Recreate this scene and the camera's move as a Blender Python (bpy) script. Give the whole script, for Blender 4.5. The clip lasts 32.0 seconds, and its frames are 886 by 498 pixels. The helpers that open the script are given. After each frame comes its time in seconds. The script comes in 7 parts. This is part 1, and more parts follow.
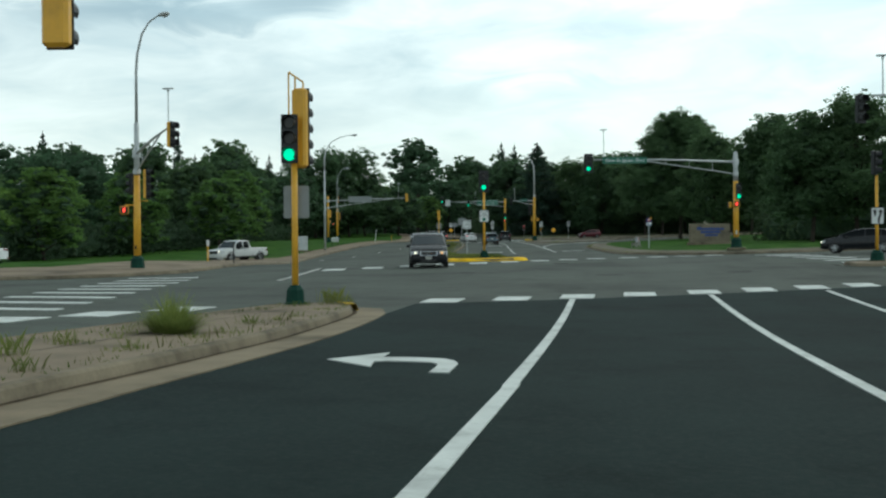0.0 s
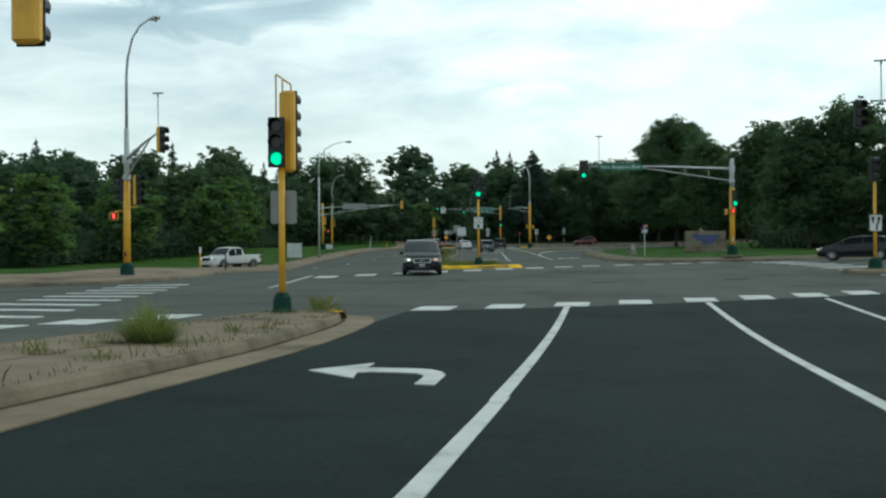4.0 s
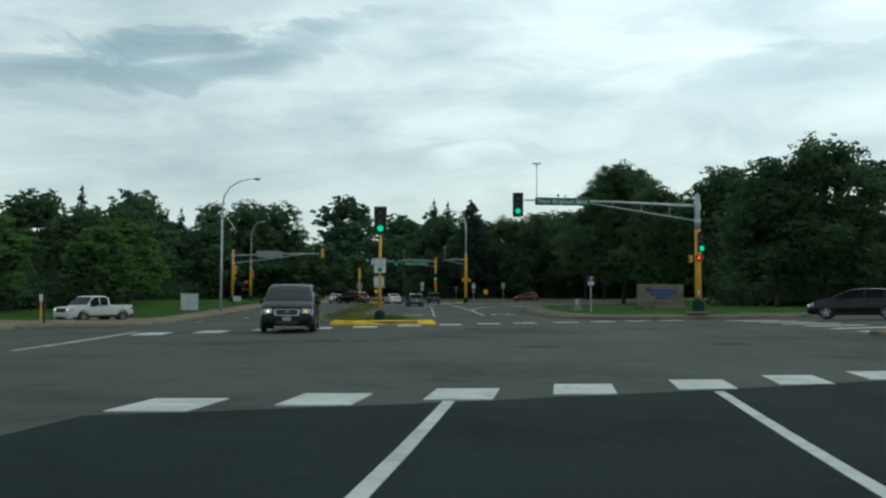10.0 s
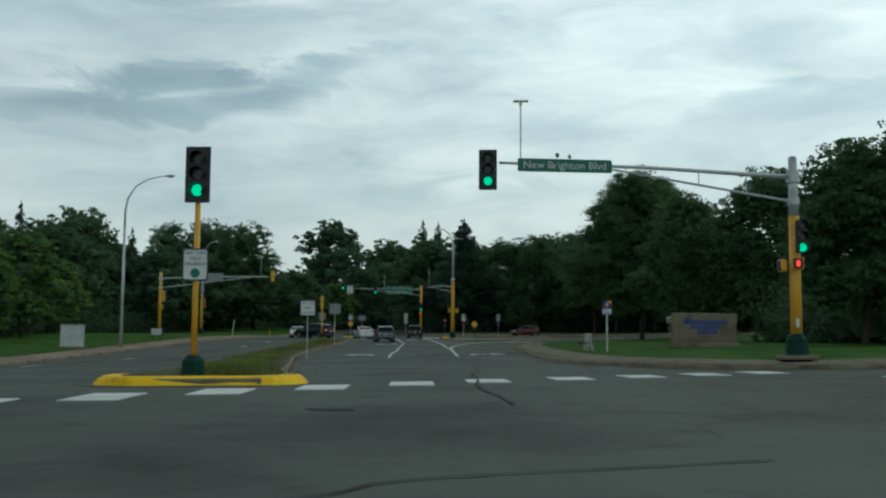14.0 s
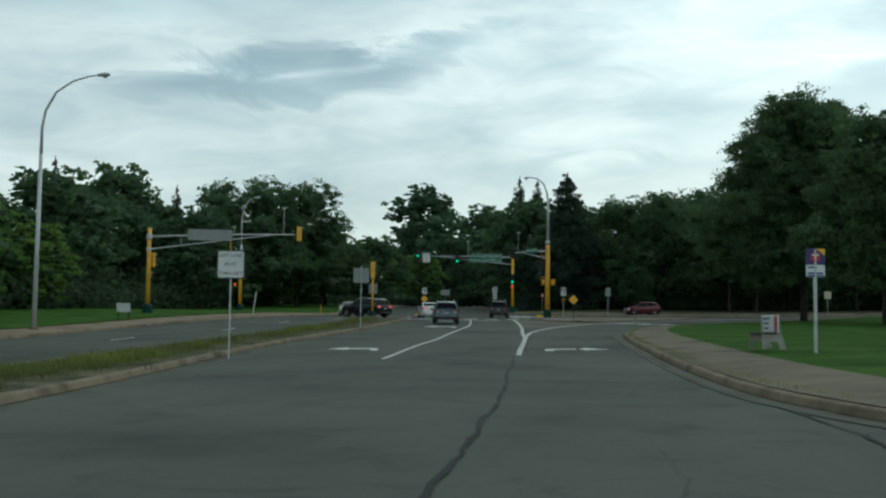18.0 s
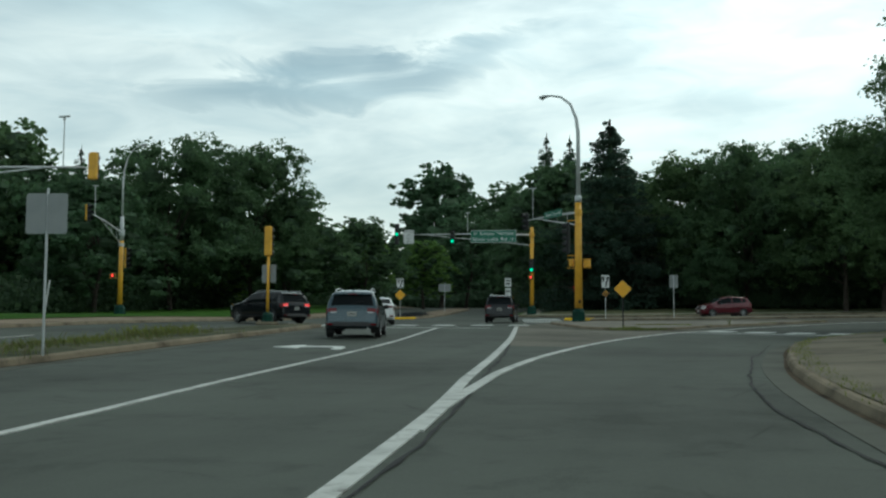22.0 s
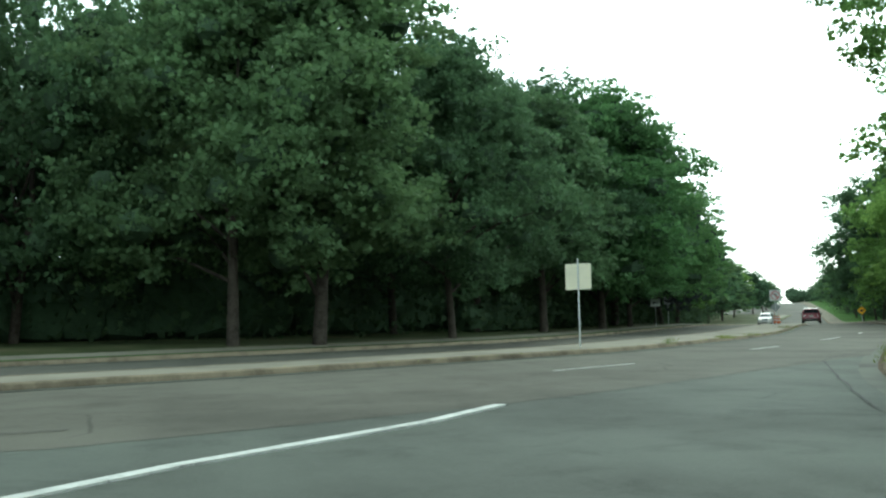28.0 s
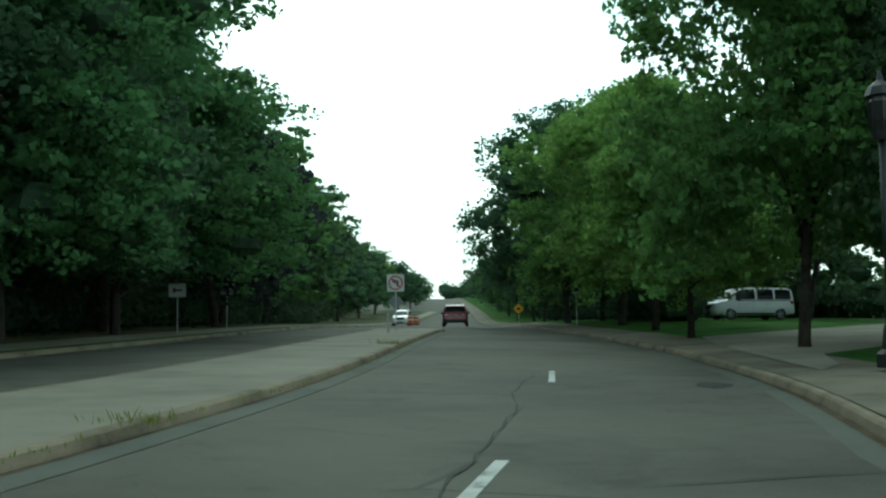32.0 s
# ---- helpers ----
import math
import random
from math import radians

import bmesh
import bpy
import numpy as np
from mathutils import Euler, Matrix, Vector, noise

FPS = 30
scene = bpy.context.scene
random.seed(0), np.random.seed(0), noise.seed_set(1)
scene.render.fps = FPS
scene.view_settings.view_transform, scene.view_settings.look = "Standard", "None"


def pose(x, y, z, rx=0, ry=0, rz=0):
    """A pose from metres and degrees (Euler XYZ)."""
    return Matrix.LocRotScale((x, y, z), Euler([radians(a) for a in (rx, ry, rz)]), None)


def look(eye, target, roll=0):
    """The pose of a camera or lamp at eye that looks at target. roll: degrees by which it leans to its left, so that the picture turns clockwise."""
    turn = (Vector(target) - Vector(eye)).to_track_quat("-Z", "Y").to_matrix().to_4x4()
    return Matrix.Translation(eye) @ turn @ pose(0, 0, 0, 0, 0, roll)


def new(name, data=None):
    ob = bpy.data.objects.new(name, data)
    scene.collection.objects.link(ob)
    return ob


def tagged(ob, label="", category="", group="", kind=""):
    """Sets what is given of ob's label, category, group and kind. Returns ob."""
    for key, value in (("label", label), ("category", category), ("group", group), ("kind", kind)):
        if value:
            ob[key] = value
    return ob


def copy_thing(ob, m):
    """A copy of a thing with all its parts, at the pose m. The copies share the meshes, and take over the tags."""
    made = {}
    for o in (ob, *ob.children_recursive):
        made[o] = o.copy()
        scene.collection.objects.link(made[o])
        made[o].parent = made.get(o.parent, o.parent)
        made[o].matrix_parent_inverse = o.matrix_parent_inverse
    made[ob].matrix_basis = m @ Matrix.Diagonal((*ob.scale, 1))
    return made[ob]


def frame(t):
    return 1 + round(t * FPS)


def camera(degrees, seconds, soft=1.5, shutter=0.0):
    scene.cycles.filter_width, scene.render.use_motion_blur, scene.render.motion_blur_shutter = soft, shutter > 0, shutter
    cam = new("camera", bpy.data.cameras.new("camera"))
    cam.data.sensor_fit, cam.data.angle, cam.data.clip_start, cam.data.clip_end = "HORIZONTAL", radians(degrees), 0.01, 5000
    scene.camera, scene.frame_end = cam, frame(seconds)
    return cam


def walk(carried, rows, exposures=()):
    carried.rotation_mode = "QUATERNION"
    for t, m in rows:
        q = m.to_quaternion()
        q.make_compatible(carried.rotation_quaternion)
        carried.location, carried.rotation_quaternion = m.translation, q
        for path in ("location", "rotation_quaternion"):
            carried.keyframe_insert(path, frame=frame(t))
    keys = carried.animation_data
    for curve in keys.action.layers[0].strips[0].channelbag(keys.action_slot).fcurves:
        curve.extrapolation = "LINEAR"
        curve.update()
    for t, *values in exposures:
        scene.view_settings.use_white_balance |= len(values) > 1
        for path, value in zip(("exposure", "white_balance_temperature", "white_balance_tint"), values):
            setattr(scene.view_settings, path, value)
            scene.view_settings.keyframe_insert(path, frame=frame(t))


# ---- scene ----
cam = camera(45.94, 32.0, soft=2.3)
PATH = [
    (0, (0.000, 0.000, 1.310), (-3.374, 19.713, 1.343), -0.48),
    (0.5, (0.000, 0.000, 1.310), (-3.381, 19.712, 1.342), -0.47),
    (1, (0.000, 0.000, 1.310), (-3.378, 19.713, 1.342), -0.49),
    (1.5, (0.000, 0.000, 1.310), (-3.383, 19.712, 1.342), -0.47),
    (2, (0.000, 0.000, 1.310), (-3.378, 19.713, 1.342), -0.51),
    (2.5, (0.005, -0.001, 1.315), (-3.376, 19.711, 1.390), -0.54),
    (4.5, (0.009, 0.883, 1.285), (-3.249, 20.615, 1.480), -0.38),
    (5, (0.003, 1.138, 1.288), (-3.221, 20.875, 1.509), -0.37),
    (5.5, (0.008, 1.535, 1.283), (-3.157, 21.282, 1.540), -0.38),
    (6, (0.006, 2.066, 1.257), (-3.086, 21.823, 1.561), -0.28),
    (6.5, (0.017, 2.724, 1.245), (-2.975, 22.495, 1.614), -0.26),
    (7, (0.029, 3.626, 1.234), (-2.844, 23.411, 1.759), -0.27),
    (7.5, (0.049, 4.788, 1.201), (-2.673, 24.591, 1.836), -0.18),
    (8, (0.081, 6.301, 1.166), (-2.497, 26.121, 1.878), -0.31),
    (8.5, (0.089, 8.184, 1.158), (-2.366, 28.021, 1.836), -0.36),
    (9, (-0.004, 10.668, 1.155), (-2.392, 30.520, 1.624), -0.26),
    (9.5, (-0.009, 13.042, 1.189), (-2.281, 32.889, 2.170), 0.15),
    (10, (0.164, 15.061, 1.113), (-2.085, 34.895, 2.370), 0.22),
    (10.5, (0.248, 17.855, 1.085), (-2.006, 37.687, 2.352), 0.14),
    (11, (0.337, 20.794, 1.080), (-1.947, 40.619, 2.404), 0.11),
    (11.5, (0.409, 24.056, 1.087), (-1.960, 43.872, 2.402), -0.17),
    (12, (0.137, 27.791, 1.242), (-2.105, 47.620, 2.577), 0.10),
    (12.5, (0.295, 30.709, 1.241), (-2.020, 50.506, 2.892), 0.25),
    (13, (0.414, 33.964, 1.325), (-1.828, 53.771, 2.952), 0.09),
    (13.5, (0.315, 37.090, 1.420), (-1.936, 56.871, 3.331), 0.15),
    (15.5, (0.335, 49.753, 1.752), (-2.806, 69.421, 3.566), 1.29),
    (16, (0.151, 53.860, 1.881), (-3.226, 73.497, 3.612), 1.03),
    (16.5, (0.003, 57.535, 1.966), (-3.763, 77.102, 3.686), 1.47),
    (17, (-0.308, 61.398, 2.062), (-4.359, 80.941, 3.343), 1.95),
    (17.5, (-0.546, 65.100, 2.021), (-4.860, 84.593, 3.217), 1.10),
    (18, (-0.933, 69.304, 2.031), (-5.455, 88.733, 3.477), 0.78),
    (18.5, (-1.387, 73.510, 2.036), (-5.978, 92.921, 3.492), 0.22),
    (19, (-1.790, 77.975, 2.058), (-6.309, 97.392, 3.657), 0.14),
    (19.5, (-2.328, 83.128, 2.084), (-6.838, 102.548, 3.674), -0.12),
    (20, (-2.754, 88.082, 2.158), (-7.454, 107.460, 3.711), -0.26),
    (20.5, (-3.322, 93.177, 2.206), (-8.203, 112.508, 3.778), -0.48),
    (21, (-3.876, 98.261, 2.226), (-8.982, 117.543, 3.689), -0.67),
    (21.5, (-4.597, 103.491, 2.354), (-9.794, 122.722, 4.133), -0.25),
    (22, (-5.248, 108.619, 2.454), (-10.566, 127.841, 3.953), 0.34),
    (22.5, (-5.931, 113.647, 2.587), (-11.124, 132.888, 4.271), 0.55),
    (23, (-6.506, 118.920, 2.704), (-11.279, 138.274, 4.337), 0.76),
    (23.5, (-6.886, 124.740, 2.850), (-10.800, 144.295, 4.366), 0.59),
    (24, (-6.995, 130.298, 2.997), (-9.935, 150.017, 4.591), -0.01),
    (24.5, (-6.762, 135.705, 3.156), (-8.855, 155.523, 4.852), -0.13),
    (25, (-6.316, 140.902, 3.276), (-7.482, 160.805, 4.858), 0.09),
    (25.5, (-5.720, 145.883, 3.369), (-5.734, 165.790, 5.293), 0.22),
    (26, (-4.379, 150.828, 3.476), (-3.497, 170.741, 5.113), -0.21),
    (26.5, (-3.101, 155.611, 3.597), (-1.129, 175.445, 5.246), -0.27),
    (28.5, (6.048, 172.638, 4.036), (11.246, 191.857, 5.937), -1.28),
    (29, (8.302, 177.287, 4.190), (14.469, 196.236, 5.884), -0.88),
    (29.5, (10.754, 181.926, 4.380), (17.917, 200.504, 6.264), -0.80),
    (30, (13.357, 186.098, 4.498), (21.509, 204.270, 6.319), -1.50),
    (30.5, (16.028, 190.026, 4.650), (25.146, 207.728, 6.518), -0.89),
    (31, (19.081, 193.992, 4.762), (29.016, 211.279, 6.327), 0.04),
    (31.5, (22.302, 197.955, 4.915), (32.581, 215.040, 6.478), -0.73),
    (32, (25.322, 201.602, 5.060), (35.558, 218.706, 6.696), -0.80),
]
EXPOSURES = [(0.0, -0.05, 6100, -6), (8.0, -0.2, 6000, -7), (12.0, -0.62, 5950, -8), (16.5, -0.57, 6000, -8), (19.0, -0.25, 6050, -8), (21.0, -0.26, 6100, -8), (23.0, -0.05, 6150, -8), (25.0, 0.42, 6150, -11), (26.0, 1.2, 6030, -13), (28.5, 1.33, 6000, -14), (30.0, 0.58, 5860, -18), (32.0, 0.43, 5680, -23)]
walk(cam, [(t, look(eye, target, roll)) for t, eye, target, roll in PATH], EXPOSURES)

# ---- light: an overcast afternoon sky with a weak, wide sun ----
world = bpy.data.worlds.new("sky")
scene.world = world
world.use_nodes = True


def node(tree, kind, **values):
    n = tree.nodes.new(kind)
    for key, value in values.items():
        if key in n.inputs:
            n.inputs[key].default_value = value
    return n


def ramp(tree, source, stops):
    r = tree.nodes.new("ShaderNodeValToRGB")
    while len(r.color_ramp.elements) < len(stops):
        r.color_ramp.elements.new(0.5)
    for e, (at, c) in zip(r.color_ramp.elements, stops):
        e.position, e.color = at, (c, c, c, 1) if not isinstance(c, tuple) else (*c, 1)
    tree.links.new(source, r.inputs[0])
    return r.outputs[0]


def mix(tree, factor, a, b, blend="MIX"):
    m = tree.nodes.new("ShaderNodeMix")
    m.data_type, m.blend_type = "RGBA", blend
    for slot, value in ((0, factor), (6, a), (7, b)):
        if isinstance(value, bpy.types.NodeSocket):
            tree.links.new(value, m.inputs[slot])
        else:
            m.inputs[slot].default_value = value if slot == 0 else (*value, 1)
    return m.outputs[2]


def reckon(tree, kind, a, b=0.0, clamp=False):
    """One step of arithmetic on sockets or numbers."""
    m = tree.nodes.new("ShaderNodeMath")
    m.operation, m.use_clamp = kind, clamp
    for slot, value in enumerate((a, b)):
        if isinstance(value, bpy.types.NodeSocket):
            tree.links.new(value, m.inputs[slot])
        else:
            m.inputs[slot].default_value = value
    return m.outputs[0]


def build_sky():
    """A Nishita sky almost hidden by a cloud deck; bearings and heights are in degrees."""
    tree = world.node_tree
    back = tree.nodes["Background"]
    sky = tree.nodes.new("ShaderNodeTexSky")
    sky.sky_type, sky.sun_disc = "NISHITA", False
    sky.sun_elevation, sky.sun_rotation = radians(48), radians(30)
    sky.dust_density, sky.ozone_density = 3.0, 1.5
    place = tree.nodes.new("ShaderNodeTexCoord")
    split = tree.nodes.new("ShaderNodeSeparateXYZ")
    tree.links.new(place.outputs["Generated"], split.inputs[0])
    bearing = reckon(tree, "MULTIPLY", reckon(tree, "ARCTAN2", split.outputs[0], split.outputs[1]), 57.3)
    rising = reckon(tree, "MULTIPLY", reckon(tree, "ARCSINE", split.outputs[2]), 57.3)

    def billows(across, tall, scale, detail, rough, twist):
        spread = tree.nodes.new("ShaderNodeCombineXYZ")
        tree.links.new(reckon(tree, "DIVIDE", bearing, across), spread.inputs[0])
        tree.links.new(reckon(tree, "DIVIDE", rising, tall), spread.inputs[1])
        n = node(tree, "ShaderNodeTexNoise", Scale=scale, Detail=detail, Roughness=rough, Distortion=twist)
        tree.links.new(spread.outputs[0], n.inputs["Vector"])
        return n.outputs[0]

    broad, wisps = billows(17.0, 5.0, 1.0, 6.0, 0.5, 0.5), billows(7.0, 2.1, 1.0, 7.0, 0.56, 0.9)
    deck = ramp(tree, broad, ((0.30, (0.64, 0.71, 0.75)), (0.44, (0.89, 0.925, 0.94)), (0.55, (1.08, 1.085, 1.075)), (0.68, (1.30, 1.29, 1.27))))
    wisp = ramp(tree, wisps, ((0.32, (0.78, 0.84, 0.87)), (0.5, (0.98, 0.99, 0.99)), (0.66, (1.13, 1.12, 1.11))))
    cloud = mix(tree, 0.9, deck, wisp, "MULTIPLY")

    def shade(at, height, long, deep, tilt, warp_u, warp_v):
        """A soft, ragged cloud bank: 1 at its heart, 0 outside."""
        u = reckon(tree, "SUBTRACT", bearing, at)
        v = reckon(tree, "SUBTRACT", reckon(tree, "SUBTRACT", rising, height), reckon(tree, "MULTIPLY", u, tilt))
        u = reckon(tree, "ADD", u, reckon(tree, "MULTIPLY", reckon(tree, "SUBTRACT", broad, 0.5), warp_u))
        v = reckon(tree, "ADD", v, reckon(tree, "MULTIPLY", reckon(tree, "SUBTRACT", wisps, 0.5), warp_v))
        u, v = reckon(tree, "DIVIDE", u, long), reckon(tree, "DIVIDE", v, deep)
        d = reckon(tree, "ADD", reckon(tree, "MULTIPLY", u, u), reckon(tree, "MULTIPLY", v, v))
        return ramp(tree, d, ((0.0, 1.0), (0.3, 0.78), (0.8, 0.26), (1.6, 0.0)))

    # the grey-blue bank, its upper tail and the darker sheet above it
    for bank, depth in ((shade(-23.0, 12.9, 10.5, 1.75, 0.11, 12.0, 6.0), (0.42, 0.515, 0.575)), (shade(-14.0, 14.9, 5.5, 1.2, 0.22, 10.0, 5.0), (0.58, 0.66, 0.71)), (shade(-30.0, 17.6, 17.0, 2.6, 0.02, 14.0, 6.0), (0.66, 0.74, 0.78)), (shade(-4.0, 8.6, 9.0, 0.8, 0.05, 14.0, 4.0), (0.82, 0.86, 0.88)), (shade(14.0, 12.5, 10.0, 1.6, 0.05, 14.0, 6.0), (0.80, 0.85, 0.88))):
        cloud = mix(tree, bank, cloud, mix(tree, 1.0, cloud, depth, "MULTIPLY"))
    # the deck is thinnest, and brightest, towards the hidden sun
    glow = reckon(tree, "MULTIPLY", reckon(tree, "DIVIDE", reckon(tree, "ADD", bearing, 20.0), 26.0, True), reckon(tree, "DIVIDE", reckon(tree, "SUBTRACT", rising, 3.0), 13.0, True))
    cloud = mix(tree, 1.0, cloud, ramp(tree, glow, ((0.0, 0.97), (1.0, 1.34))), "MULTIPLY")
    # brighter veil low in the sky
    low = ramp(tree, split.outputs[2], ((0.0, 0.85), (0.07, 0.5), (0.16, 0.08), (0.4, 0.0)))
    veil = mix(tree, low, cloud, (1.03, 1.04, 1.03))
    # the unseen upper sky is dimmed here to cut the light on the ground
    thick = ramp(tree, split.outputs[2], ((0.36, 1.0), (0.75, 0.42)))
    veil = mix(tree, 1.0, veil, thick, "MULTIPLY")
    thin = mix(tree, 0.05, veil, sky.outputs[0])
    tree.links.new(thin, back.inputs[0])
    back.inputs[1].default_value = 0.80


build_sky()
sun = new("sun", bpy.data.lights.new("sun", "SUN"))
sun.data.energy, sun.data.angle, sun.data.color = 0.5, radians(25), (1.0, 0.97, 0.93)
sun.matrix_world = look((0, 0, 60), Vector((0, 0, 60)) - Vector((math.sin(radians(30)) * math.cos(radians(48)), math.cos(radians(30)) * math.cos(radians(48)), math.sin(radians(48)))))
scene.view_settings.exposure = 0.0

# ---- materials ----
def material(name, base, rough=0.7, metal=0.0, vary=0.15, scale=1.5, fine=30.0, bump=0.1, tint=None, coat=0.0, island=0.0, spec=0.5):
    """A surface with broad stains, fine grain and a small relief, at real-world size."""
    m = bpy.data.materials.new(name)
    m.use_nodes = True
    tree = m.node_tree
    surface = tree.nodes["Principled BSDF"]
    where = tree.nodes.new("ShaderNodeTexCoord")
    broad = node(tree, "ShaderNodeTexNoise", Scale=scale, Detail=6.0, Roughness=0.6)
    grain = node(tree, "ShaderNodeTexNoise", Scale=fine, Detail=4.0, Roughness=0.6)
    for n in (broad, grain):
        tree.links.new(where.outputs["Object"], n.inputs["Vector"])
    dark = tuple(c * (1 - vary * 2) for c in base)
    light = tuple(min(1, c * (1 + vary)) for c in (tint or base))
    colour = ramp(tree, broad.outputs[0], ((0.3, dark), (0.5, base), (0.7, light)))
    colour = mix(tree, 0.5, colour, ramp(tree, grain.outputs[0], ((0.3, 1 - vary), (0.7, 1.0 + 0.6 * vary))), "MULTIPLY")
    if island:
        info = tree.nodes.new("ShaderNodeNewGeometry")
        colour = mix(tree, 1.0, colour, ramp(tree, info.outputs["Random Per Island"], ((0.0, 1 - island), (1.0, 1 + island))), "MULTIPLY")
    tree.links.new(colour, surface.inputs["Base Color"])
    surface.inputs["Metallic"].default_value = metal
    surface.inputs["Specular IOR Level"].default_value = spec
    surface.inputs["Coat Weight"].default_value = coat
    tree.links.new(ramp(tree, grain.outputs[0], ((0.3, max(0.02, rough - 0.1)), (0.7, min(1, rough + 0.1)))), surface.inputs["Roughness"])
    if bump:
        b = node(tree, "ShaderNodeBump", Strength=bump, Distance=0.01)
        tree.links.new(grain.outputs[0], b.inputs["Height"])
        tree.links.new(b.outputs[0], surface.inputs["Normal"])
    return m


def lamp_glow(name, colour, strength):
    m = bpy.data.materials.new(name)
    m.use_nodes = True
    s = m.node_tree.nodes["Principled BSDF"]
    s.inputs["Base Color"].default_value = (*colour, 1)
    s.inputs["Emission Color"].default_value = (*colour, 1)
    s.inputs["Emission Strength"].default_value = strength
    return m


def glass(name, colour, rough=0.05, spec=0.4):
    m = bpy.data.materials.new(name)
    m.use_nodes = True
    s = m.node_tree.nodes["Principled BSDF"]
    s.inputs["Base Color"].default_value = (*colour, 1)
    s.inputs["Roughness"].default_value = rough
    s.inputs["IOR"].default_value = 1.5
    s.inputs["Specular IOR Level"].default_value = spec
    return m


def leaf(name, base, vary=0.18):
    m = bpy.data.materials.new(name)
    m.use_nodes = True
    tree = m.node_tree
    s = tree.nodes["Principled BSDF"]
    info, where = tree.nodes.new("ShaderNodeNewGeometry"), tree.nodes.new("ShaderNodeTexCoord")
    patch = node(tree, "ShaderNodeTexNoise", Scale=0.45, Detail=3.0)
    tree.links.new(where.outputs["Object"], patch.inputs["Vector"])
    own = tree.nodes.new("ShaderNodeObjectInfo")
    colour = ramp(tree, info.outputs["Random Per Island"], ((0.0, tuple(c * (1 - 0.6 * vary) for c in base)), (0.6, base), (1.0, (base[0] * 1.12, base[1] * 1.08, base[2] * 1.02))))
    colour = mix(tree, 1.0, colour, ramp(tree, patch.outputs[0], ((0.3, 0.65), (0.7, 1.25))), "MULTIPLY")
    colour = mix(tree, 1.0, colour, ramp(tree, own.outputs["Random"], ((0.0, (0.75, 0.80, 0.85)), (1.0, (1.25, 1.15, 1.0)))), "MULTIPLY")
    tree.links.new(colour, s.inputs["Base Color"])
    s.inputs["Roughness"].default_value = 0.7
    s.inputs["Specular IOR Level"].default_value = 0.2
    thru = tree.nodes.new("ShaderNodeBsdfTranslucent")
    tree.links.new(colour, thru.inputs[0])
    both = tree.nodes.new("ShaderNodeMixShader")
    both.inputs[0].default_value = 0.5
    tree.links.new(s.outputs[0], both.inputs[1])
    tree.links.new(thru.outputs[0], both.inputs[2])
    tree.links.new(both.outputs[0], tree.nodes["Material Output"].inputs[0])
    return m


def road_surface(name, base, rough, crazed, speck, streak=(1.0, 0.12), spec=0.08):
    """Worn paving: broad stains, oily streaks along the lanes, coarse stones and hairline cracks."""
    m = material(name, base, rough, vary=0.2, scale=0.16, fine=16, bump=0.2, spec=spec)
    tree = m.node_tree
    surface = tree.nodes["Principled BSDF"]
    colour = surface.inputs["Base Color"].links[0].from_socket
    where = tree.nodes.new("ShaderNodeTexCoord")
    along = node(tree, "ShaderNodeMapping", Rotation=(0, 0, radians(-8)), Scale=(streak[0], streak[1], 1.0))
    tree.links.new(where.outputs["Object"], along.inputs[0])
    oil = node(tree, "ShaderNodeTexNoise", Scale=0.55, Detail=5.0, Roughness=0.6, Distortion=0.3)
    tree.links.new(along.outputs[0], oil.inputs["Vector"])
    colour = mix(tree, 0.5, colour, ramp(tree, oil.outputs[0], ((0.34, 0.78), (0.5, 1.0), (0.66, 1.12))), "MULTIPLY")
    blot = node(tree, "ShaderNodeTexNoise", Scale=0.9, Detail=7.0, Roughness=0.65, Distortion=0.6)
    stones = node(tree, "ShaderNodeTexNoise", Scale=70.0, Detail=2.0, Roughness=0.7)
    for n in (blot, stones):
        tree.links.new(where.outputs["Object"], n.inputs["Vector"])
    colour = mix(tree, 0.7, colour, ramp(tree, blot.outputs[0], ((0.36, 0.74), (0.46, 1.0), (0.7, 1.06))), "MULTIPLY")
    colour = mix(tree, speck, colour, ramp(tree, stones.outputs[0], ((0.35, 0.6), (0.65, 1.35))), "MULTIPLY")
    if crazed:
        shake = mix(tree, 0.12, where.outputs["Object"], blot.outputs["Color"], "ADD")
        cell = tree.nodes.new("ShaderNodeTexVoronoi")
        cell.feature = "DISTANCE_TO_EDGE"
        cell.inputs["Scale"].default_value = 0.23
        tree.links.new(shake, cell.inputs["Vector"])
        line = ramp(tree, cell.outputs["Distance"], ((0.0, 1.0), (0.004, 0.7), (0.008, 0.0)))
        some = ramp(tree, oil.outputs[0], ((0.54, 0.0), (0.61, 1.0)))
        colour = mix(tree, reckon(tree, "MULTIPLY", reckon(tree, "MULTIPLY", line, some), crazed), colour, (0.022, 0.022, 0.02))
    tree.links.new(colour, surface.inputs["Base Color"])
    return m


CONCRETE = road_surface("worn_concrete_road", (0.087, 0.096, 0.083), 0.8, 0.4, 0.3)
ASPHALT = road_surface("new_asphalt", (0.0185, 0.0290, 0.0270), 0.85, 0.0, 0.35, spec=0.05)
SIDEROAD = road_surface("brown_grey_concrete_road", (0.100, 0.097, 0.080), 0.82, 0.5, 0.3)
APRON = road_surface("brown_concrete_apron", (0.150, 0.143, 0.118), 0.85, 0.8, 0.35, (0.6, 0.4))
KERB = material("kerb_concrete", (0.195, 0.163, 0.115), 0.85, vary=0.28, scale=0.8, fine=18, bump=0.3, spec=0.12)
GUTTER = material("gutter_concrete", (0.225, 0.183, 0.125), 0.85, vary=0.25, scale=0.5, fine=18, bump=0.2, spec=0.12)
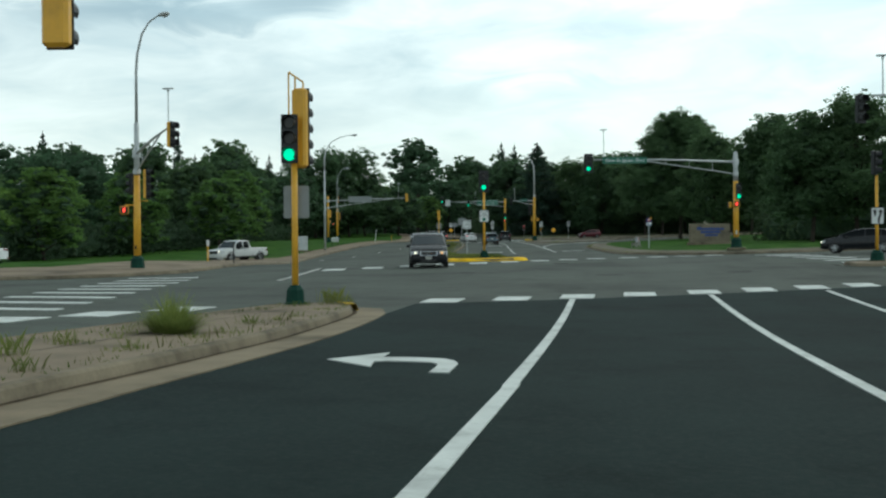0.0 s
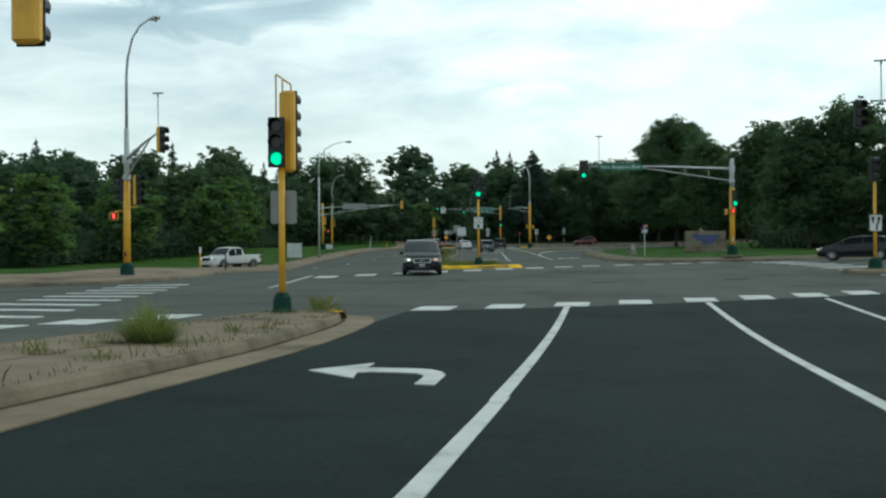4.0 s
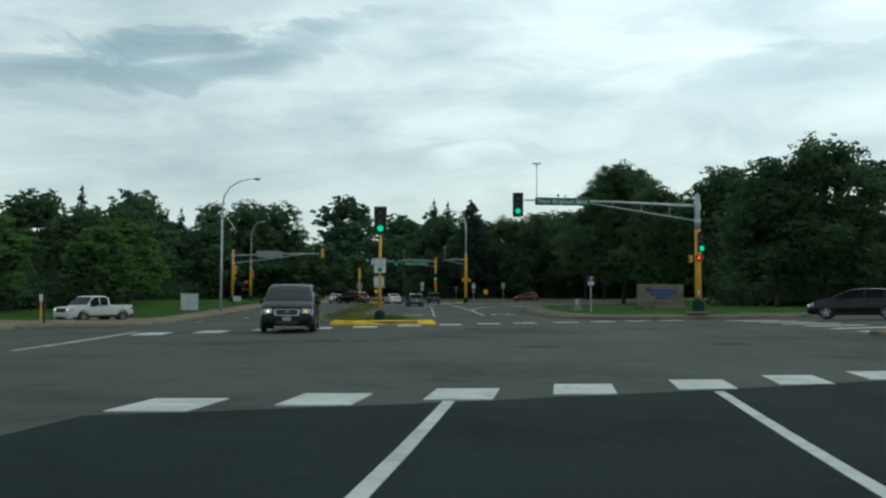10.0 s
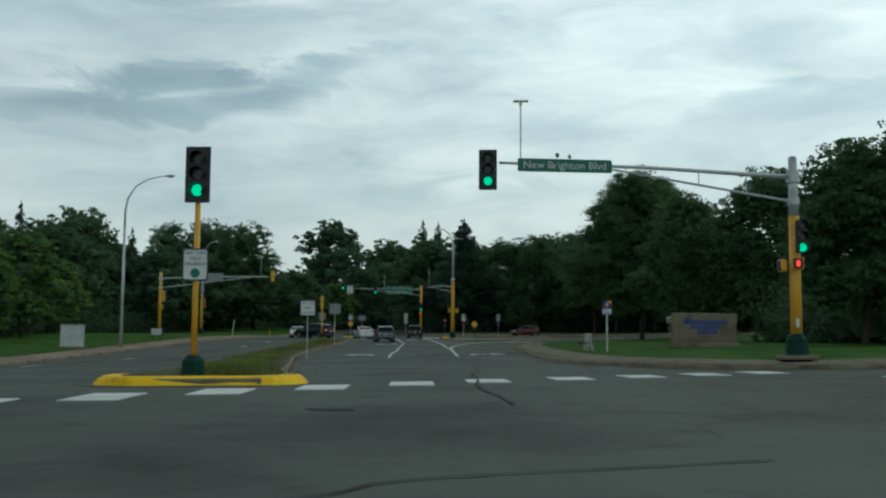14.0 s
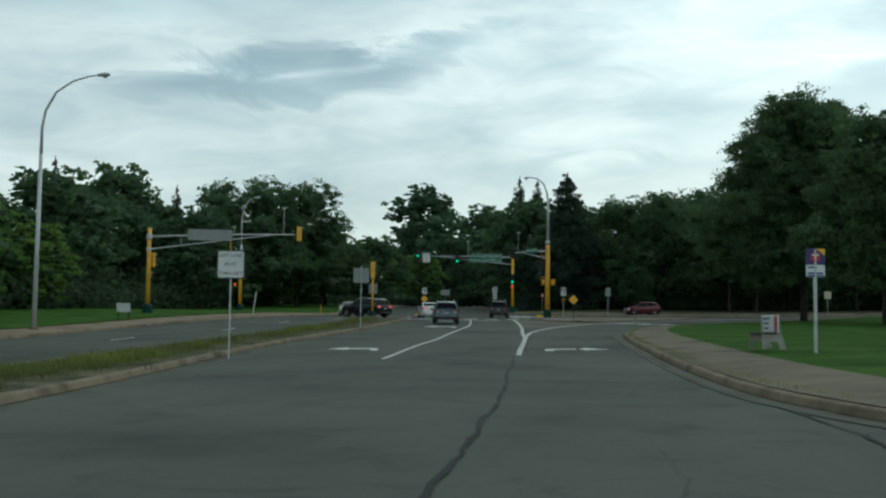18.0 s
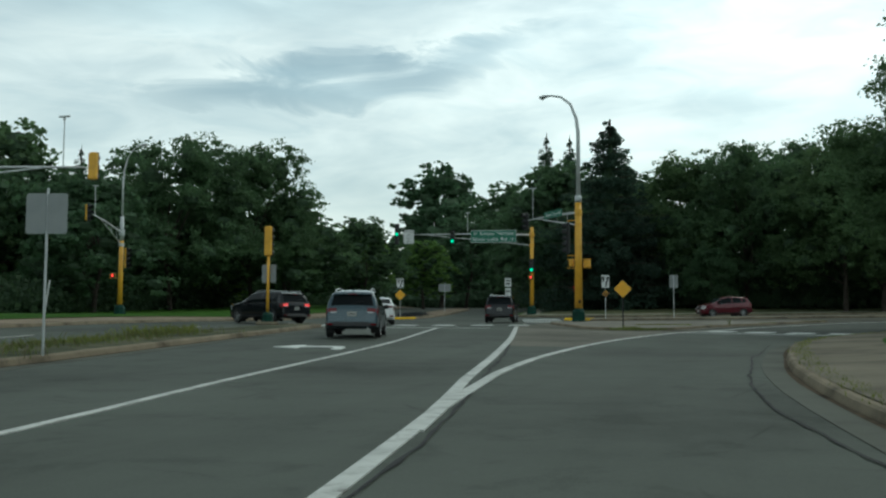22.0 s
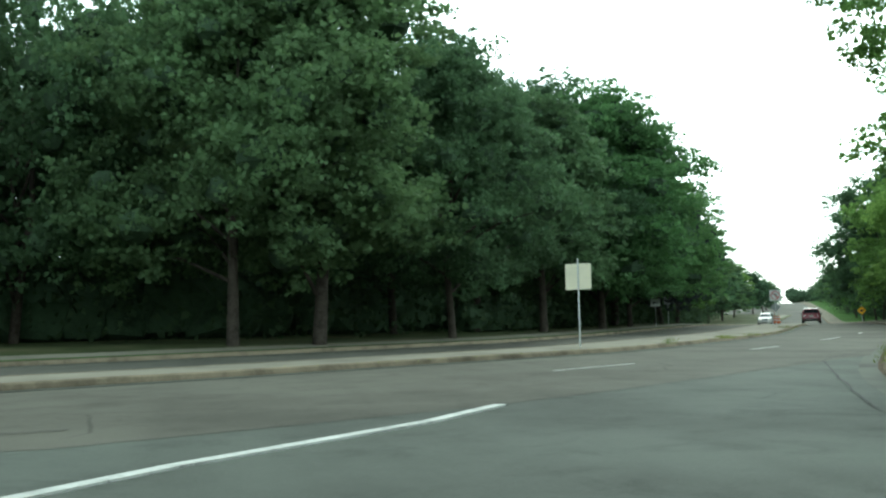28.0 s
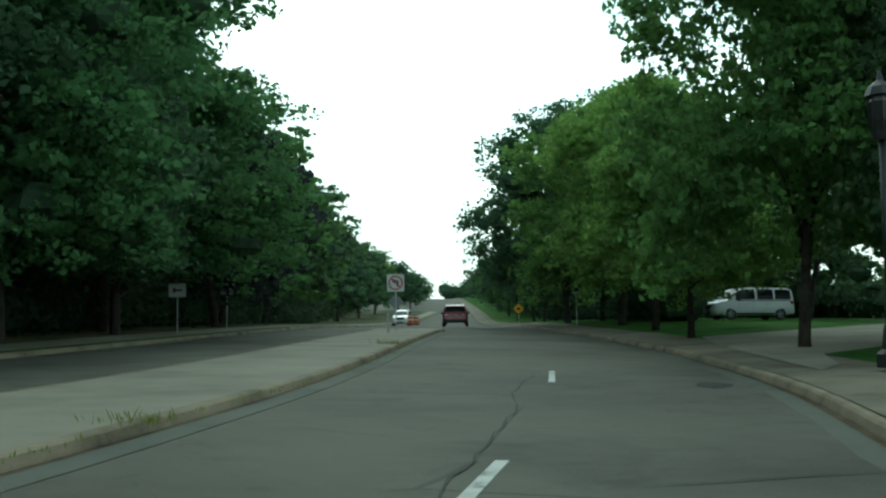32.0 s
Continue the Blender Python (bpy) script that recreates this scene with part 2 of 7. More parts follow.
PAVING = material("brown_paving", (0.222, 0.176, 0.126), 0.85, vary=0.24, scale=0.45, fine=16, bump=0.2, spec=0.12)
ISLANDTOP = material("grey_island_concrete", (0.190, 0.178, 0.148), 0.85, vary=0.24, scale=0.45, fine=16, bump=0.2, spec=0.12)
GRIME = material("gutter_grime", (0.085, 0.066, 0.045), 0.95, vary=0.35, scale=1.6, fine=12, bump=0.2, spec=0.05)
PAVEMENT = material("weathered_pavement", (0.158, 0.142, 0.108), 0.9, vary=0.26, scale=0.5, fine=14, bump=0.25, spec=0.08)
WALKWAY = material("pavement_concrete", (0.204, 0.190, 0.150), 0.85, vary=0.15, scale=0.4, fine=16, bump=0.2, spec=0.12)
LAWN = material("mown_lawn", (0.040, 0.098, 0.015), 0.9, vary=0.26, scale=0.5, fine=25, bump=0.5, tint=(0.056, 0.096, 0.022), spec=0.03)
WILD = material("wild_ground", (0.06, 0.075, 0.03), 0.95, vary=0.3, scale=0.3, fine=10, bump=0.5, tint=(0.10, 0.085, 0.05), spec=0.12)
def road_paint(name, base, worn, bare):
    """Road paint that traffic has rubbed through in places."""
    m = material(name, base, 0.65, vary=0.14, scale=1.2, fine=22, bump=0.05, spec=0.1)
    tree = m.node_tree
    surface = tree.nodes["Principled BSDF"]
    colour = surface.inputs["Base Color"].links[0].from_socket
    where = tree.nodes.new("ShaderNodeTexCoord")
    rub = node(tree, "ShaderNodeTexNoise", Scale=2.6, Detail=9.0, Roughness=0.72, Distortion=0.4)
    tree.links.new(where.outputs["Object"], rub.inputs["Vector"])
    colour = mix(tree, ramp(tree, rub.outputs[0], ((worn - 0.12, 0.0), (worn, 0.35), (worn + 0.08, 0.9))), colour, bare)
    tree.links.new(colour, surface.inputs["Base Color"])
    return m


PAINT = road_paint("white_road_paint", (0.60, 0.62, 0.59), 0.66, (0.12, 0.12, 0.105))
LINEPAINT = road_paint("worn_lane_paint", (0.52, 0.53, 0.50), 0.60, (0.12, 0.12, 0.105))
OLDPAINT = road_paint("worn_white_paint", (0.44, 0.44, 0.41), 0.57, (0.12, 0.12, 0.105))
YELLOWKERB = material("yellow_kerb_paint", (0.86, 0.53, 0.02), 0.7, vary=0.2, scale=1.2, fine=18, bump=0.1, spec=0.12)
POLEYELLOW = material("yellow_pole_paint", (0.70, 0.375, 0.032), 0.45, vary=0.1, scale=1.5, fine=10, bump=0.02)
STEEL = material("galvanised_steel", (0.50, 0.52, 0.52), 0.5, metal=0.3, vary=0.08, scale=2, fine=30, bump=0.02)
SIGNBACK = material("aluminium_sign_back", (0.24, 0.255, 0.255), 0.5, metal=0.3, vary=0.06, scale=2, bump=0.0)
BASEGREEN = material("dark_green_base", (0.010, 0.045, 0.032), 0.7, vary=0.15, bump=0.02, spec=0.15)
HOUSING = material("black_signal_housing", (0.012, 0.013, 0.014), 0.5, vary=0.1, bump=0.02)
SIGNGREEN = material("green_sign_sheet", (0.012, 0.14, 0.085), 0.4, vary=0.05, bump=0.0)
SIGNWHITE = material("white_sign_sheet", (0.62, 0.64, 0.63), 0.4, vary=0.05, bump=0.0)
SIGNBLACK = material("black_sign_ink", (0.015, 0.015, 0.016), 0.5, vary=0.05, bump=0.0)
SIGNYELLOW = material("amber_sign_sheet", (0.80, 0.40, 0.012), 0.4, vary=0.05, bump=0.0)
SIGNRED = material("red_sign_ink", (0.42, 0.02, 0.025), 0.4, vary=0.05, bump=0.0)
SIGNVIOLET = material("violet_sign_ink", (0.035, 0.018, 0.13), 0.4, vary=0.05, bump=0.0)
CASTSTONE = material("cast_concrete", (0.30, 0.29, 0.26), 0.9, vary=0.2, scale=2, fine=20, bump=0.3, spec=0.12)
SLATS = material("weathered_slats", (0.10, 0.085, 0.07), 0.9, vary=0.25, scale=3, fine=14, bump=0.4, spec=0.12)
SIGNBLUE = material("blue_sign_ink", (0.03, 0.06, 0.22), 0.4, vary=0.05, bump=0.0)
RUBBER = material("tyre_rubber", (0.014, 0.014, 0.014), 0.85, vary=0.15, bump=0.1)
ALLOY = material("wheel_alloy", (0.35, 0.36, 0.37), 0.3, metal=0.8, vary=0.05, bump=0.0)
TRIM = material("black_plastic_trim", (0.018, 0.018, 0.019), 0.6, vary=0.1, bump=0.05)
CHROME = material("chrome", (0.6, 0.6, 0.6), 0.12, metal=1.0, vary=0.02, bump=0.0)
WINDOW = glass("dark_car_glass", (0.006, 0.008, 0.009), 0.05, 0.09)
SCREEN = glass("car_windscreen", (0.028, 0.036, 0.040), 0.04)
REDLENS = glass("red_tail_lens", (0.14, 0.008, 0.012), 0.15)
CLEARLENS = glass("clear_lamp_lens", (0.45, 0.46, 0.47), 0.1)
DARKLENS = glass("unlit_lens", (0.03, 0.028, 0.026), 0.2)
BARK = material("bark", (0.055, 0.046, 0.038), 0.95, vary=0.3, scale=3, fine=12, bump=0.8, spec=0.12)
LEAF_A = leaf("broad_leaves", (0.096, 0.168, 0.084))
LEAF_B = leaf("light_leaves", (0.158, 0.275, 0.076))
LEAF_C = leaf("dark_needles", (0.064, 0.108, 0.076), 0.15)
LEAF_D = leaf("purple_leaves", (0.036, 0.046, 0.056), 0.3)
# broad leaves made darker: woodland shade is put into the colour
LEAF_SHADE = leaf("shade_painted_leaves", (0.058, 0.098, 0.052), 0.25)
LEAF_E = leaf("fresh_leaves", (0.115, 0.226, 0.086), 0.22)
LEAF_F = leaf("pale_leaves", (0.185, 0.315, 0.090), 0.2)
GRASS = leaf("grass_blades", (0.17, 0.21, 0.06), 0.3)
DRYGRASS = leaf("dry_grass_blades", (0.20, 0.185, 0.085), 0.4)
ROUGHGRASS = material("rough_median_turf", (0.066, 0.072, 0.040), 0.95, vary=0.35, scale=0.7, fine=9, bump=0.6, tint=(0.110, 0.095, 0.062), spec=0.1)
# darker than the outer leaves: the shade inside crowns is put into this colour
CORE = material("inner_shade_foliage", (0.055, 0.088, 0.050), 0.95, vary=0.3, scale=0.8, fine=6, bump=0.3, spec=0.12)
GREYGUTTER = material("grey_gutter_concrete", (0.095, 0.099, 0.083), 0.85, vary=0.2, scale=0.4, fine=18, bump=0.2, spec=0.12)
BUSHLEAF = leaf("weed_stalks", (0.19, 0.25, 0.08), 0.35)
TAR = material("crack_filler", (0.020, 0.020, 0.020), 0.7, vary=0.2, bump=0.1, spec=0.12)
GREENGLOW = lamp_glow("green_signal_light", (0.02, 0.80, 0.40), 1.1)
REDGLOW = lamp_glow("red_signal_light", (1.0, 0.05, 0.03), 2.5)
HEADGLOW = lamp_glow("headlight", (1.0, 0.86, 0.62), 2.2)
AMBERGLOW = lamp_glow("amber_indicator_light", (1.0, 0.45, 0.08), 1.5)
TAILGLOW = lamp_glow("lit_tail_light", (0.9, 0.05, 0.05), 0.7)

# ---- the lie of the land ----
RISE_Y = [-60, 0, 20, 40, 60, 80, 100, 120, 140, 160, 180, 200, 220, 240, 260, 300, 420, 520, 700]
RISE_Z = [0.0, -0.0, -0.22, 0.174, 0.69, 0.813, 1.042, 1.466, 1.91, 2.387, 2.981, 3.612, 4.212, 4.812, 5.412, 6.012, 8.4, 10.4, 10.6]
RISE_X = [-0.0181, -0.0181, -0.0194, 0.0008, 0.0087, 0.0166, 0.0119, 0.0036, -0.0069, -0.0073, 0.0021, 0.0043, 0.0015, 0.001, 0.0007, 0.0005, 0, 0, 0]


def bend(at, xs, ys):
    """A smooth line through knots."""
    at = np.clip(at, xs[0], xs[-1])
    xs, ys = np.asarray(xs, float), np.asarray(ys, float)
    slope = np.gradient(ys, xs)
    i = np.clip(np.searchsorted(xs, at) - 1, 0, len(xs) - 2)
    h = xs[i + 1] - xs[i]
    u = (at - xs[i]) / h
    return (2 * u**3 - 3 * u**2 + 1) * ys[i] + (u**3 - 2 * u**2 + u) * h * slope[i] + (3 * u**2 - 2 * u**3) * ys[i + 1] + (u**3 - u**2) * h * slope[i + 1]


def land(x, y):
    x, y = np.asarray(x, float), np.asarray(y, float)
    # beyond the trees the side road climbs a long hill
    s = np.clip((x - 102) * 0.52 + (y - 328) * 0.85, -400, 420)
    hill = 0.016 * (np.sqrt(s * s + 64) + s)
    return bend(y, RISE_Y, RISE_Z) + bend(y, RISE_Y, RISE_X) * np.clip(x, -40, 40) + hill


def spot(x, y, h=0.0):
    return Vector((x, y, float(land(x, y)) + h))


# ---- mesh tools ----
class Build:
    """Collects faces for one mesh."""

    def __init__(self):
        self.v, self.f, self.smooth = [], [], False

    def face(self, *points):
        n = len(self.v)
        self.v += [tuple(p) for p in points]
        self.f.append(tuple(range(n, n + len(points))))
        return self

    def box(self, c, s, bev=0.0, rot=None):
        """A box about c with sides s and chamfered edges."""
        b = min(bev, *(k * 0.45 for k in s))
        hx, hy, hz = (k / 2 for k in s)
        n = len(self.v)
        pts = []
        if b <= 0:
            pts = [(sx * hx, sy * hy, sz * hz) for sz in (-1, 1) for sx, sy in ((-1, -1), (1, -1), (1, 1), (-1, 1))]
            faces = [(3, 2, 1, 0), (4, 5, 6, 7), (0, 1, 5, 4), (1, 2, 6, 5), (2, 3, 7, 6), (3, 0, 4, 7)]
        else:
            oct_ = lambda x, y, z: [(-x + b, -y, z), (x - b, -y, z), (x, -y + b, z), (x, y - b, z), (x - b, y, z), (-x + b, y, z), (-x, y - b, z), (-x, -y + b, z)]
            pts = oct_(hx - b, hy - b, -hz) + oct_(hx, hy, -hz + b) + oct_(hx, hy, hz - b) + oct_(hx - b, hy - b, hz)
            faces = [tuple(range(7, -1, -1)), tuple(range(24, 32))]
            faces += [(8 * r + k, 8 * r + (k + 1) % 8, 8 * r + 8 + (k + 1) % 8, 8 * r + 8 + k) for r in range(3) for k in range(8)]
        for p in pts:
            p = Vector(p)
            if rot is not None:
                p = rot @ p
            self.v.append((p.x + c[0], p.y + c[1], p.z + c[2]))
        self.f += [tuple(n + k for k in f) for f in faces]
        return self

    def tube(self, points, radii, seg=10, caps=True):
        """A round bar along points."""
        points = [Vector(p) for p in points]
        if not isinstance(radii, (list, tuple)):
            radii = [radii] * len(points)
        n = len(self.v)
        side = None
        for k, p in enumerate(points):
            way = (points[min(k + 1, len(points) - 1)] - points[max(k - 1, 0)]).normalized()
            if side is None:
                side = way.orthogonal().normalized()
            side = (side - way * side.dot(way)).normalized()
            up = way.cross(side)
            for j in range(seg):
                a = 2 * math.pi * j / seg
                self.v.append(tuple(p + radii[k] * (math.cos(a) * side + math.sin(a) * up)))
        for k in range(len(points) - 1):
            for j in range(seg):
                a, b = n + k * seg + j, n + k * seg + (j + 1) % seg
                self.f.append((a, b, b + seg, a + seg))
        if caps:
            self.f.append(tuple(n + j for j in range(seg - 1, -1, -1)))
            self.f.append(tuple(n + (len(points) - 1) * seg + j for j in range(seg)))
        return self

    def loft(self, rings, close=True, caps=True):
        n, k = len(self.v), len(rings[0])
        for r in rings:
            self.v += [tuple(p) for p in r]
        for i in range(len(rings) - 1):
            for j in range(k if close else k - 1):
                a, b = n + i * k + j, n + i * k + (j + 1) % k
                self.f.append((a, b, b + k, a + k))
        if caps and close:
            self.f.append(tuple(n + j for j in range(k - 1, -1, -1)))
            self.f.append(tuple(n + (len(rings) - 1) * k + j for j in range(k)))
        return self

    def slab(self, outline, z0, z1, frame=None):
        """A flat plate with the given outline (x, y) between z0 and z1, laid by the matrix frame."""
        n, k = len(self.v), len(outline)
        for z in (z0, z1):
            for x, y in outline:
                p = Vector((x, y, z))
                self.v.append(tuple(frame @ p if frame else p))
        self.f.append(tuple(n + j for j in range(k - 1, -1, -1)))
        self.f.append(tuple(n + k + j for j in range(k)))
        for j in range(k):
            self.f.append((n + j, n + (j + 1) % k, n + k + (j + 1) % k, n + k + j))
        return self

    def mesh(self, name, mat):
        me = bpy.data.meshes.new(name)
        me.from_pydata(self.v, [], self.f)
        me.materials.append(mat)
        if self.smooth:
            me.polygons.foreach_set("use_smooth", [True] * len(me.polygons))
        me.update()
        return me


def part(name, b, mat, parent=None, label="", smooth=False, at=None):
    """Links one mesh, under a thing or a part of it."""
    b.smooth = b.smooth or smooth
    ob = new(name, b.mesh(name, mat) if isinstance(b, Build) else b)
    if parent is not None:
        ob.parent = parent
    if at is not None:
        ob.matrix_basis = at
    if smooth:
        for poly in ob.data.polygons:
            poly.use_smooth = True
    return tagged(ob, label)


def thing(name, at, label, category, group="", kind=""):
    ob = new(name)
    ob.empty_display_size = 0.3
    ob.matrix_basis = at
    return tagged(ob, label, category, group, kind)


def upright(x, y, turn=0.0, h=0.0):
    """A pose standing on the land; turn in degrees, 0 faces +y."""
    p = spot(x, y, h)
    return pose(p.x, p.y, p.z, 0, 0, turn)


def lettering(text, size, mat, parent, at, width=None):
    c = bpy.data.curves.new("lettering", "FONT")
    c.body, c.size, c.align_x, c.align_y, c.extrude = text, size, "CENTER", "CENTER", 0.002
    tmp = new("lettering_curve", c)
    bpy.context.view_layer.update()
    me = bpy.data.meshes.new_from_object(tmp.evaluated_get(bpy.context.evaluated_depsgraph_get()))
    bpy.data.objects.remove(tmp)
    me.materials.clear()
    me.materials.append(mat)
    ob = new("lettering", me)
    ob.parent = parent
    if width:
        w = max(v.co.x for v in me.vertices) - min(v.co.x for v in me.vertices)
        at = at @ Matrix.Diagonal((width / w, 1, 1, 1))
    ob.matrix_basis = at
    return ob


# ---- plan tools ----
def curve(points, step=2.0, closed=False):
    """A smooth line through plan points, with even steps."""
    p = np.array(points, float)
    if closed:
        p = np.vstack([p[-1:], p, p[:2]])
    else:
        p = np.vstack([2 * p[0] - p[1], p, 2 * p[-1] - p[-2]])
    out = []
    for i in range(1, len(p) - 2):
        n = max(1, int(np.linalg.norm(p[i + 1] - p[i]) / step))
        for u in np.arange(n) / n:
            a = 0.5 * (2 * p[i] + (p[i + 1] - p[i - 1]) * u + (2 * p[i - 1] - 5 * p[i] + 4 * p[i + 1] - p[i + 2]) * u**2 + (3 * p[i] - p[i - 1] - 3 * p[i + 1] + p[i + 2]) * u**3)
            out.append(a)
    if not closed:
        out.append(p[-2])
    return np.array(out)


def shifted(line, d, closed=False):
    """The line moved d metres to its left."""
    if closed:
        way = np.roll(line, -1, 0) - np.roll(line, 1, 0)
    else:
        way = np.gradient(line, axis=0)
    way /= np.linalg.norm(way, axis=1)[:, None] + 1e-9
    return line + d * np.stack([-way[:, 1], way[:, 0]], 1)


def inside(points, poly):
    x, y = points[:, 0], points[:, 1]
    odd = np.zeros(len(points), bool)
    for (ax, ay), (bx, by) in zip(poly, np.roll(poly, -1, 0)):
        hit = ((ay > y) != (by > y)) & (x < (bx - ax) * (y - ay) / (by - ay + 1e-12) + ax)
        odd ^= hit
    return odd


def near(points, line):
    """How far points lie from a line."""
    best = np.full(len(points), 1e9)
    for a, b in zip(line[:-1], line[1:]):
        d = b - a
        u = np.clip(((points - a) @ d) / (d @ d + 1e-9), 0, 1)
        best = np.minimum(best, np.linalg.norm(points - a - u[:, None] * d, axis=1))
    return best


def sheet(name, poly, mat, height=0.0, grid=4.0, label="", category="", kind="structure", parent=None, lift=None):
    """A surface inside a plan outline that follows the land."""
    from mathutils.geometry import delaunay_2d_cdt

    poly = np.array(poly, float)
    dense = []
    for a, c in zip(poly, np.roll(poly, -1, 0)):
        n = max(1, int(np.linalg.norm(c - a) / grid))
        dense += [a + (c - a) * k / n for k in range(n)]
    poly = np.array(dense)
    lo, hi = poly.min(0), poly.max(0)
    gx, gy = np.meshgrid(np.arange(lo[0] + 0.37, hi[0], grid), np.arange(lo[1] + 0.41, hi[1], grid))
    pts = np.stack([gx.ravel(), gy.ravel()], 1)
    pts = pts[inside(pts, poly)]
    if len(pts):
        pts = pts[near(pts, np.vstack([poly, poly[:1]])) > 0.3 * grid]
    every = np.vstack([poly, pts])
    verts, _, faces, *_ = delaunay_2d_cdt([Vector(p) for p in every], [], [list(range(len(poly)))], 1, 1e-4)
    xy = np.array([tuple(v) for v in verts])
    z = land(xy[:, 0], xy[:, 1]) + height
    if lift is not None:
        z = z + lift(xy)
    b = Build()
    b.v, b.f, b.smooth = [(*p, q) for p, q in zip(xy.tolist(), z.tolist())], [tuple(f) for f in faces], True
    ob = part(name, b, mat, parent)
    return tagged(ob, label, category, "", kind)


def ribbon(line, offsets, heights, closed=False):
    """A strip along a line: a row of (offset to the left, height over the land) swept along it."""
    b = Build()
    rows = [shifted(line, o, closed) for o in offsets]
    k = len(offsets)
    for i in range(len(line)):
        base = float(land(*line[i]))
        for r, h in zip(rows, heights):
            b.v.append((r[i][0], r[i][1], base + h))
    n = len(line)
    for i in range(n if closed else n - 1):
        for j in range(k - 1):
            a, c = i * k + j, ((i + 1) % n) * k + j
            b.f.append((a, c, c + 1, a + 1))
    return b


def skirt(b, drop=0.04):
    """Closes the open edges of a thin sheet down into the ground."""
    count = {}
    for f in b.f:
        for p, q in zip(f, f[1:] + f[:1]):
            count[(p, q)] = count.get((p, q), 0) + 1
    low = {}
    for p, q in [e for e in count if (e[1], e[0]) not in count]:
        for k in (p, q):
            if k not in low:
                x, y, z = b.v[k]
                low[k] = len(b.v)
                b.v.append((x, y, z - drop))
        b.f.append((q, p, low[p], low[q]))
    return b


def stripe(points, width, mat, name="lane_line", label="", smooth_line=True, step=2.0, h=0.016):
    line = curve(points, step) if smooth_line else np.array(points, float)
    b = ribbon(line, (-width / 2, width / 2), (h, h))
    b.f = [f[::-1] for f in b.f]
    return tagged(part(name, skirt(b), mat), label, "road marking", "", "structure")


def mark(outline, mat, name, label, group=""):
    """A painted patch on the road."""
    pts = np.array(outline, float)
    b = Build()
    b.v = [(x, y, float(land(x, y)) + 0.016) for x, y in pts]
    b.f = [tuple(range(len(pts)))]
    area = sum(a[0] * c[1] - a[1] * c[0] for a, c in zip(pts, np.roll(pts, -1, 0)))
    if area < 0:
        b.f = [b.f[0][::-1]]
    return tagged(part(name, skirt(b), mat), label, "road marking", group, "structure")

# ---- ground, roads and islands ----
def ground_sheet():
    xs = np.concatenate([np.linspace(-1600, -260, 8), np.linspace(-240, 300, 46), np.linspace(340, 1700, 8)])
    ys = np.concatenate([np.linspace(-1500, -140, 8), np.linspace(-120, 480, 51), np.linspace(520, 1900, 10)])
    b = Build()
    for y in ys:
        for x in xs:
            b.v.append((x, y, float(land(x, y)) - 0.12))
    n = len(xs)
    b.f = [(j * n + i, j * n + i + 1, (j + 1) * n + i + 1, (j + 1) * n + i) for j in range(len(ys) - 1) for i in range(n - 1)]
    tagged(part("ground", b, WILD, smooth=True), "rough grassy ground running out to the horizon", "ground", "", "structure")


ground_sheet()
sheet("road", [(-130, -70), (60, -70), (150, 60), (330, 560), (200, 560), (60, 380), (-70, 380), (-130, 240)], CONCRETE, 0.0, 4.0, "worn grey concrete carriageway of a wide junction", "road")
# the older, browner slabs of the side road, up to the long joint
sheet("side_road", [(-15, 178.6), (-4, 179.2), (2, 179.6), (7.4, 182.6), (9.8, 184.35), (14.3, 187.9), (19.5, 192.1), (30, 200), (60, 225), (110, 300), (330, 560), (200, 560), (60, 380), (24, 262), (-8, 204), (-14, 190)], SIDEROAD, 0.0035, 3.0, "brown-grey worn concrete of the side road", "road")
# the newly laid dark asphalt on the near side
sheet("asphalt_road", [(-5.0, -60), (-5.0, 12), (-5.1, 16.4), (-5.25, 23.0), (-5.3, 26.6), (-1.8, 28.9), (1.7, 31.3), (4.2, 33.0), (10.5, 37.2), (14, 20), (14, -60)], ASPHALT, 0.006, 3.0, "fresh dark asphalt lanes up to the stop line", "road")


def rise(line, low, high, reach):
    line = np.array(line)
    return lambda xy: low + (high - low) * np.clip(near(xy, line) / reach, 0, 1) ** 0.8


def kerb(line, name="kerb", mat=KERB, h=0.15, gutter=0.5, closed=False, label="weathered concrete kerb with a worn edge", pan=GREYGUTTER):
    """A kerb along a line, with its raised side on the left, and a gutter pan on the right."""
    b = ribbon(line, (-0.02, 0.0, 0.03, 0.07, 0.17, 0.175), (-0.08, h * 0.25, h * 0.8, h, h + 0.004, -0.02), closed)
    # uneven, chipped edges
    for i, v in enumerate(b.v):
        w = noise.noise(Vector(v) * 0.9)
        b.v[i] = (v[0] + 0.012 * w, v[1] + 0.012 * noise.noise(Vector(v) * 1.3 + Vector((5, 0, 0))), v[2] + 0.012 * w)
    b.f = [f[::-1] for f in b.f]
    tagged(part(name, b, mat), label, "kerb", "", "structure")
    if gutter:
        g = ribbon(line, (-gutter, 0.01), (0.009, 0.009), closed)
        g.f = [f[::-1] for f in g.f]
        d = Build()
        rng = np.random.default_rng(len(line))
        edge = 0.05 + 0.10 * np.convolve(rng.random(len(line)), np.ones(3) / 3, "same")
        way = shifted(line, 1.0, closed) - line
        for q, w, e in zip(line, way, edge):
            z = float(land(*q)) + 0.0125
            d.v += [(*(q - w * e), z), (*(q + w * 0.005), z)]
        n = len(line)
        d.f = [(2 * i, 2 * ((i + 1) % n), 2 * ((i + 1) % n) + 1, 2 * i + 1) for i in range(n if closed else n - 1)]
        tagged(part("gutter_grime", d, GRIME), "dark line of grime at the foot of the kerb", "grime", "", "structure")
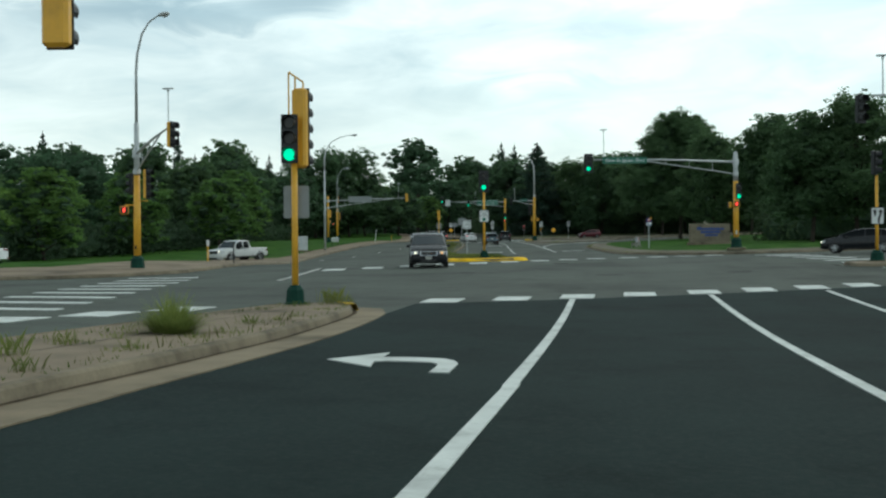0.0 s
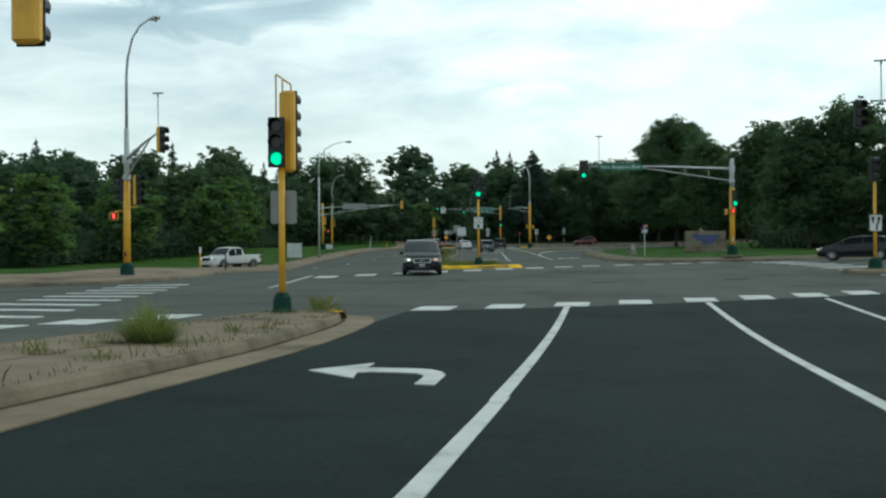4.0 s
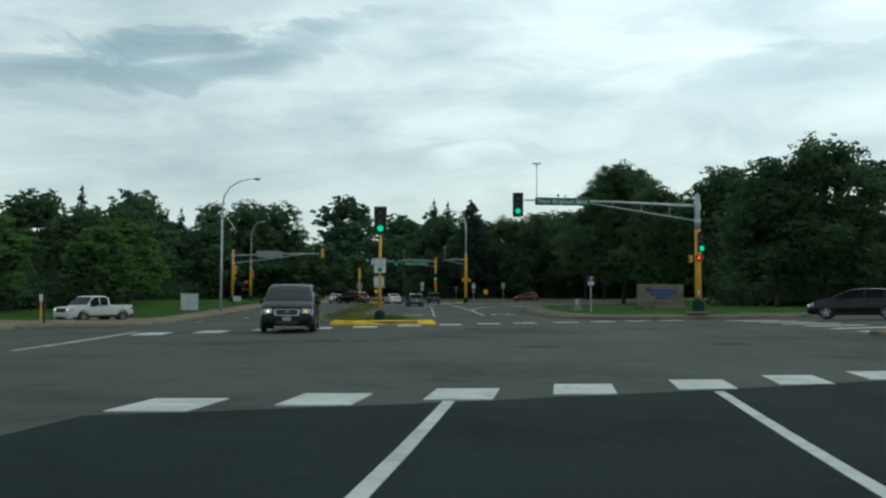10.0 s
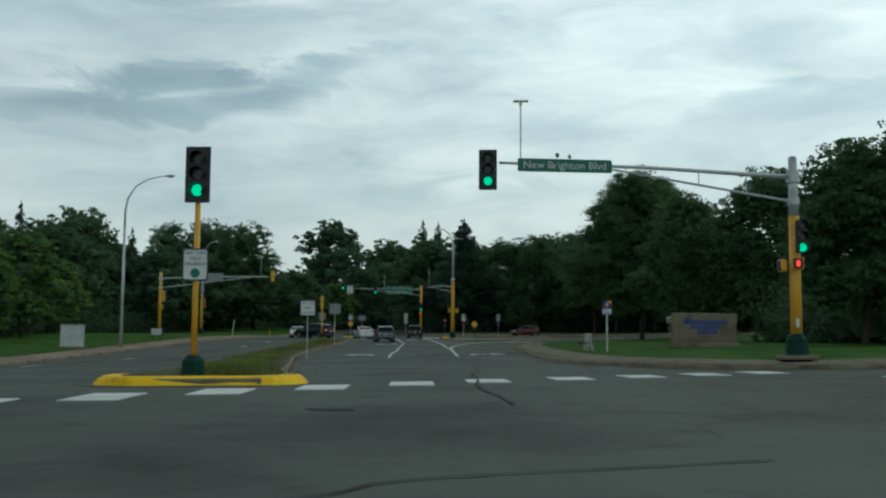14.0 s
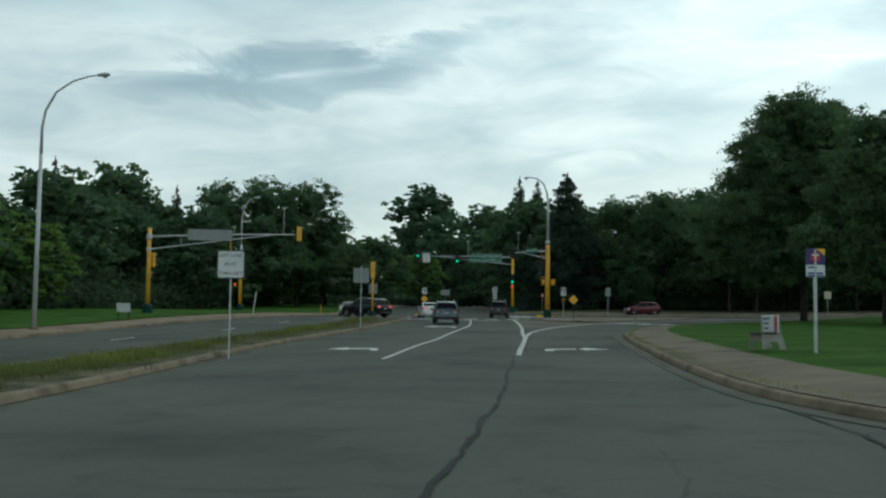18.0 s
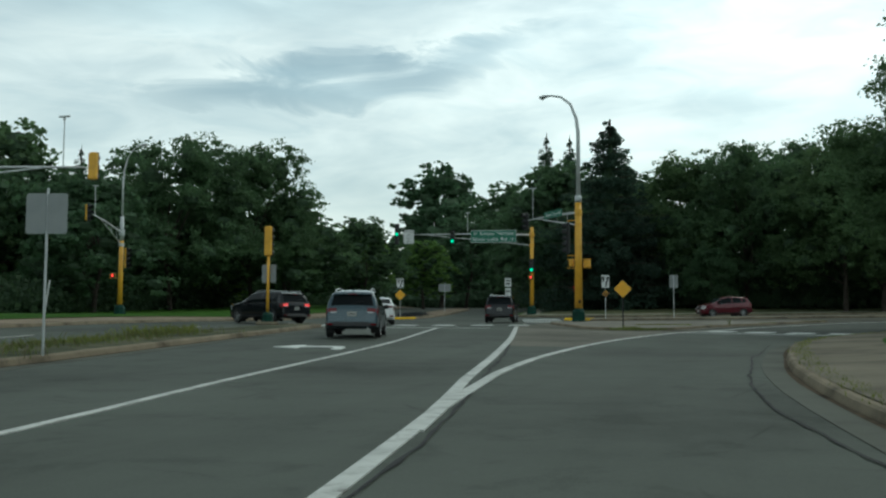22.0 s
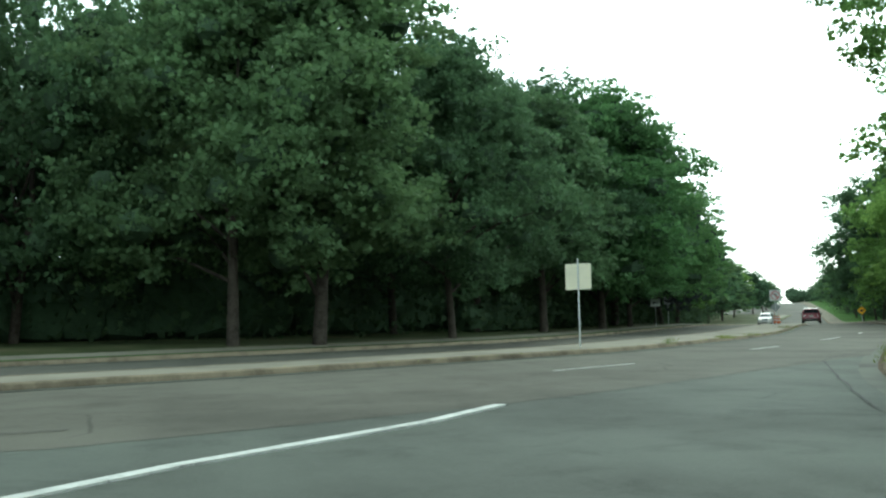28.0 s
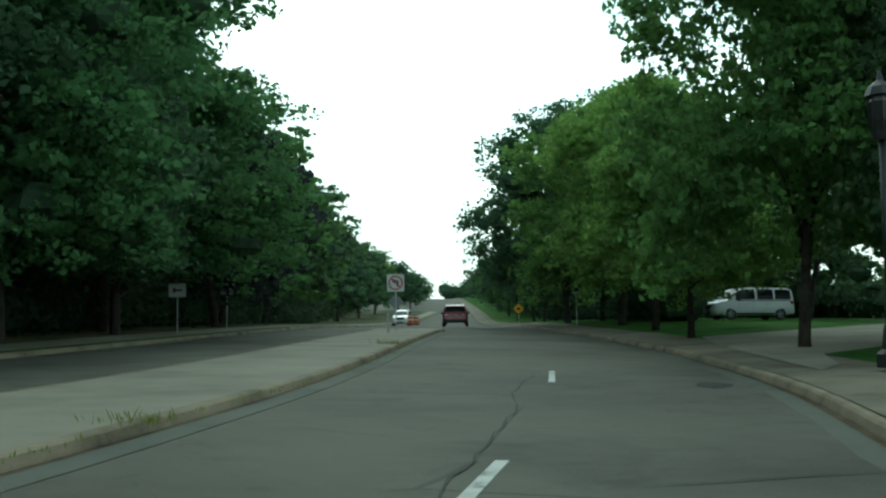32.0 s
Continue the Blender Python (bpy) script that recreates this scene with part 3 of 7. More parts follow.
        tagged(part("gutter", skirt(g), pan), "stained concrete gutter pan beside the kerb", "gutter", "", "structure")


def corner(name, line, far, walk_from, walk_to, top, inner, label, high=0.5, reach=9.0, step=2.0, verge=None):
    """A raised corner: a kerb, a verge, a pavement and the ground behind it; far closes the outline."""
    line = curve(line, step)
    kerb(line)
    edge = shifted(line, 0.17)
    lift = rise(line, 0.15, high, reach)
    a = edge
    if walk_from > 0.2:
        b = shifted(line, walk_from)
        sheet("verge", np.vstack([a, b[::-1]]), verge or LAWN, 0.0, 2.0, "narrow worn strip behind the kerb", "verge", lift=lift)
        a = b
    c = shifted(line, walk_to)
    sheet("pavement", np.vstack([a, c[::-1]]), top, 0.0, 2.0, label, "pavement", lift=lift)
    sheet(name, np.vstack([c, np.array(far, float)]), inner, 0.0, 6.0, "", "ground", lift=lift)
    return line


KERB_NW = [(-70, 30), (-40, 37), (-28, 41.5), (-23, 44.5), (-21.5, 48), (-22, 55), (-25, 75), (-29.5, 97), (-32.5, 118), (-34.8, 150), (-38, 185), (-44, 220), (-70, 330)]
LINE_NW = corner("lawn_northwest", KERB_NW, [(-260, 330), (-260, 20)], 0.2, 7.0, PAVING, LAWN, "wide brown paved boulevard strip", 0.45)
far_nw = LINE_NW[LINE_NW[:, 1] > 92]
sheet("verge", np.vstack([shifted(far_nw, 2.6), shifted(far_nw, 7.3)[::-1]]), LAWN, 0.03, 3.0, "mown grass strip behind the pavement", "verge", lift=rise(LINE_NW, 0.15, 0.45, 9.0))
KERB_E = [(60, 107), (30, 88), (16, 78.5), (11, 75.6), (8.6, 74.6), (6.3, 75.2), (4.3, 77.5), (2.2, 82), (0.6, 86.5), (-0.5, 93), (-2.2, 107), (-3.5, 118), (-4.15, 126), (-4.1, 133), (-3.4, 141), (-1.2, 149.5), (2.0, 157.5), (6.2, 167), (10.8, 176.2), (15.6, 185.0), (20, 191.4), (25.2, 198.2), (32, 205.8), (39, 213.7), (46.6, 224.2), (51, 231.4), (54.9, 237.8), (58.6, 244.6), (63, 252.8), (68.4, 262.6), (75.4, 274.2), (83.4, 287.4), (105, 325), (150, 400), (250, 570)]
LINE_E = corner("lawn_east", KERB_E[::-1], [(300, 107), (400, 378), (420, 570)], 0.2, 2.3, PAVEMENT, LAWN, "brown concrete pavement beside the lawn", 0.55)
KERB_N = [(-48, 330), (-33, 260), (-27.5, 225), (-24.6, 205), (-23.2, 197), (-20.6, 193.6), (-16, 193.4), (-10, 196), (-4, 199.5), (3.5, 203.8), (12, 209.8), (18, 215.4), (26, 226), (36, 240.5), (50, 261), (62, 279), (130, 378)]
corner("woodland_floor", KERB_N, [(60, 480), (-30, 480)], 0.5, 2.2, WALKWAY, WILD, "pavement along the edge of the woods", 0.45)


def island(name, outline, mat, label, h=0.15, nose=None, step=0.8, gutter=0.5, edge=KERB, grid=2.0, category="traffic island", pan=GREYGUTTER):
    """A raised island with its kerb all round; the outline runs counter-clockwise."""
    line = curve(outline, step, True)
    kerb(line, "kerb", edge, h, gutter, True, pan=pan)
    return sheet(name, shifted(line, 0.17, True), mat, h, grid, label, category)


island("divider_island", [(-5.3, -60), (-5.32, 0), (-5.42, 10), (-5.5, 16), (-5.75, 20.5), (-6.0, 22.9), (-6.35, 24.2), (-7.0, 24.5), (-8.0, 23.6), (-8.5, 18), (-8.7, 8), (-8.8, -60)], PAVING, "worn brown concrete divider with weeds in its joints", gutter=0.74, pan=GUTTER)
island("grass_median", [(-5.95, 63.6), (-6.9, 67), (-9.2, 75), (-13.0, 90), (-16.0, 102), (-17.9, 113), (-19.2, 126), (-21.0, 140), (-23.6, 154), (-24.6, 155), (-24.9, 153), (-24.0, 140), (-22.9, 126), (-21.4, 110), (-18.6, 95), (-14.2, 78), (-11.2, 66), (-10.5, 63.2), (-9.7, 62.2), (-7.7, 62.3), (-6.4, 62.5)], ROUGHGRASS, "long median overgrown with ragged grass", 0.16)
island("corner_island", [(-11.6, 157.0), (-10.3, 156.1), (-8.8, 156.6), (-7.8, 158.2), (-7.15, 160.9), (-6.1, 164.1), (-4.6, 167.6), (-2.8, 171.4), (-0.9, 175.4), (0.5, 178.3), (-0.6, 178.4), (-4.5, 176.6), (-10, 174.2), (-14.6, 172.4), (-15.6, 170.2), (-14.4, 165), (-12.7, 160)], ISLANDTOP, "cracked concrete corner island between the turning lanes", 0.12, gutter=0.9, pan=APRON)
# the brown concrete apron in the gore before the island
sheet("apron", [(-9.35, 138), (-9.0, 143.5), (-8.5, 147.8), (-7.6, 153.2), (-6.7, 157.0), (-7.6, 159.5), (-10.2, 156.6), (-12.4, 160), (-15.2, 166), (-16.3, 163.2), (-14.6, 154.2), (-12.6, 143.6), (-11.5, 138)], APRON, 0.0045, 2.0, "brown cracked concrete apron before the island", "apron")
MEDIAN_S_MID = [(-15.4, 182.5), (-9.4, 185.9), (0, 190.9), (8, 195.8), (15.4, 201.0), (21.2, 207.6), (27.5, 215.3), (33.6, 223.8), (44, 239.5), (54.5, 255)]
mid_s = curve(MEDIAN_S_MID, 4.0)
island("paved_median", np.vstack([mid_s + (shifted(mid_s, -1.0) - mid_s) * np.interp(mid_s[:, 0], (10, 24), (1.35, 2.25))[:, None], shifted(mid_s, 1.35)[::-1]]).tolist(), WALKWAY, "paved concrete median with weeds along the kerb", 0.15, step=1.2)
island("planted_median", [(-29.4, 186.5), (-30.0, 196), (-33, 215), (-38, 240), (-40, 239.6), (-36, 215), (-32.6, 196), (-31.6, 187), (-30.4, 185.8)], PAVING, "small median with low red planting", 0.15, step=1.5)
island("narrow_median", [(10.2, 48.6), (12.0, 48.0), (40, 62), (70, 84), (69, 85.5), (39, 64), (11.6, 51.6), (10.0, 50.2)], PAVING, "narrow concrete median of the side street", 0.15, step=1.5)
# yellow painted noses
HIGH_NOSE = ((0.05, 0.0, -0.10, -0.22, -0.60), (-0.03, 0.02, 0.14, 0.205, 0.21))
LOW_NOSE = ((-0.03, 0.012, -0.02, -0.06, -0.42), (-0.02, 0.03, 0.13, 0.168, 0.170))
WORN_NOSE = ((0.03, -0.012, 0.02, 0.06, 0.30), (-0.02, 0.03, 0.13, 0.168, 0.170))
for outline, (across, tall) in (
    ([(-5.72, 64.1), (-5.62, 63.5), (-6.1, 62.6), (-7.6, 62.3), (-9.6, 62.1), (-10.5, 63.0), (-11.0, 64.8)], HIGH_NOSE),
    ([(-6.1, 23.75), (-6.3, 24.2), (-6.55, 24.45)], WORN_NOSE),
    ([(-14.6, 181.4), (-15.6, 181.15), (-16.5, 181.9), (-16.75, 183.0), (-15.9, 184.1), (-14.8, 184.3)], LOW_NOSE),
    ([(-29.0, 186.6), (-30.2, 185.6), (-31.4, 186.2)], LOW_NOSE),
):
    tagged(part("kerb_nose", ribbon(curve(outline, 0.4), across, tall), YELLOWKERB), "yellow painted kerb nose, chipped and faded", "kerb", "", "structure")

# ---- road markings ----
WHITE = "white painted line on the road"
stripe([(-1.1, -60), (-1.15, 5), (-1.18, 11), (-1.26, 22), (-1.36, 29.3)], 0.16, PAINT, label=WHITE)
stripe([(2.58, -60), (2.6, 11), (2.62, 16), (2.56, 31.5)], 0.16, PAINT, label=WHITE)
stripe([(6.2, -60), (6.2, 33.5)], 0.16, PAINT, label=WHITE)
skew = np.array((0.0, 1.62))
for k in range(-4, 8):
    c = np.array((-4.80 + 1.77 * k, 27.2 + 1.175 * k))
    if k > 3:
        c[0] += 0.17
    if k < -0.5:
        c = np.array((-10.2 + 0.9 * (k + 1), 22.4 + 2.2 * (k + 1)))
    mark([c - (0.47, 0.12), c + (0.47, 0.12), c + (0.47, 0.12) + skew, c - (0.47, 0.12) + skew], PAINT, "crosswalk_bar", "white crosswalk bar, slightly worn", "near crosswalk")
for k in range(-6, 7):
    c = np.array((-5.0 + 1.86 * k - (0.28 if k == 2 else 0.16 if k > 2 else 0.0), 60.9 + 1.62 * k))
    if k < 1:
        c = np.array((-3.15 + 1.58 * (k - 1), 62.4 + 1.8 * (k - 1)))
    mark([c + (-0.38, -0.1), c + (0.58, 0.16), c + (0.28, 2.2), c + (-0.68, 1.95)], PAINT, "crosswalk_bar", "white crosswalk bar, slightly worn", "far crosswalk")
for k in range(9):
    c = np.array((-14.2 - 0.70 * k, 22.0 + 2.65 * k))
    mark([c + (-1.5, -0.5), c + (1.5, -0.15), c + (1.4, 0.45), c + (-1.6, 0.1)], PAINT, "crosswalk_bar", "white crosswalk bar across the side street", "west crosswalk")
for k in range(9):
    c = np.array((11.3 - 0.36 * k, 47.8 + 2.5 * k))
    mark([c + (-0.1, -0.6), c + (2.4, 0.5), c + (2.3, 1.1), c + (-0.2, 0.0)], PAINT, "crosswalk_bar", "white crosswalk bar across the side street", "east crosswalk")
for c in ((-5.75, 156.2), (-4.1, 155.75), (-2.45, 155.35), (-0.85, 154.95)):
    c = np.array(c)
    mark([c + (-0.68, -0.85), c + (0.28, -0.98), c + (0.70, 0.82), c + (-0.32, 0.95)], PAINT, "crosswalk_bar", "white crosswalk bar across the turning lane", "turning lane crosswalk")
for k in range(6):
    c = np.array((-16.2 - 1.75 * k, 163.0 - 1.2 * k))
    mark([c + (-0.5, 0), c + (0.5, 0.3), c + (0.3, 2.0), c + (-0.7, 1.7)], PAINT, "crosswalk_bar", "white crosswalk bar, slightly worn", "third crosswalk")
for k in range(6):
    c = np.array((-16.6 - 0.55 * k, 174.0 + 2.6 * k))
    mark([c + (-1.3, -0.35), c + (1.3, 0.1), c + (1.25, 0.7), c + (-1.35, 0.25)], PAINT, "crosswalk_bar", "white crosswalk bar across the side street", "north crosswalk")
stripe([(-7.25, 153.9), (-4.3, 153.45), (-1.6, 153.0)], 0.45, PAINT, label="white stop line", step=0.6)
stripe([(-24, 153.5), (-16.4, 157.2)], 0.25, PAINT, label="white stop line", smooth_line=False)
stripe([(-6.35, 103.9), (-6.92, 107.9), (-7.48, 112.2), (-8.62, 120.35), (-9.55, 125.6), (-10.13, 129.3), (-10.87, 134.0), (-12.7, 144.6), (-15.6, 159.8)], 0.19, LINEPAINT, label="broad white line dividing the turning lane")
stripe([(-8.35, 118.8), (-8.72, 121.2), (-9.02, 124), (-9.33, 127), (-9.52, 131.5), (-9.45, 136), (-9.1, 142), (-8.42, 147.6), (-7.32, 153.9), (-5.88, 158.3), (-5.28, 160.5), (-4.40, 163.5), (-2.4, 168.2), (0.8, 174.8), (3.3, 177.9), (6.15, 180.75), (7.6, 182.65)], 0.19, LINEPAINT, label="long curved white edge line", h=0.021)
stripe([(-10.13, 100.8), (-11.5, 110), (-12.4, 118), (-13.4, 124.6), (-15.1, 138.0), (-17.2, 149), (-18.6, 156)], 0.14, LINEPAINT, label=WHITE)
for a, c in (((11.05, 190.35), (13.65, 192.2)), ((20.2, 198.3), (22.3, 200.3)), ((27.6, 206.0), (30.3, 209.0)), ((36.5, 216.6), (38.6, 219.4))):
    stripe([a, c], 0.12, OLDPAINT, label="short worn white lane dash", smooth_line=False)
for k in range(8):
    a = np.array((-26.0 - 0.22 * k, 88.0 + 12.2 * k)) + ((-1.2, 0) if k > 3 else (0, 0))
    stripe([a, a + (-0.5, 3)], 0.12, OLDPAINT, label="short worn white lane dash", smooth_line=False)
stripe([(-13.5, 40.0), (-15.5, 52.5)], 0.2, OLDPAINT, label=WHITE, smooth_line=False)


def turn_arrow(c, flip, way, tall=1.0, gap=0.16, wide=1.0):
    """A turn arrow painted on the lane: a stem that bends to the right, and a swept head; c is the foot of the stem."""
    stem = [(-0.16, 0.0), (0.16, 0.0), (0.20, 0.62), (0.26, 0.92), (0.42, 1.09), (0.66, 1.13), (1.13 + 0.16 - gap, 1.10), (1.15 + 0.16 - gap, 1.60), (0.62, 1.63), (0.30, 1.58), (0.06, 1.36), (-0.08, 1.02)]
    stem_faces = [(0, 1, 2, 11), (11, 2, 3, 10), (10, 3, 4, 9), (9, 4, 5, 8), (8, 5, 6, 7)]
    tip = [(1.27, 1.06), (1.42, 1.02), (1.27, 0.40), (2.30, 1.08), (1.52, 2.20), (1.46, 1.58), (1.30, 1.60)]
    tip_faces = [(0, 1, 5, 6), (2, 3, 1), (1, 3, 5), (3, 4, 5)]
    m = Matrix.Rotation(radians(way), 2)
    for pts, faces in ((stem, stem_faces), (tip, tip_faces)):
        b = Build()
        for x, y in pts:
            q = Vector(c) + m @ Vector(((-x if flip else x) * wide, y * tall))
            b.v.append((q.x, q.y, float(land(q.x, q.y)) + 0.02))
        b.f = [f[::-1] if flip else f for f in faces]
        tagged(part("turn_arrow", skirt(b), PAINT), "white curved turn arrow painted on the lane", "road marking", "turn arrows", "structure")


turn_arrow((-2.12, 12.03), True, 0, 1.06, 0.0, 0.73)
turn_arrow((-12.15, 106.4), True, 10, 1.0, 0.0, 0.8)
turn_arrow((-15.3, 134.4), True, 10, 1.05, 0.0, 0.85)
turn_arrow((-5.72, 107.25), False, 14.5)


# the driveway that leaves the road over the lawn
sheet("driveway", [(40.4, 214.0), (41.9, 214.8), (44.9, 217.6), (48.2, 218.4), (66, 226), (78, 232), (76, 238), (61, 230.5), (53, 229.6), (50.2, 226.4), (46.1, 221.3)], WALKWAY, 0.014, 2.0, "pale concrete driveway crossing the lawn", "driveway", lift=rise(LINE_E, 0.15, 0.55, 9.0))
# ---- trees ----
def crown_cloud(rng, count, height, radius, base, shape, total=48, spread=0.62, lobe=1.0, leaf_size=0.3, boughs=()):
    """Leaf sprays over lobes of a crown: centres and outward ways."""
    lobes = []
    for k in range(total):
        u = (k + rng.random()) / total
        z = base + (height - base) * (0.08 + 0.86 * u)
        w = shape(u) * radius
        a = k * 2.4 + rng.normal() * 0.5
        r = w * (0.27 + 0.76 * rng.random() ** 0.65)
        lobes.append((r * math.cos(a), r * math.sin(a), z, lobe * radius * (0.17 + 0.19 * rng.random())))
    lobes = np.array(lobes + list(boughs))
    share = lobes[:, 3] ** 2
    share[total:] *= 2.2
    # twig clumps on the lobes, and the leaves of each clump
    clumps = count // int(max(12, 7 * (0.06 * lobe * radius / leaf_size) ** 2))
    pick = rng.choice(len(lobes), clumps, p=share / share.sum())
    way = rng.normal(size=(clumps, 3)) + 0.5 * np.column_stack([lobes[pick, :2] / radius, np.zeros(clumps)])
    way[:, 2] = way[:, 2] * 0.9 + 0.25
    way /= np.linalg.norm(way, axis=1)[:, None]
    far = lobes[pick, 3] * (1.24 - spread + (2 * spread - 0.55) * rng.random(clumps) ** 1.6)
    heart = lobes[pick, :3] + way * far[:, None] * (1, 1, 0.8)
    size = lobe * radius * (0.035 + 0.05 * rng.random(clumps))
    at = rng.integers(clumps, size=count)
    off = rng.normal(size=(count, 3))
    off *= (1.55 * rng.random(count) ** 0.45 / np.linalg.norm(off, axis=1))[:, None] * (1.0, 1.0, 0.5)
    reach = 1.3 * rng.random(count) * size[at]
    leaves = heart[at] + off * size[at][:, None] + way[at] * reach[:, None] * (0.9, 0.9, 0.3)
    leaves[:, 2] -= 0.25 * reach
    return lobes, leaves, way[at]


def leaf_mesh(name, centres, ways, size, mat, rng, droop=0.0, slim=1.0):
    """Small bent sprays of leaves, each its own two faces."""
    n = len(centres)
    t = rng.normal(size=(n, 3))
    side = np.cross(ways + 0.7 * rng.normal(size=(n, 3)), t)
    side /= np.linalg.norm(side, axis=1)[:, None] + 1e-9
    up = np.cross(side, t)
    up /= np.linalg.norm(up, axis=1)[:, None] + 1e-9
    s = size * (0.55 + 0.9 * rng.random((n, 1)))
    fold = np.cross(side, up) * s * 0.25
    v = np.stack([centres - side * s * 0.55, centres - up * s * 0.42 * slim + fold * slim, centres + side * s * 0.6, centres + up * s * 0.45 * slim + fold * slim], 1)
    v[:, 2, 2] -= droop * s[:, 0]
    me = bpy.data.meshes.new(name)
    me.vertices.add(4 * n)
    me.vertices.foreach_set("co", v.reshape(-1))
    me.loops.add(4 * n)
    me.loops.foreach_set("vertex_index", np.arange(4 * n))
    me.polygons.add(n)
    me.polygons.foreach_set("loop_start", np.arange(0, 4 * n, 4))
    me.update(calc_edges=True)
    me.materials.append(mat)
    return me


def ball(b, c, r, rng, seg=8, rings=5):
    """A lumpy inner mass of foliage."""
    n = len(b.v)
    for i in range(rings + 1):
        th = math.pi * i / rings
        for j in range(seg):
            a = 2 * math.pi * j / seg
            k = r * (0.8 + 0.35 * rng.random())
            b.v.append((c[0] + k * math.sin(th) * math.cos(a), c[1] + k * math.sin(th) * math.sin(a), c[2] + 0.8 * k * math.cos(th)))
    for i in range(rings):
        for j in range(seg):
            a, d = n + i * seg + j, n + i * seg + (j + 1) % seg
            b.f.append((a, a + seg, d + seg, d))


ROUND = lambda u: (0.55 + 0.45 * math.sin(math.pi * min(1, 0.25 + u * 0.8))) * (1.0 if u < 0.7 else max(0.25, 1.0 - (u - 0.7) * 2.2))
WIDE = lambda u: 0.75 + 0.3 * math.sin(math.pi * (0.1 + 0.8 * u)) if u < 0.8 else 0.7
TALL = lambda u: min(1.0, 0.75 + 0.9 * u) * (1 - 1.3 * max(0.0, u - 0.33) ** 1.5)
EGG = lambda u: max(0.18, 0.75 * math.sin(math.pi * (0.22 + 0.72 * u)))


def broad_tree(seed, height, radius, base, leaves, shape, mat, size=0.42, lobe_count=48, core=0.52, spread=0.62, lobe=1.0, boughs=()):
    """A leafy tree: a tapered trunk, forked limbs and a crown of leaf sprays round an inside coloured as shade."""
    rng = np.random.default_rng(seed)
    lobes, centres, ways = crown_cloud(rng, leaves, height, radius, base, shape, lobe_count, spread, lobe, size, boughs)
    root = thing("tree", Matrix.Identity(4), "tall leafy tree with a dense green crown", "tree", "trees round the junction")
    r0 = 0.009 * height + 0.045
    top = Vector((rng.normal() * 0.4, rng.normal() * 0.4, height * 0.72))
    bow = Vector((rng.normal() * 0.3, rng.normal() * 0.3, height * 0.35))
    t = Build().tube([(0, 0, -0.5), (0, 0, 0.0), (bow.x * 0.3, bow.y * 0.3, height * 0.15), bow, top], [r0 * 1.6, r0 * 1.25, r0, r0 * 0.75, r0 * 0.2], 8)
    part("trunk", t, BARK, root, smooth=True)
    for c in lobes[rng.choice(len(lobes), 9, replace=False)]:
        limb = Build()
        z = min(c[2] - 0.5, height * 0.6) * (0.55 + 0.3 * rng.random())
        start = Vector((0, 0, max(base * 0.7, z)))
        end = Vector(c[:3])
        limb.tube([start, start.lerp(end, 0.5) + Vector((0, 0, 0.3)), end], [r0 * 0.45, r0 * 0.3, r0 * 0.08], 5, False)
        part("limb", limb, BARK, root)
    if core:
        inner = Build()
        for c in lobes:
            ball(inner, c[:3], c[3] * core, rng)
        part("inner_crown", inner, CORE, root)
    crown = new("crown", leaf_mesh("crown", centres, ways, size, mat, rng))
    crown.parent = root
    return root


def spruce(seed, height, radius, mat, leaves=110, size=0.2):
    """A conifer: a straight trunk and uneven tiers of drooping boughs with gaps between them."""
    rng = np.random.default_rng(seed)
    root = thing("spruce", Matrix.Identity(4), "tall dark spruce with drooping tiers of boughs", "tree", "trees round the junction")
    part("trunk", Build().tube([(0, 0, -0.5), (0, 0, height * 0.5), (0, 0, height)], [0.3, 0.18, 0.03], 7), BARK, root)
    boughs, centres, ways = Build(), [], []
    tiers = int(height / 0.40)
    for k in range(tiers):
        u = (k + 0.3 + 0.5 * rng.random()) / tiers
        z = height * (0.08 + 0.90 * u)
        w = radius * (1 - u) ** 0.66 * (0.66 + 0.5 * rng.random()) + 0.06
        n = max(6, int(7 * (1 - u) + 4))
        for j in range(n):
            a = 2 * math.pi * (j + 0.8 * rng.random()) / n + k * 1.3
            r = w * (0.62 + 0.5 * rng.random())
            ca, sa = math.cos(a), math.sin(a)
            z2 = z + rng.normal() * 0.22
            bow = lambda f: z2 - 0.30 * r * f + 0.16 * r * f * f
            boughs.tube([(0, 0, z2), (r * ca * 0.5, r * sa * 0.5, bow(0.5)), (r * ca, r * sa, bow(1))], [0.035, 0.022, 0.008], 3, False)
            count = int(5 + leaves * min(1.0, r / radius) ** 0.9)
            f = rng.random(count) ** 0.7
            side = rng.normal(size=count) * 0.20 * r * (1.08 - f) + rng.normal(size=count) * 0.05
            for fi, si in zip(f, side):
                centres.append((r * fi * ca - si * sa, r * fi * sa + si * ca, bow(fi) - 0.25 * abs(si) - (0.10 + 0.22 * r) * rng.random()))
                ways.append((ca, sa, -0.2))
    tagged(part("branchwork", boughs, BARK, root), kind="stuff")
    crown = new("crown", leaf_mesh("crown", np.array(centres), np.array(ways), size, mat, rng, 0.35, 0.45))
    crown.parent = root
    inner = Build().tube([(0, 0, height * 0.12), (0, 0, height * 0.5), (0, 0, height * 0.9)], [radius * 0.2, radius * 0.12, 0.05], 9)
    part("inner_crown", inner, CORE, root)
    return root


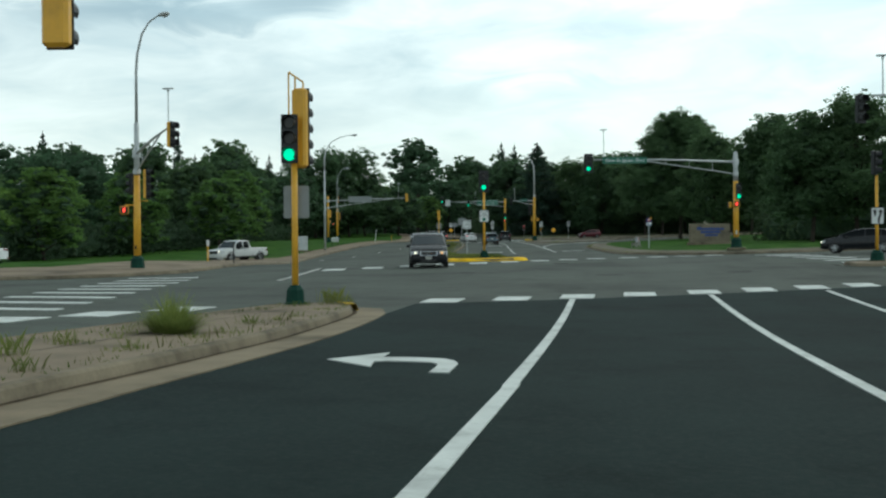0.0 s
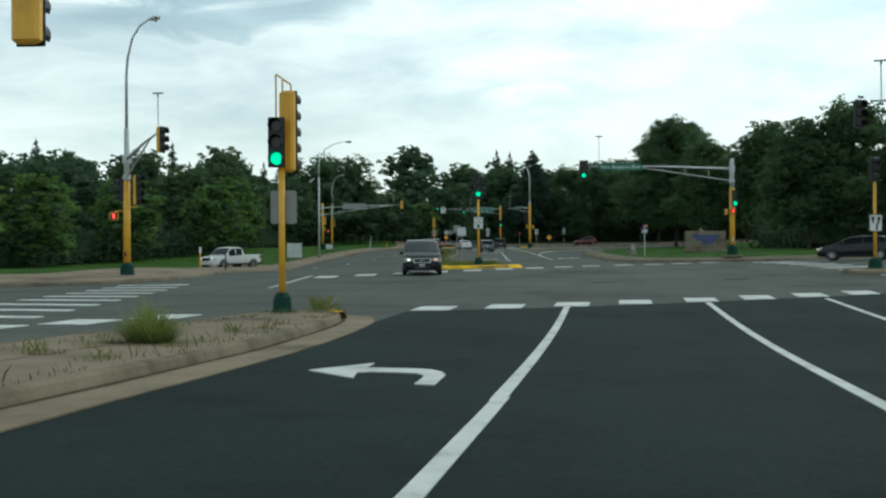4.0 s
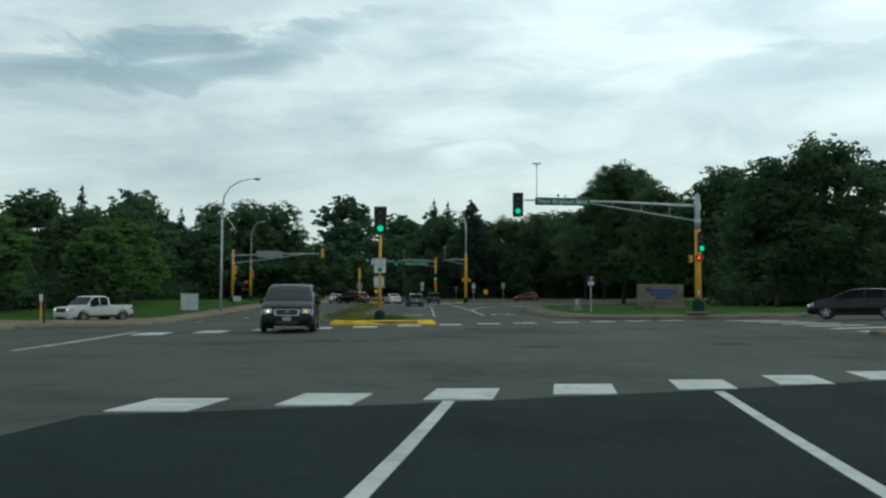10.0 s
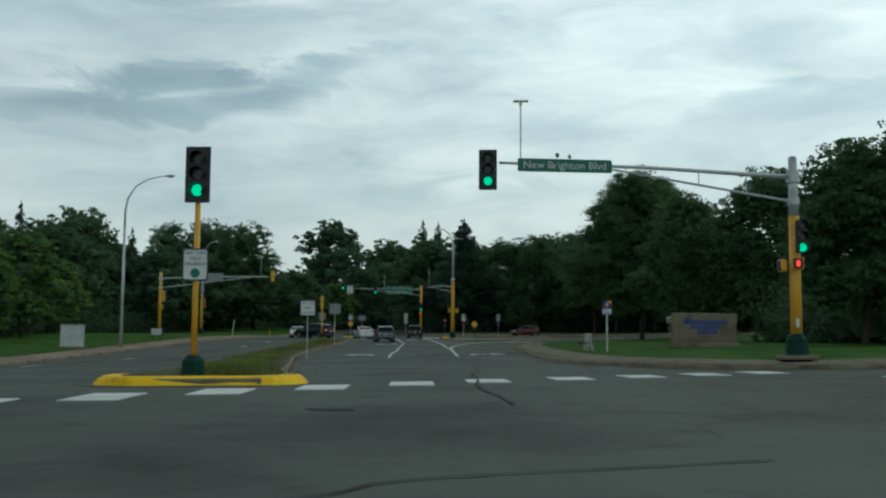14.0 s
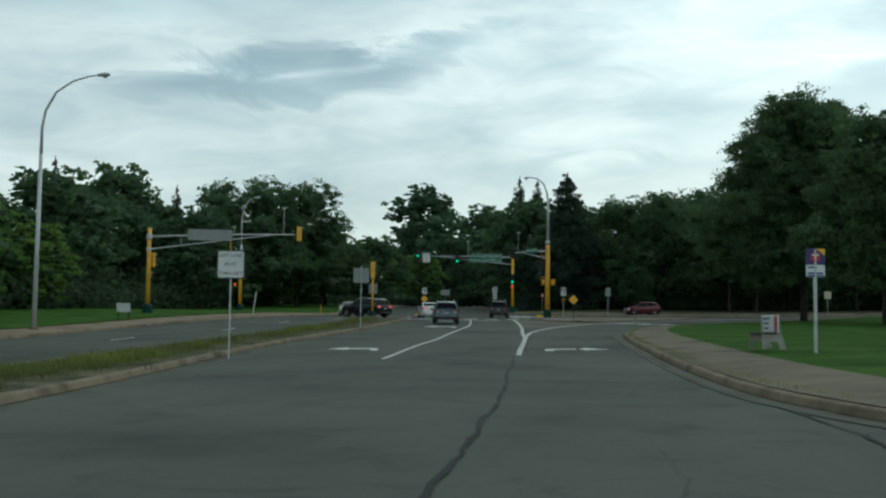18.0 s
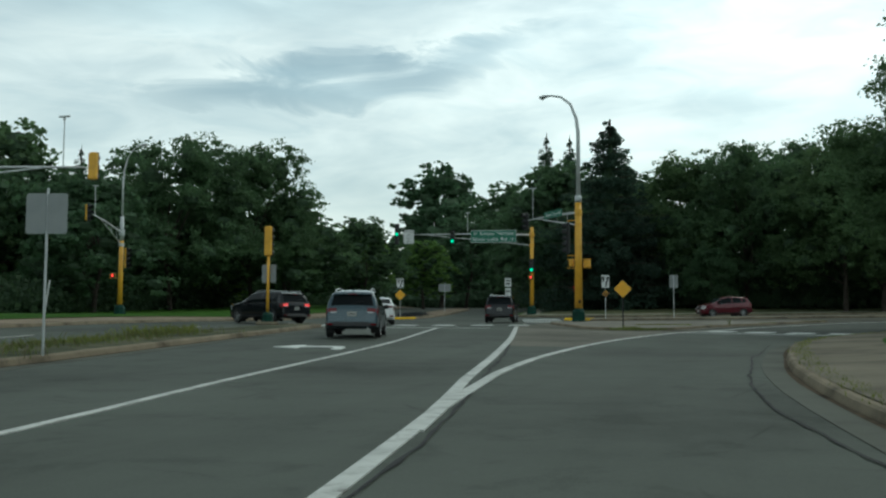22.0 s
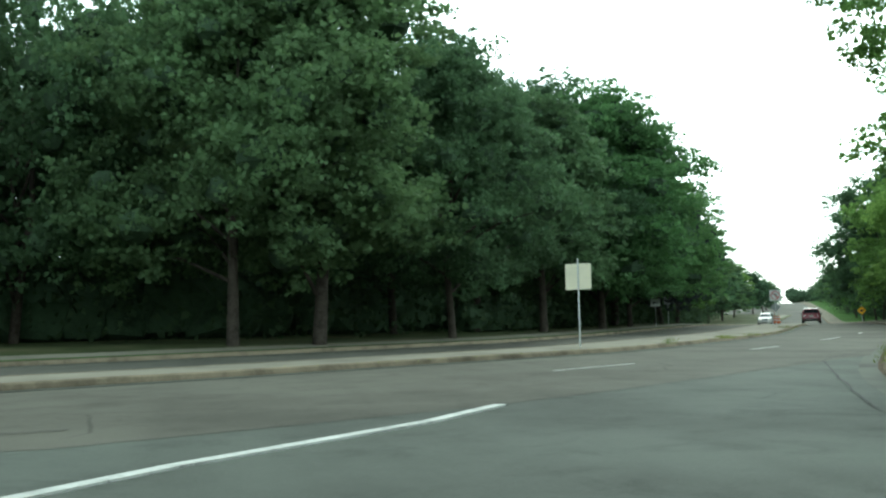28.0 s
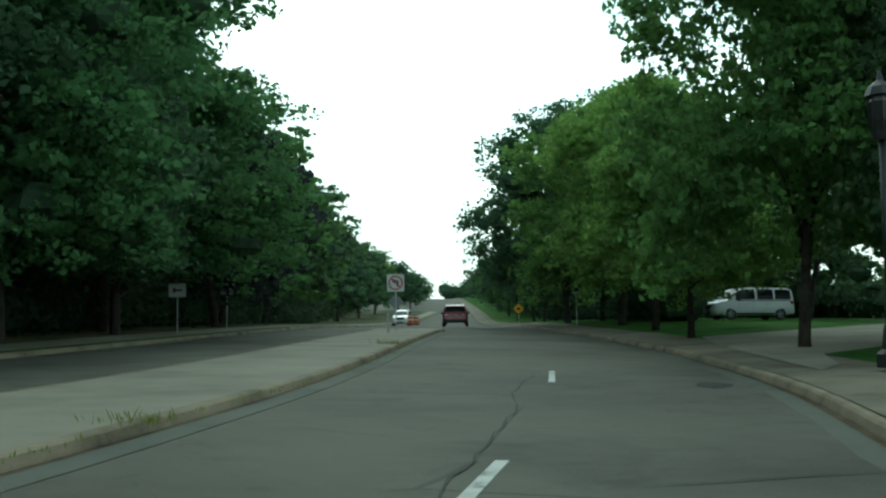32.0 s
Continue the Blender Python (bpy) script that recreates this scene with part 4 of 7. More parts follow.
# low boughs of the corner tree that hang out over the road
DROOPING = [(2.0, -3.14, 3.89, 0.7), (0.96, -3.29, 3.45, 0.7), (-0.16, -3.52, 3.32, 0.73), (1.68, -2.1, 3.77, 0.79), (1.22, -3.21, 4.72, 0.76), (1.85, -3.87, 4.28, 0.73), (0.86, -4.06, 3.96, 0.73)]
KINDS = {
    "round": broad_tree(1, 12.0, 4.6, 1.5, 6500, ROUND, LEAF_A, 0.32),
    "wide": broad_tree(2, 12.0, 6.4, 1.8, 10000, WIDE, LEAF_A, 0.33),
    "egg": broad_tree(3, 12.0, 3.9, 1.5, 6500, EGG, LEAF_A, 0.31),
    "light": broad_tree(4, 12.0, 4.2, 1.4, 6500, EGG, LEAF_B, 0.30),
    "spruce": spruce(6, 12.0, 3.0, LEAF_C),
    "old_spruce": spruce(7, 12.0, 3.0, LEAF_C, 330, 0.15),
    "near_round": broad_tree(11, 12.0, 4.4, 1.5, 32000, ROUND, LEAF_A, 0.175, 48, 0.42),
    "near_egg": broad_tree(13, 12.0, 4.0, 1.6, 32000, EGG, LEAF_A, 0.175, 48, 0.42),
    "near_wide": broad_tree(12, 12.0, 5.4, 1.6, 34000, WIDE, LEAF_A, 0.18, 48, 0.42),
    "near_light": broad_tree(14, 12.0, 4.1, 1.5, 40000, ROUND, LEAF_F, 0.178, 60, 0),
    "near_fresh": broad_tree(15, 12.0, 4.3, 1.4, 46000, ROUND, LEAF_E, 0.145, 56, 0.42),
    "corner": broad_tree(21, 12.0, 4.1, 1.9, 225000, TALL, LEAF_A, 0.093, 64, 0.45, 0.5, 1.2, DROOPING),
    "edge_round": broad_tree(22, 12.0, 4.4, 1.7, 44000, ROUND, LEAF_A, 0.15, 48, 0.42),
    "edge_egg": broad_tree(23, 12.0, 4.2, 1.8, 44000, EGG, LEAF_A, 0.15, 48, 0.42),
    "feathery": broad_tree(24, 12.0, 4.2, 2.0, 50000, WIDE, LEAF_B, 0.092, 90, 0, 0.5, 0.75),
    "purple": broad_tree(5, 12.0, 4.6, 1.2, 12000, ROUND, LEAF_D, 0.28),
}
USED = set()


def plant(kind, x, y, height, wide=1.0, label="", h=0.3):
    """Sets a tree of that height on the land."""
    s = height / 12.0
    p = spot(x, y, h)
    rng = random.Random(int(x * 31 + y * 17))
    m = Matrix.LocRotScale(p, Euler((0, 0, rng.random() * 6.28)), (s * wide, s * wide, s))
    first = kind not in USED
    USED.add(kind)
    if first:
        ob = KINDS[kind]
        ob.matrix_basis = m
        ob.scale = (s * wide, s * wide, s)
    else:
        src = KINDS[kind]
        old = src.scale.copy()
        src.scale = (1, 1, 1)
        ob = copy_thing(src, m)
        src.scale = old
    if label:
        tagged(ob, label)
    return ob


# west and north-west woods, beyond the boulevard
for kind, x, y, h, w in (
    ("near_wide", -61.6, 206, 17.9, 1.0), ("round", -78, 200, 19.4, 1.1), ("near_wide", -57.2, 216, 18.2, 0.86), ("spruce", -70, 202, 17.3, 0.7), ("spruce", -79, 186, 16.6, 0.8), ("round", -60, 190, 12.5, 1.3),
    ("round", -76, 160, 15.5, 1.2), ("spruce", -90, 152, 18, 0.9), ("spruce", -84, 150, 16, 0.9), ("round", -78, 140, 14, 1.3),
    ("light", -50, 132, 10, 1.3), ("light", -48, 120, 8.6, 1.4), ("round", -72, 122, 12.5, 1.3), ("wide", -66, 112, 12, 1.1),
    ("light", -51, 104, 9, 1.4), ("round", -70, 98, 12, 1.3), ("round", -78, 92, 12, 1.3), ("light", -52, 88, 8.6, 1.5),
    ("wide", -72, 80, 11.5, 1.1), ("light", -51, 74, 8, 1.5), ("round", -86, 84, 12.5, 1.3), ("wide", -68, 64, 10.5, 1.2),
):
    plant(kind, x, y, h, w)
for kind, x, y, h, w in (
    ("round", -69, 246, 13, 1.4), ("round", -81, 214, 14, 1.4), ("round", -75, 206, 14, 1.3), ("round", -55, 221, 13, 1.4), ("round", -68, 212, 14, 1.3), ("round", -62, 242, 12, 1.4), ("round", -80, 60, 11, 1.4), ("light", -57, 54, 7.5, 1.5), ("round", -94, 66, 13, 1.3), ("round", -62, 146, 12, 1.3), ("round", -62, 160, 13.5, 1.3), ("light", -55, 148, 7.5, 1.5),
    ("round", -86, 110, 14, 1.4), ("round", -88, 128, 15, 1.4), ("round", -84, 172, 16, 1.3), ("wide", -78, 196, 15, 1.1), ("round", -94, 98, 13, 1.4), ("round", -76, 46, 10, 1.4), ("round", -92, 44, 11, 1.4),
):
    plant(kind, x, y, h, w)
for kind, x, y, h, w in (
    ("round", -60, 306, 27, 1.15), ("light", -58, 254, 12, 1.4), ("wide", -74, 234, 14, 1.1), ("round", -49, 340, 22, 1.3),
    ("spruce", -25.9, 228.5, 20.5, 0.8), ("spruce", -22.8, 226, 19.8, 0.75), ("spruce", -90, 203, 22, 0.8), ("spruce", -106, 224, 22, 0.8), ("round", -41, 282, 20, 1.3), ("round", -27, 250, 18, 1.2),
    ("round", -70, 356, 20, 1.4), ("light", -76, 300, 13, 1.4), ("round", -50, 372, 20, 1.5), ("round", -34, 350, 18, 1.5),
    ("egg", -88, 260, 15, 1.3), ("round", -96, 222, 15, 1.3), ("light", -64, 222, 9, 1.5), ("round", -50, 232, 11, 1.3), ("light", -46, 246, 9, 1.5), ("round", -44, 262, 13, 1.3),
):
    plant(kind, x, y, h, w)
# the big spruce and the woods along the north side of the side road
plant("old_spruce", -16.6, 211, 18.8, 1.8, "tall old spruce standing over the woodland edge")
for kind, x, y, h, w in (
    ("round", -24, 222, 15.5, 1.2), ("near_round", -10, 217, 15, 1.15), ("near_wide", -4, 213, 15.4, 0.9), ("edge_round", 4.5, 207.8, 15.4, 1.0), ("edge_egg", 7.8, 208.8, 16, 1.15),
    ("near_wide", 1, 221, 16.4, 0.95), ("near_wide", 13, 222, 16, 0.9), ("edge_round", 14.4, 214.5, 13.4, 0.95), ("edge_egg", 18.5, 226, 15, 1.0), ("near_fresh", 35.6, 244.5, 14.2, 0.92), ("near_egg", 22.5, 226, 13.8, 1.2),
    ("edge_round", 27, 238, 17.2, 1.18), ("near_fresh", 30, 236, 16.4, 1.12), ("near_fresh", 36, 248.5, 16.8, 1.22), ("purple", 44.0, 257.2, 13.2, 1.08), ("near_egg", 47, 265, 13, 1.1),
    ("light", 53, 273, 14, 1.15), ("round", 58.5, 286, 14.6, 1.15), ("light", 66, 298, 13.8, 1.15), ("round", 74.5, 312, 12.4, 1.25), ("round", 85, 329, 12.2, 1.25),
):
    plant(kind, x, y, h, w)
for kind, x, y, h, w in (
    ("round", -2, 236, 17, 1.4), ("round", -18, 236, 16.5, 1.4), ("round", 14, 242, 17.5, 1.4), ("round", 30, 258, 17.5, 1.4), ("round", 46, 284, 16, 1.3), ("near_round", -7, 206.5, 5.6, 1.3), ("near_round", -20, 214, 10, 1.2),
    ("round", 97, 347, 11.3, 1.3), ("light", 109, 365, 11.3, 1.3), ("round", 124, 384, 9.5, 1.3), ("round", 139, 406, 8, 1.4), ("round", 156, 434, 7.5, 1.5), ("round", 171, 463, 7, 1.6), ("round", 195, 501, 7, 1.7), ("round", 188, 452, 8, 1.4), ("round", 208, 485, 8, 1.4), ("round", 228, 520, 7.5, 1.5),
):
    plant(kind, x, y, h, w)
# east side: the large corner tree, the lawn trees and the row along the road
plant("corner", 8.8, 162.6, 18.8, 1.05, "very tall full tree on the corner lawn", 0.5)
for kind, x, y, h, w in (
    ("near_round", 12.2, 145, 14.2, 1.0), ("near_egg", 18.4, 107, 12.6, 1.25), ("near_round", 22.7, 107.5, 14, 1.1), ("round", 32, 120, 14, 1.3), ("egg", 37, 106, 14.5, 1.4),
    ("wide", 48, 114, 17, 1.0), ("round", 45, 98, 13.5, 1.3), ("light", 34, 93, 6, 0.9), ("round", 58, 120, 18, 1.2), ("round", 62, 106, 18, 1.3),
    ("near_egg", 19, 140, 16, 1.1), ("round", 28, 144, 14.5, 1.3), ("wide", 74, 112, 17, 1.1), ("round", 86, 120, 16, 1.4), ("round", 40, 130, 15, 1.4),
):
    plant(kind, x, y, h, w, h=0.5)
for kind, x, y, h, w in (
    ("feathery", 22.0, 186.0, 15, 1.0), ("near_light", 47.6, 220.4, 13.0, 0.85), ("near_light", 52.5, 229.6, 8.8, 1.0), ("near_light", 59, 238.6, 12, 1.05), ("near_wide", 70, 259.5, 14.8, 1.0), ("near_light", 65, 248, 13.8, 1.1),
    ("light", 75, 262, 12, 1.0), ("egg", 84, 278, 13, 1.1), ("round", 95, 294, 13, 1.1), ("light", 106, 310, 13, 1.1), ("round", 120, 330, 14, 1.2), ("round", 136, 352, 14, 1.2), ("round", 152, 376, 15, 1.2), ("light", 87.5, 286, 10.5, 1.0), ("round", 97, 301, 10, 1.1), ("light", 108, 320, 10, 1.1), ("round", 121, 341, 10, 1.2), ("light", 138, 369, 10, 1.3), ("round", 160, 405, 10, 1.3), ("round", 186, 448, 10, 1.4), ("round", 220, 502, 8, 1.5), ("round", 248, 545, 8, 1.5),
    ("near_light", 56, 219, 16, 1.1), ("near_round", 48.6, 214.6, 11.5, 0.95), ("egg", 67, 223, 14, 1.2), ("round", 88, 254, 14, 1.3), ("round", 98, 266, 14, 1.3), ("round", 64, 209, 12, 1.3), ("round", 86, 238, 12, 1.4), ("egg", 76, 229, 12, 1.3),
):
    plant(kind, x, y, h, w, h=0.5)


def undergrowth(name, line, depth, tall, count, size, mat, label, h=0.3, seed=0):
    """A long leafy mass under the trees, built as one thing that nobody could count."""
    rng = np.random.default_rng(seed)
    line = curve(line, 2.0)
    at = rng.integers(len(line), size=count)
    wave = np.array([noise.noise(Vector((p[0] * 0.15, p[1] * 0.15, seed))) for p in line])
    top = tall * (0.75 + 0.5 * wave[at])
    across = rng.random(count) * depth
    side = shifted(line, 1.0) - line
    xy = line[at] + side[at] * across[:, None] + rng.normal(size=(count, 2)) * 0.9
    z = land(xy[:, 0], xy[:, 1]) + h + top * rng.random(count) ** 0.8
    centres = np.column_stack([xy, z])
    ways = rng.normal(size=(count, 3))
    ob = new(name, leaf_mesh(name, centres, ways, size, mat, rng))
    tagged(ob, label, "undergrowth", "", "stuff")
    # inner balls whose dark colour stands for the shade within the shrubs
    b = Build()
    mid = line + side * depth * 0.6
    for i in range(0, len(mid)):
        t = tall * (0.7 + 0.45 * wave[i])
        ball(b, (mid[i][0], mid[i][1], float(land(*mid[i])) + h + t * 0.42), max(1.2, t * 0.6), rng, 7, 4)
    tagged(part("shrub_mass", b, CORE), "inner mass of the undergrowth, its shade put into the colour", "undergrowth", "", "stuff")


# all undergrowth wears the leaf colour with the tree shade painted in
undergrowth("undergrowth", [(-70, 420), (-42, 300), (-34, 250), (-28, 226), (-20, 215), (-8, 211.5), (3, 212.5), (13, 218.5), (23, 230.5), (35, 248), (49, 271), (73, 312), (117, 382)], 8.0, 5.4, 40000, 0.32, LEAF_SHADE, "dense undergrowth along the woodland edge")
undergrowth("undergrowth", [(19.5, 225.5), (31.6, 242.2), (45.6, 263), (58, 282), (70, 300)], 2.6, 3.4, 9000, 0.26, LEAF_SHADE, "dark shrubs under the roadside trees", seed=23)
undergrowth("undergrowth", [(-84, 38), (-62, 46), (-53, 66), (-51, 90), (-50, 110), (-50, 130), (-54, 150), (-58, 175), (-62, 215), (-70, 300)], 7.0, 4.4, 18000, 0.42, LEAF_SHADE, "dense shrubs behind the boulevard", seed=3)
undergrowth("undergrowth", [(142, 380), (110, 314), (97, 288), (93, 272), (98, 262), (90, 240), (74, 214), (60, 196), (34, 160), (20, 140), (15, 128), (22, 115), (38, 108), (60, 108), (110, 140)], 7.0, 6.2, 30000, 0.36, LEAF_SHADE, "dense shrubs behind the lawn", seed=5)
undergrowth("undergrowth", [(-30, 240), (-14, 232), (0, 230), (14, 236), (26, 250), (40, 272), (60, 300)], 5.0, 9.0, 14000, 0.45, LEAF_SHADE, "tall thicket deep in the woods", seed=11)
undergrowth("undergrowth", [(-98, 60), (-92, 100), (-90, 140), (-88, 180), (-86, 220), (-84, 290), (-70, 380), (-30, 400)], 6.0, 10.0, 12000, 0.6, LEAF_SHADE, "tall thicket behind the boulevard trees", seed=13)
undergrowth("undergrowth", [(106, 311), (87, 281), (77, 264), (70, 253)], 5.0, 5.6, 9000, 0.3, LEAF_SHADE, "dark shrubs under the lawn trees", 0.5, seed=17)
undergrowth("undergrowth", [(258, 590), (290, 560), (340, 520), (420, 440)], 8.0, 7.5, 6000, 0.7, LEAF_SHADE, "far woods at the top of the hill", seed=19)
undergrowth("undergrowth", [(-10, 330), (-40, 362), (-85, 330)], 6.0, 6.0, 5000, 0.6, LEAF_SHADE, "far woods across the road", seed=9)


def hedge(points, half, tall, label, h=0.5):
    """A clipped hedge: a rounded body coloured as inner shade under a close coat of small leaves."""
    rng = np.random.default_rng(77)
    line = curve(points, 0.5)
    p = thing("hedge", Matrix.Identity(4), label, "hedge")
    side = shifted(line, 1.0) - line
    arch = [(-1.0, 0.0), (-1.02, 0.45), (-0.96, 0.8), (-0.72, 0.97), (0.0, 1.02), (0.72, 0.97), (0.96, 0.8), (1.02, 0.45), (1.0, 0.0)]
    rings = []
    for i, (q, s) in enumerate(zip(line, side)):
        end = min(i, len(line) - 1 - i)
        k = (0.45, 0.82, 0.95)[end] if end < 3 else 1.0
        g = float(land(*q)) + h - 0.1
        rings.append([(q[0] + s[0] * a * half * k, q[1] + s[1] * a * half * k, g + z * tall * (0.9 + 0.1 * k)) for a, z in arch])
    part("body", Build().loft(rings), CORE, p)
    r = np.array(rings)
    n = 26000
    i, j, u, v = rng.integers(len(r) - 1, size=n), rng.integers(len(arch) - 1, size=n), rng.random((n, 1)), rng.random((n, 1))
    at = (r[i, j] * (1 - u) + r[i + 1, j] * u) * (1 - v) + (r[i, j + 1] * (1 - u) + r[i + 1, j + 1] * u) * v
    coat = new("leaf_coat", leaf_mesh("leaf_coat", at + rng.normal(size=(n, 3)) * 0.045, rng.normal(size=(n, 3)), 0.075, LEAF_B, rng))
    coat.parent = p


hedge([(42.0, 213.5), (44.1, 210.6), (46.5, 207.5), (50, 203)], 1.0, 1.7, "clipped green hedge beside the pavement")

# ---- signals, poles and signs ----
def head(parent, at, lamps, lit=None, glow=None, back=POLEYELLOW, arrow=False, board=False):
    """A signal head that faces -y: a housing, a black face, and a lens and a visor for each lamp."""
    s, w = 0.37, 0.37
    tall = s * lamps
    ob = part("signal_head", Build().box((0, 0.06, 0), (w, 0.2, tall), 0.05), back, parent, at=at)
    face = Build().box((0, -0.05, 0), (w + (0.22 if board else 0.02), 0.03, tall + (0.22 if board else 0.02)), 0.012)
    part("face_plate", face, HOUSING, ob)
    for k in range(lamps):
        z = tall / 2 - s * (k + 0.5)
        disc = Build().tube([(0, -0.066, z), (0, -0.085, z)], [0.14, 0.125], 16)
        on = glow if lit == k else None
        part("lens", disc, on or DARKLENS, ob, "lit signal lens" if on else "")
        b = Build()
        rings = []
        for y, r in ((-0.066, 0.165), (-0.30, 0.16)):
            rings.append([(r * math.cos(radians(a)), y, z + r * math.sin(radians(a))) for a in range(-35, 216, 25)])
        for r in (rings, [[(x * 0.955, y, z + (q - z) * 0.955) for x, y, q in ring] for ring in rings]):
            b.loft(r, close=False)
        part("visor", b, HOUSING, ob)
    return ob


def walk_head(parent, at, lit=True):
    ob = part("walk_signal", Build().box((0, 0, 0), (0.42, 0.22, 0.42), 0.04), POLEYELLOW, parent, at=at)
    part("face_plate", Build().box((0, -0.12, 0), (0.34, 0.03, 0.34), 0.01), HOUSING, ob)
    if lit:
        palm = Build().box((0, -0.14, -0.03), (0.11, 0.012, 0.13), 0.02)
        for k in range(4):
            palm.box((-0.045 + 0.03 * k, -0.14, 0.07), (0.02, 0.012, 0.09), 0.006)
        part("lit_symbol", palm, REDGLOW, ob, "lit red don't walk symbol")
    return ob


def foot(parent, size=0.46, tall=0.55):
    b = Build().loft([[(r * math.cos(a), r * math.sin(a), z) for a in np.arange(8) * math.pi / 4 + math.pi / 8] for r, z in ((size * 0.62, -0.1), (size * 0.62, 0.06), (size * 0.55, 0.08), (size * 0.5, tall * 0.75), (size * 0.3, tall))])
    part("base", b, BASEGREEN, parent, "dark green painted metal base")
    part("footing", Build().box((0, 0, -0.05), (size * 1.7, size * 1.7, 0.14), 0.03), KERB, parent, "concrete footing")


def bolts(parent, r, z):
    for k in range(4):
        a = math.pi / 4 + k * math.pi / 2
        part("bolt", Build().tube([(r * math.cos(a), r * math.sin(a), z), (r * math.cos(a), r * math.sin(a), z + 0.07)], 0.018, 6), STEEL, parent)


def watcher(parent, p, tall):
    """A detector on a thin post, with a small cap bar."""
    x, y, z = p
    part("detector_post", Build().tube([(x, y, z), (x, y, z + tall)], 0.025, 6), STEEL, parent)
    part("detector", Build().box((x, y, z + tall + 0.04), (0.5, 0.12, 0.07), 0.02).box((x, y, z + tall - 0.06), (0.09, 0.09, 0.12), 0.02), STEEL, parent)


def lamp_arm(parent, z0, top, reach, mat=STEEL, r=0.085):
    """The upper pole and its curved arm with a cobra head; reach is the plan offset of the lamp."""
    rx, ry = reach
    pts = [(0, 0, z0), (0, 0, top - 2.6), (rx * 0.05, ry * 0.05, top - 1.7), (rx * 0.22, ry * 0.22, top - 0.75), (rx * 0.5, ry * 0.5, top - 0.2), (rx * 0.78, ry * 0.78, top), (rx * 0.95, ry * 0.95, top + 0.03)]
    part("lamp_pole", Build().tube(pts, [r, r * 0.85, r * 0.75, r * 0.6, r * 0.5, r * 0.42, r * 0.4], 9), mat, parent, smooth=True)
    d = Vector((rx, ry, 0)).normalized()
    n = Vector((-d.y, d.x, 0))
    c = Vector((rx, ry, top + 0.03))
    rings = []
    for f, w, h in ((-0.38, 0.05, 0.05), (-0.2, 0.10, 0.09), (0.1, 0.17, 0.12), (0.32, 0.14, 0.09), (0.42, 0.05, 0.03)):
        rings.append([tuple(c + d * f + n * (w * math.cos(a)) + Vector((0, 0, h * math.sin(a)))) for a in np.arange(8) * math.pi / 4])
    lum = part("lamp_head", Build().loft(rings), STEEL, parent, smooth=True)
    part("lamp_lens", Build().tube([c + d * 0.12 + Vector((0, 0, -0.06)), c + d * 0.12 + Vector((0, 0, -0.16))], [0.13, 0.08], 10), CLEARLENS, lum)


def truss(parent, z, tip, drop=0.85, share=0.62, r=0.085, clamp=STEEL):
    """A mast arm to tip (x, y, z), with a lower brace and short struts."""
    a, t = Vector((0, 0, z)), Vector(tip)
    part("mast_arm", Build().tube([a, a.lerp(t, 0.5) + Vector((0, 0, 0.08)), t], [r, r * 0.75, r * 0.5], 9), STEEL, parent, smooth=True)
    low, end = Vector((0, 0, z - drop)), a.lerp(t, share)
    part("arm_brace", Build().tube([low, end], [r * 0.55, r * 0.45], 7), STEEL, parent)
    for f in (0.25, 0.5, 0.75):
        part("strut", Build().tube([low.lerp(end, f), a.lerp(end, f)], 0.02, 5), STEEL, parent)
    part("arm_clamp", Build().tube([(0, 0, z - 0.2), (0, 0, z + 0.2)], 0.22, 10), clamp, parent)
    part("arm_clamp", Build().tube([(0, 0, z - drop - 0.12), (0, 0, z - drop + 0.12)], 0.21, 10), clamp, parent)


def pole(parent, z0, z1, r, mat, name="pole", taper=0.85):
    return part(name, Build().tube([(0, 0, z0), (0, 0, (z0 + z1) / 2), (0, 0, z1)], [r, r * (1 + taper) / 2, r * taper], 12), mat, parent, smooth=True)


def panel(name, parent, at, w, h, mat, back=SIGNBACK, border=None, round_=0.05):
    """A sheet-metal sign that faces -y, with rounded corners and a grey back."""
    def outline(w, h, r):
        out = []
        for cx, cy, a0 in ((w / 2 - r, h / 2 - r, 0), (-w / 2 + r, h / 2 - r, 90), (-w / 2 + r, -h / 2 + r, 180), (w / 2 - r, -h / 2 + r, 270)):
            out += [(cx + r * math.cos(radians(a0 + k)), cy + r * math.sin(radians(a0 + k))) for k in (0, 45, 90)]
        return out
    tip = at @ pose(0, 0, 0, 90, 0, 0)
    ob = part(name, Build().slab(outline(w, h, round_), -0.008, 0.0, None), back, parent, at=tip)
    part("sign_face", Build().slab(outline(w - 0.01, h - 0.01, round_), 0.001, 0.004), border or mat, ob)
    if border is not None:
        part("sign_field", Build().slab(outline(w - 0.07, h - 0.07, round_), 0.0045, 0.006), mat, ob)
    return ob


def bars(parent, rows, mat, z=0.008):
    """Writing too far off to read: plain bars."""
    for x, y, w, h in rows:
        part("writing_bar", Build().box((x, y, z), (w, h, 0.003)), mat, parent)


def keep_right(ob, s=1.0):
    """The curved arrow and the wedge of a keep-right sign."""
    part("arrow_symbol", Build().slab([(0.0 * s, -0.34 * s), (0.09 * s, -0.34 * s), (0.10 * s, -0.12 * s), (0.19 * s, 0.06 * s), (0.19 * s, 0.16 * s), (0.26 * s, 0.16 * s), (0.145 * s, 0.34 * s), (0.03 * s, 0.16 * s), (0.10 * s, 0.16 * s), (0.10 * s, 0.09 * s), (0.01 * s, -0.09 * s)], 0.007, 0.009), SIGNBLACK, ob)
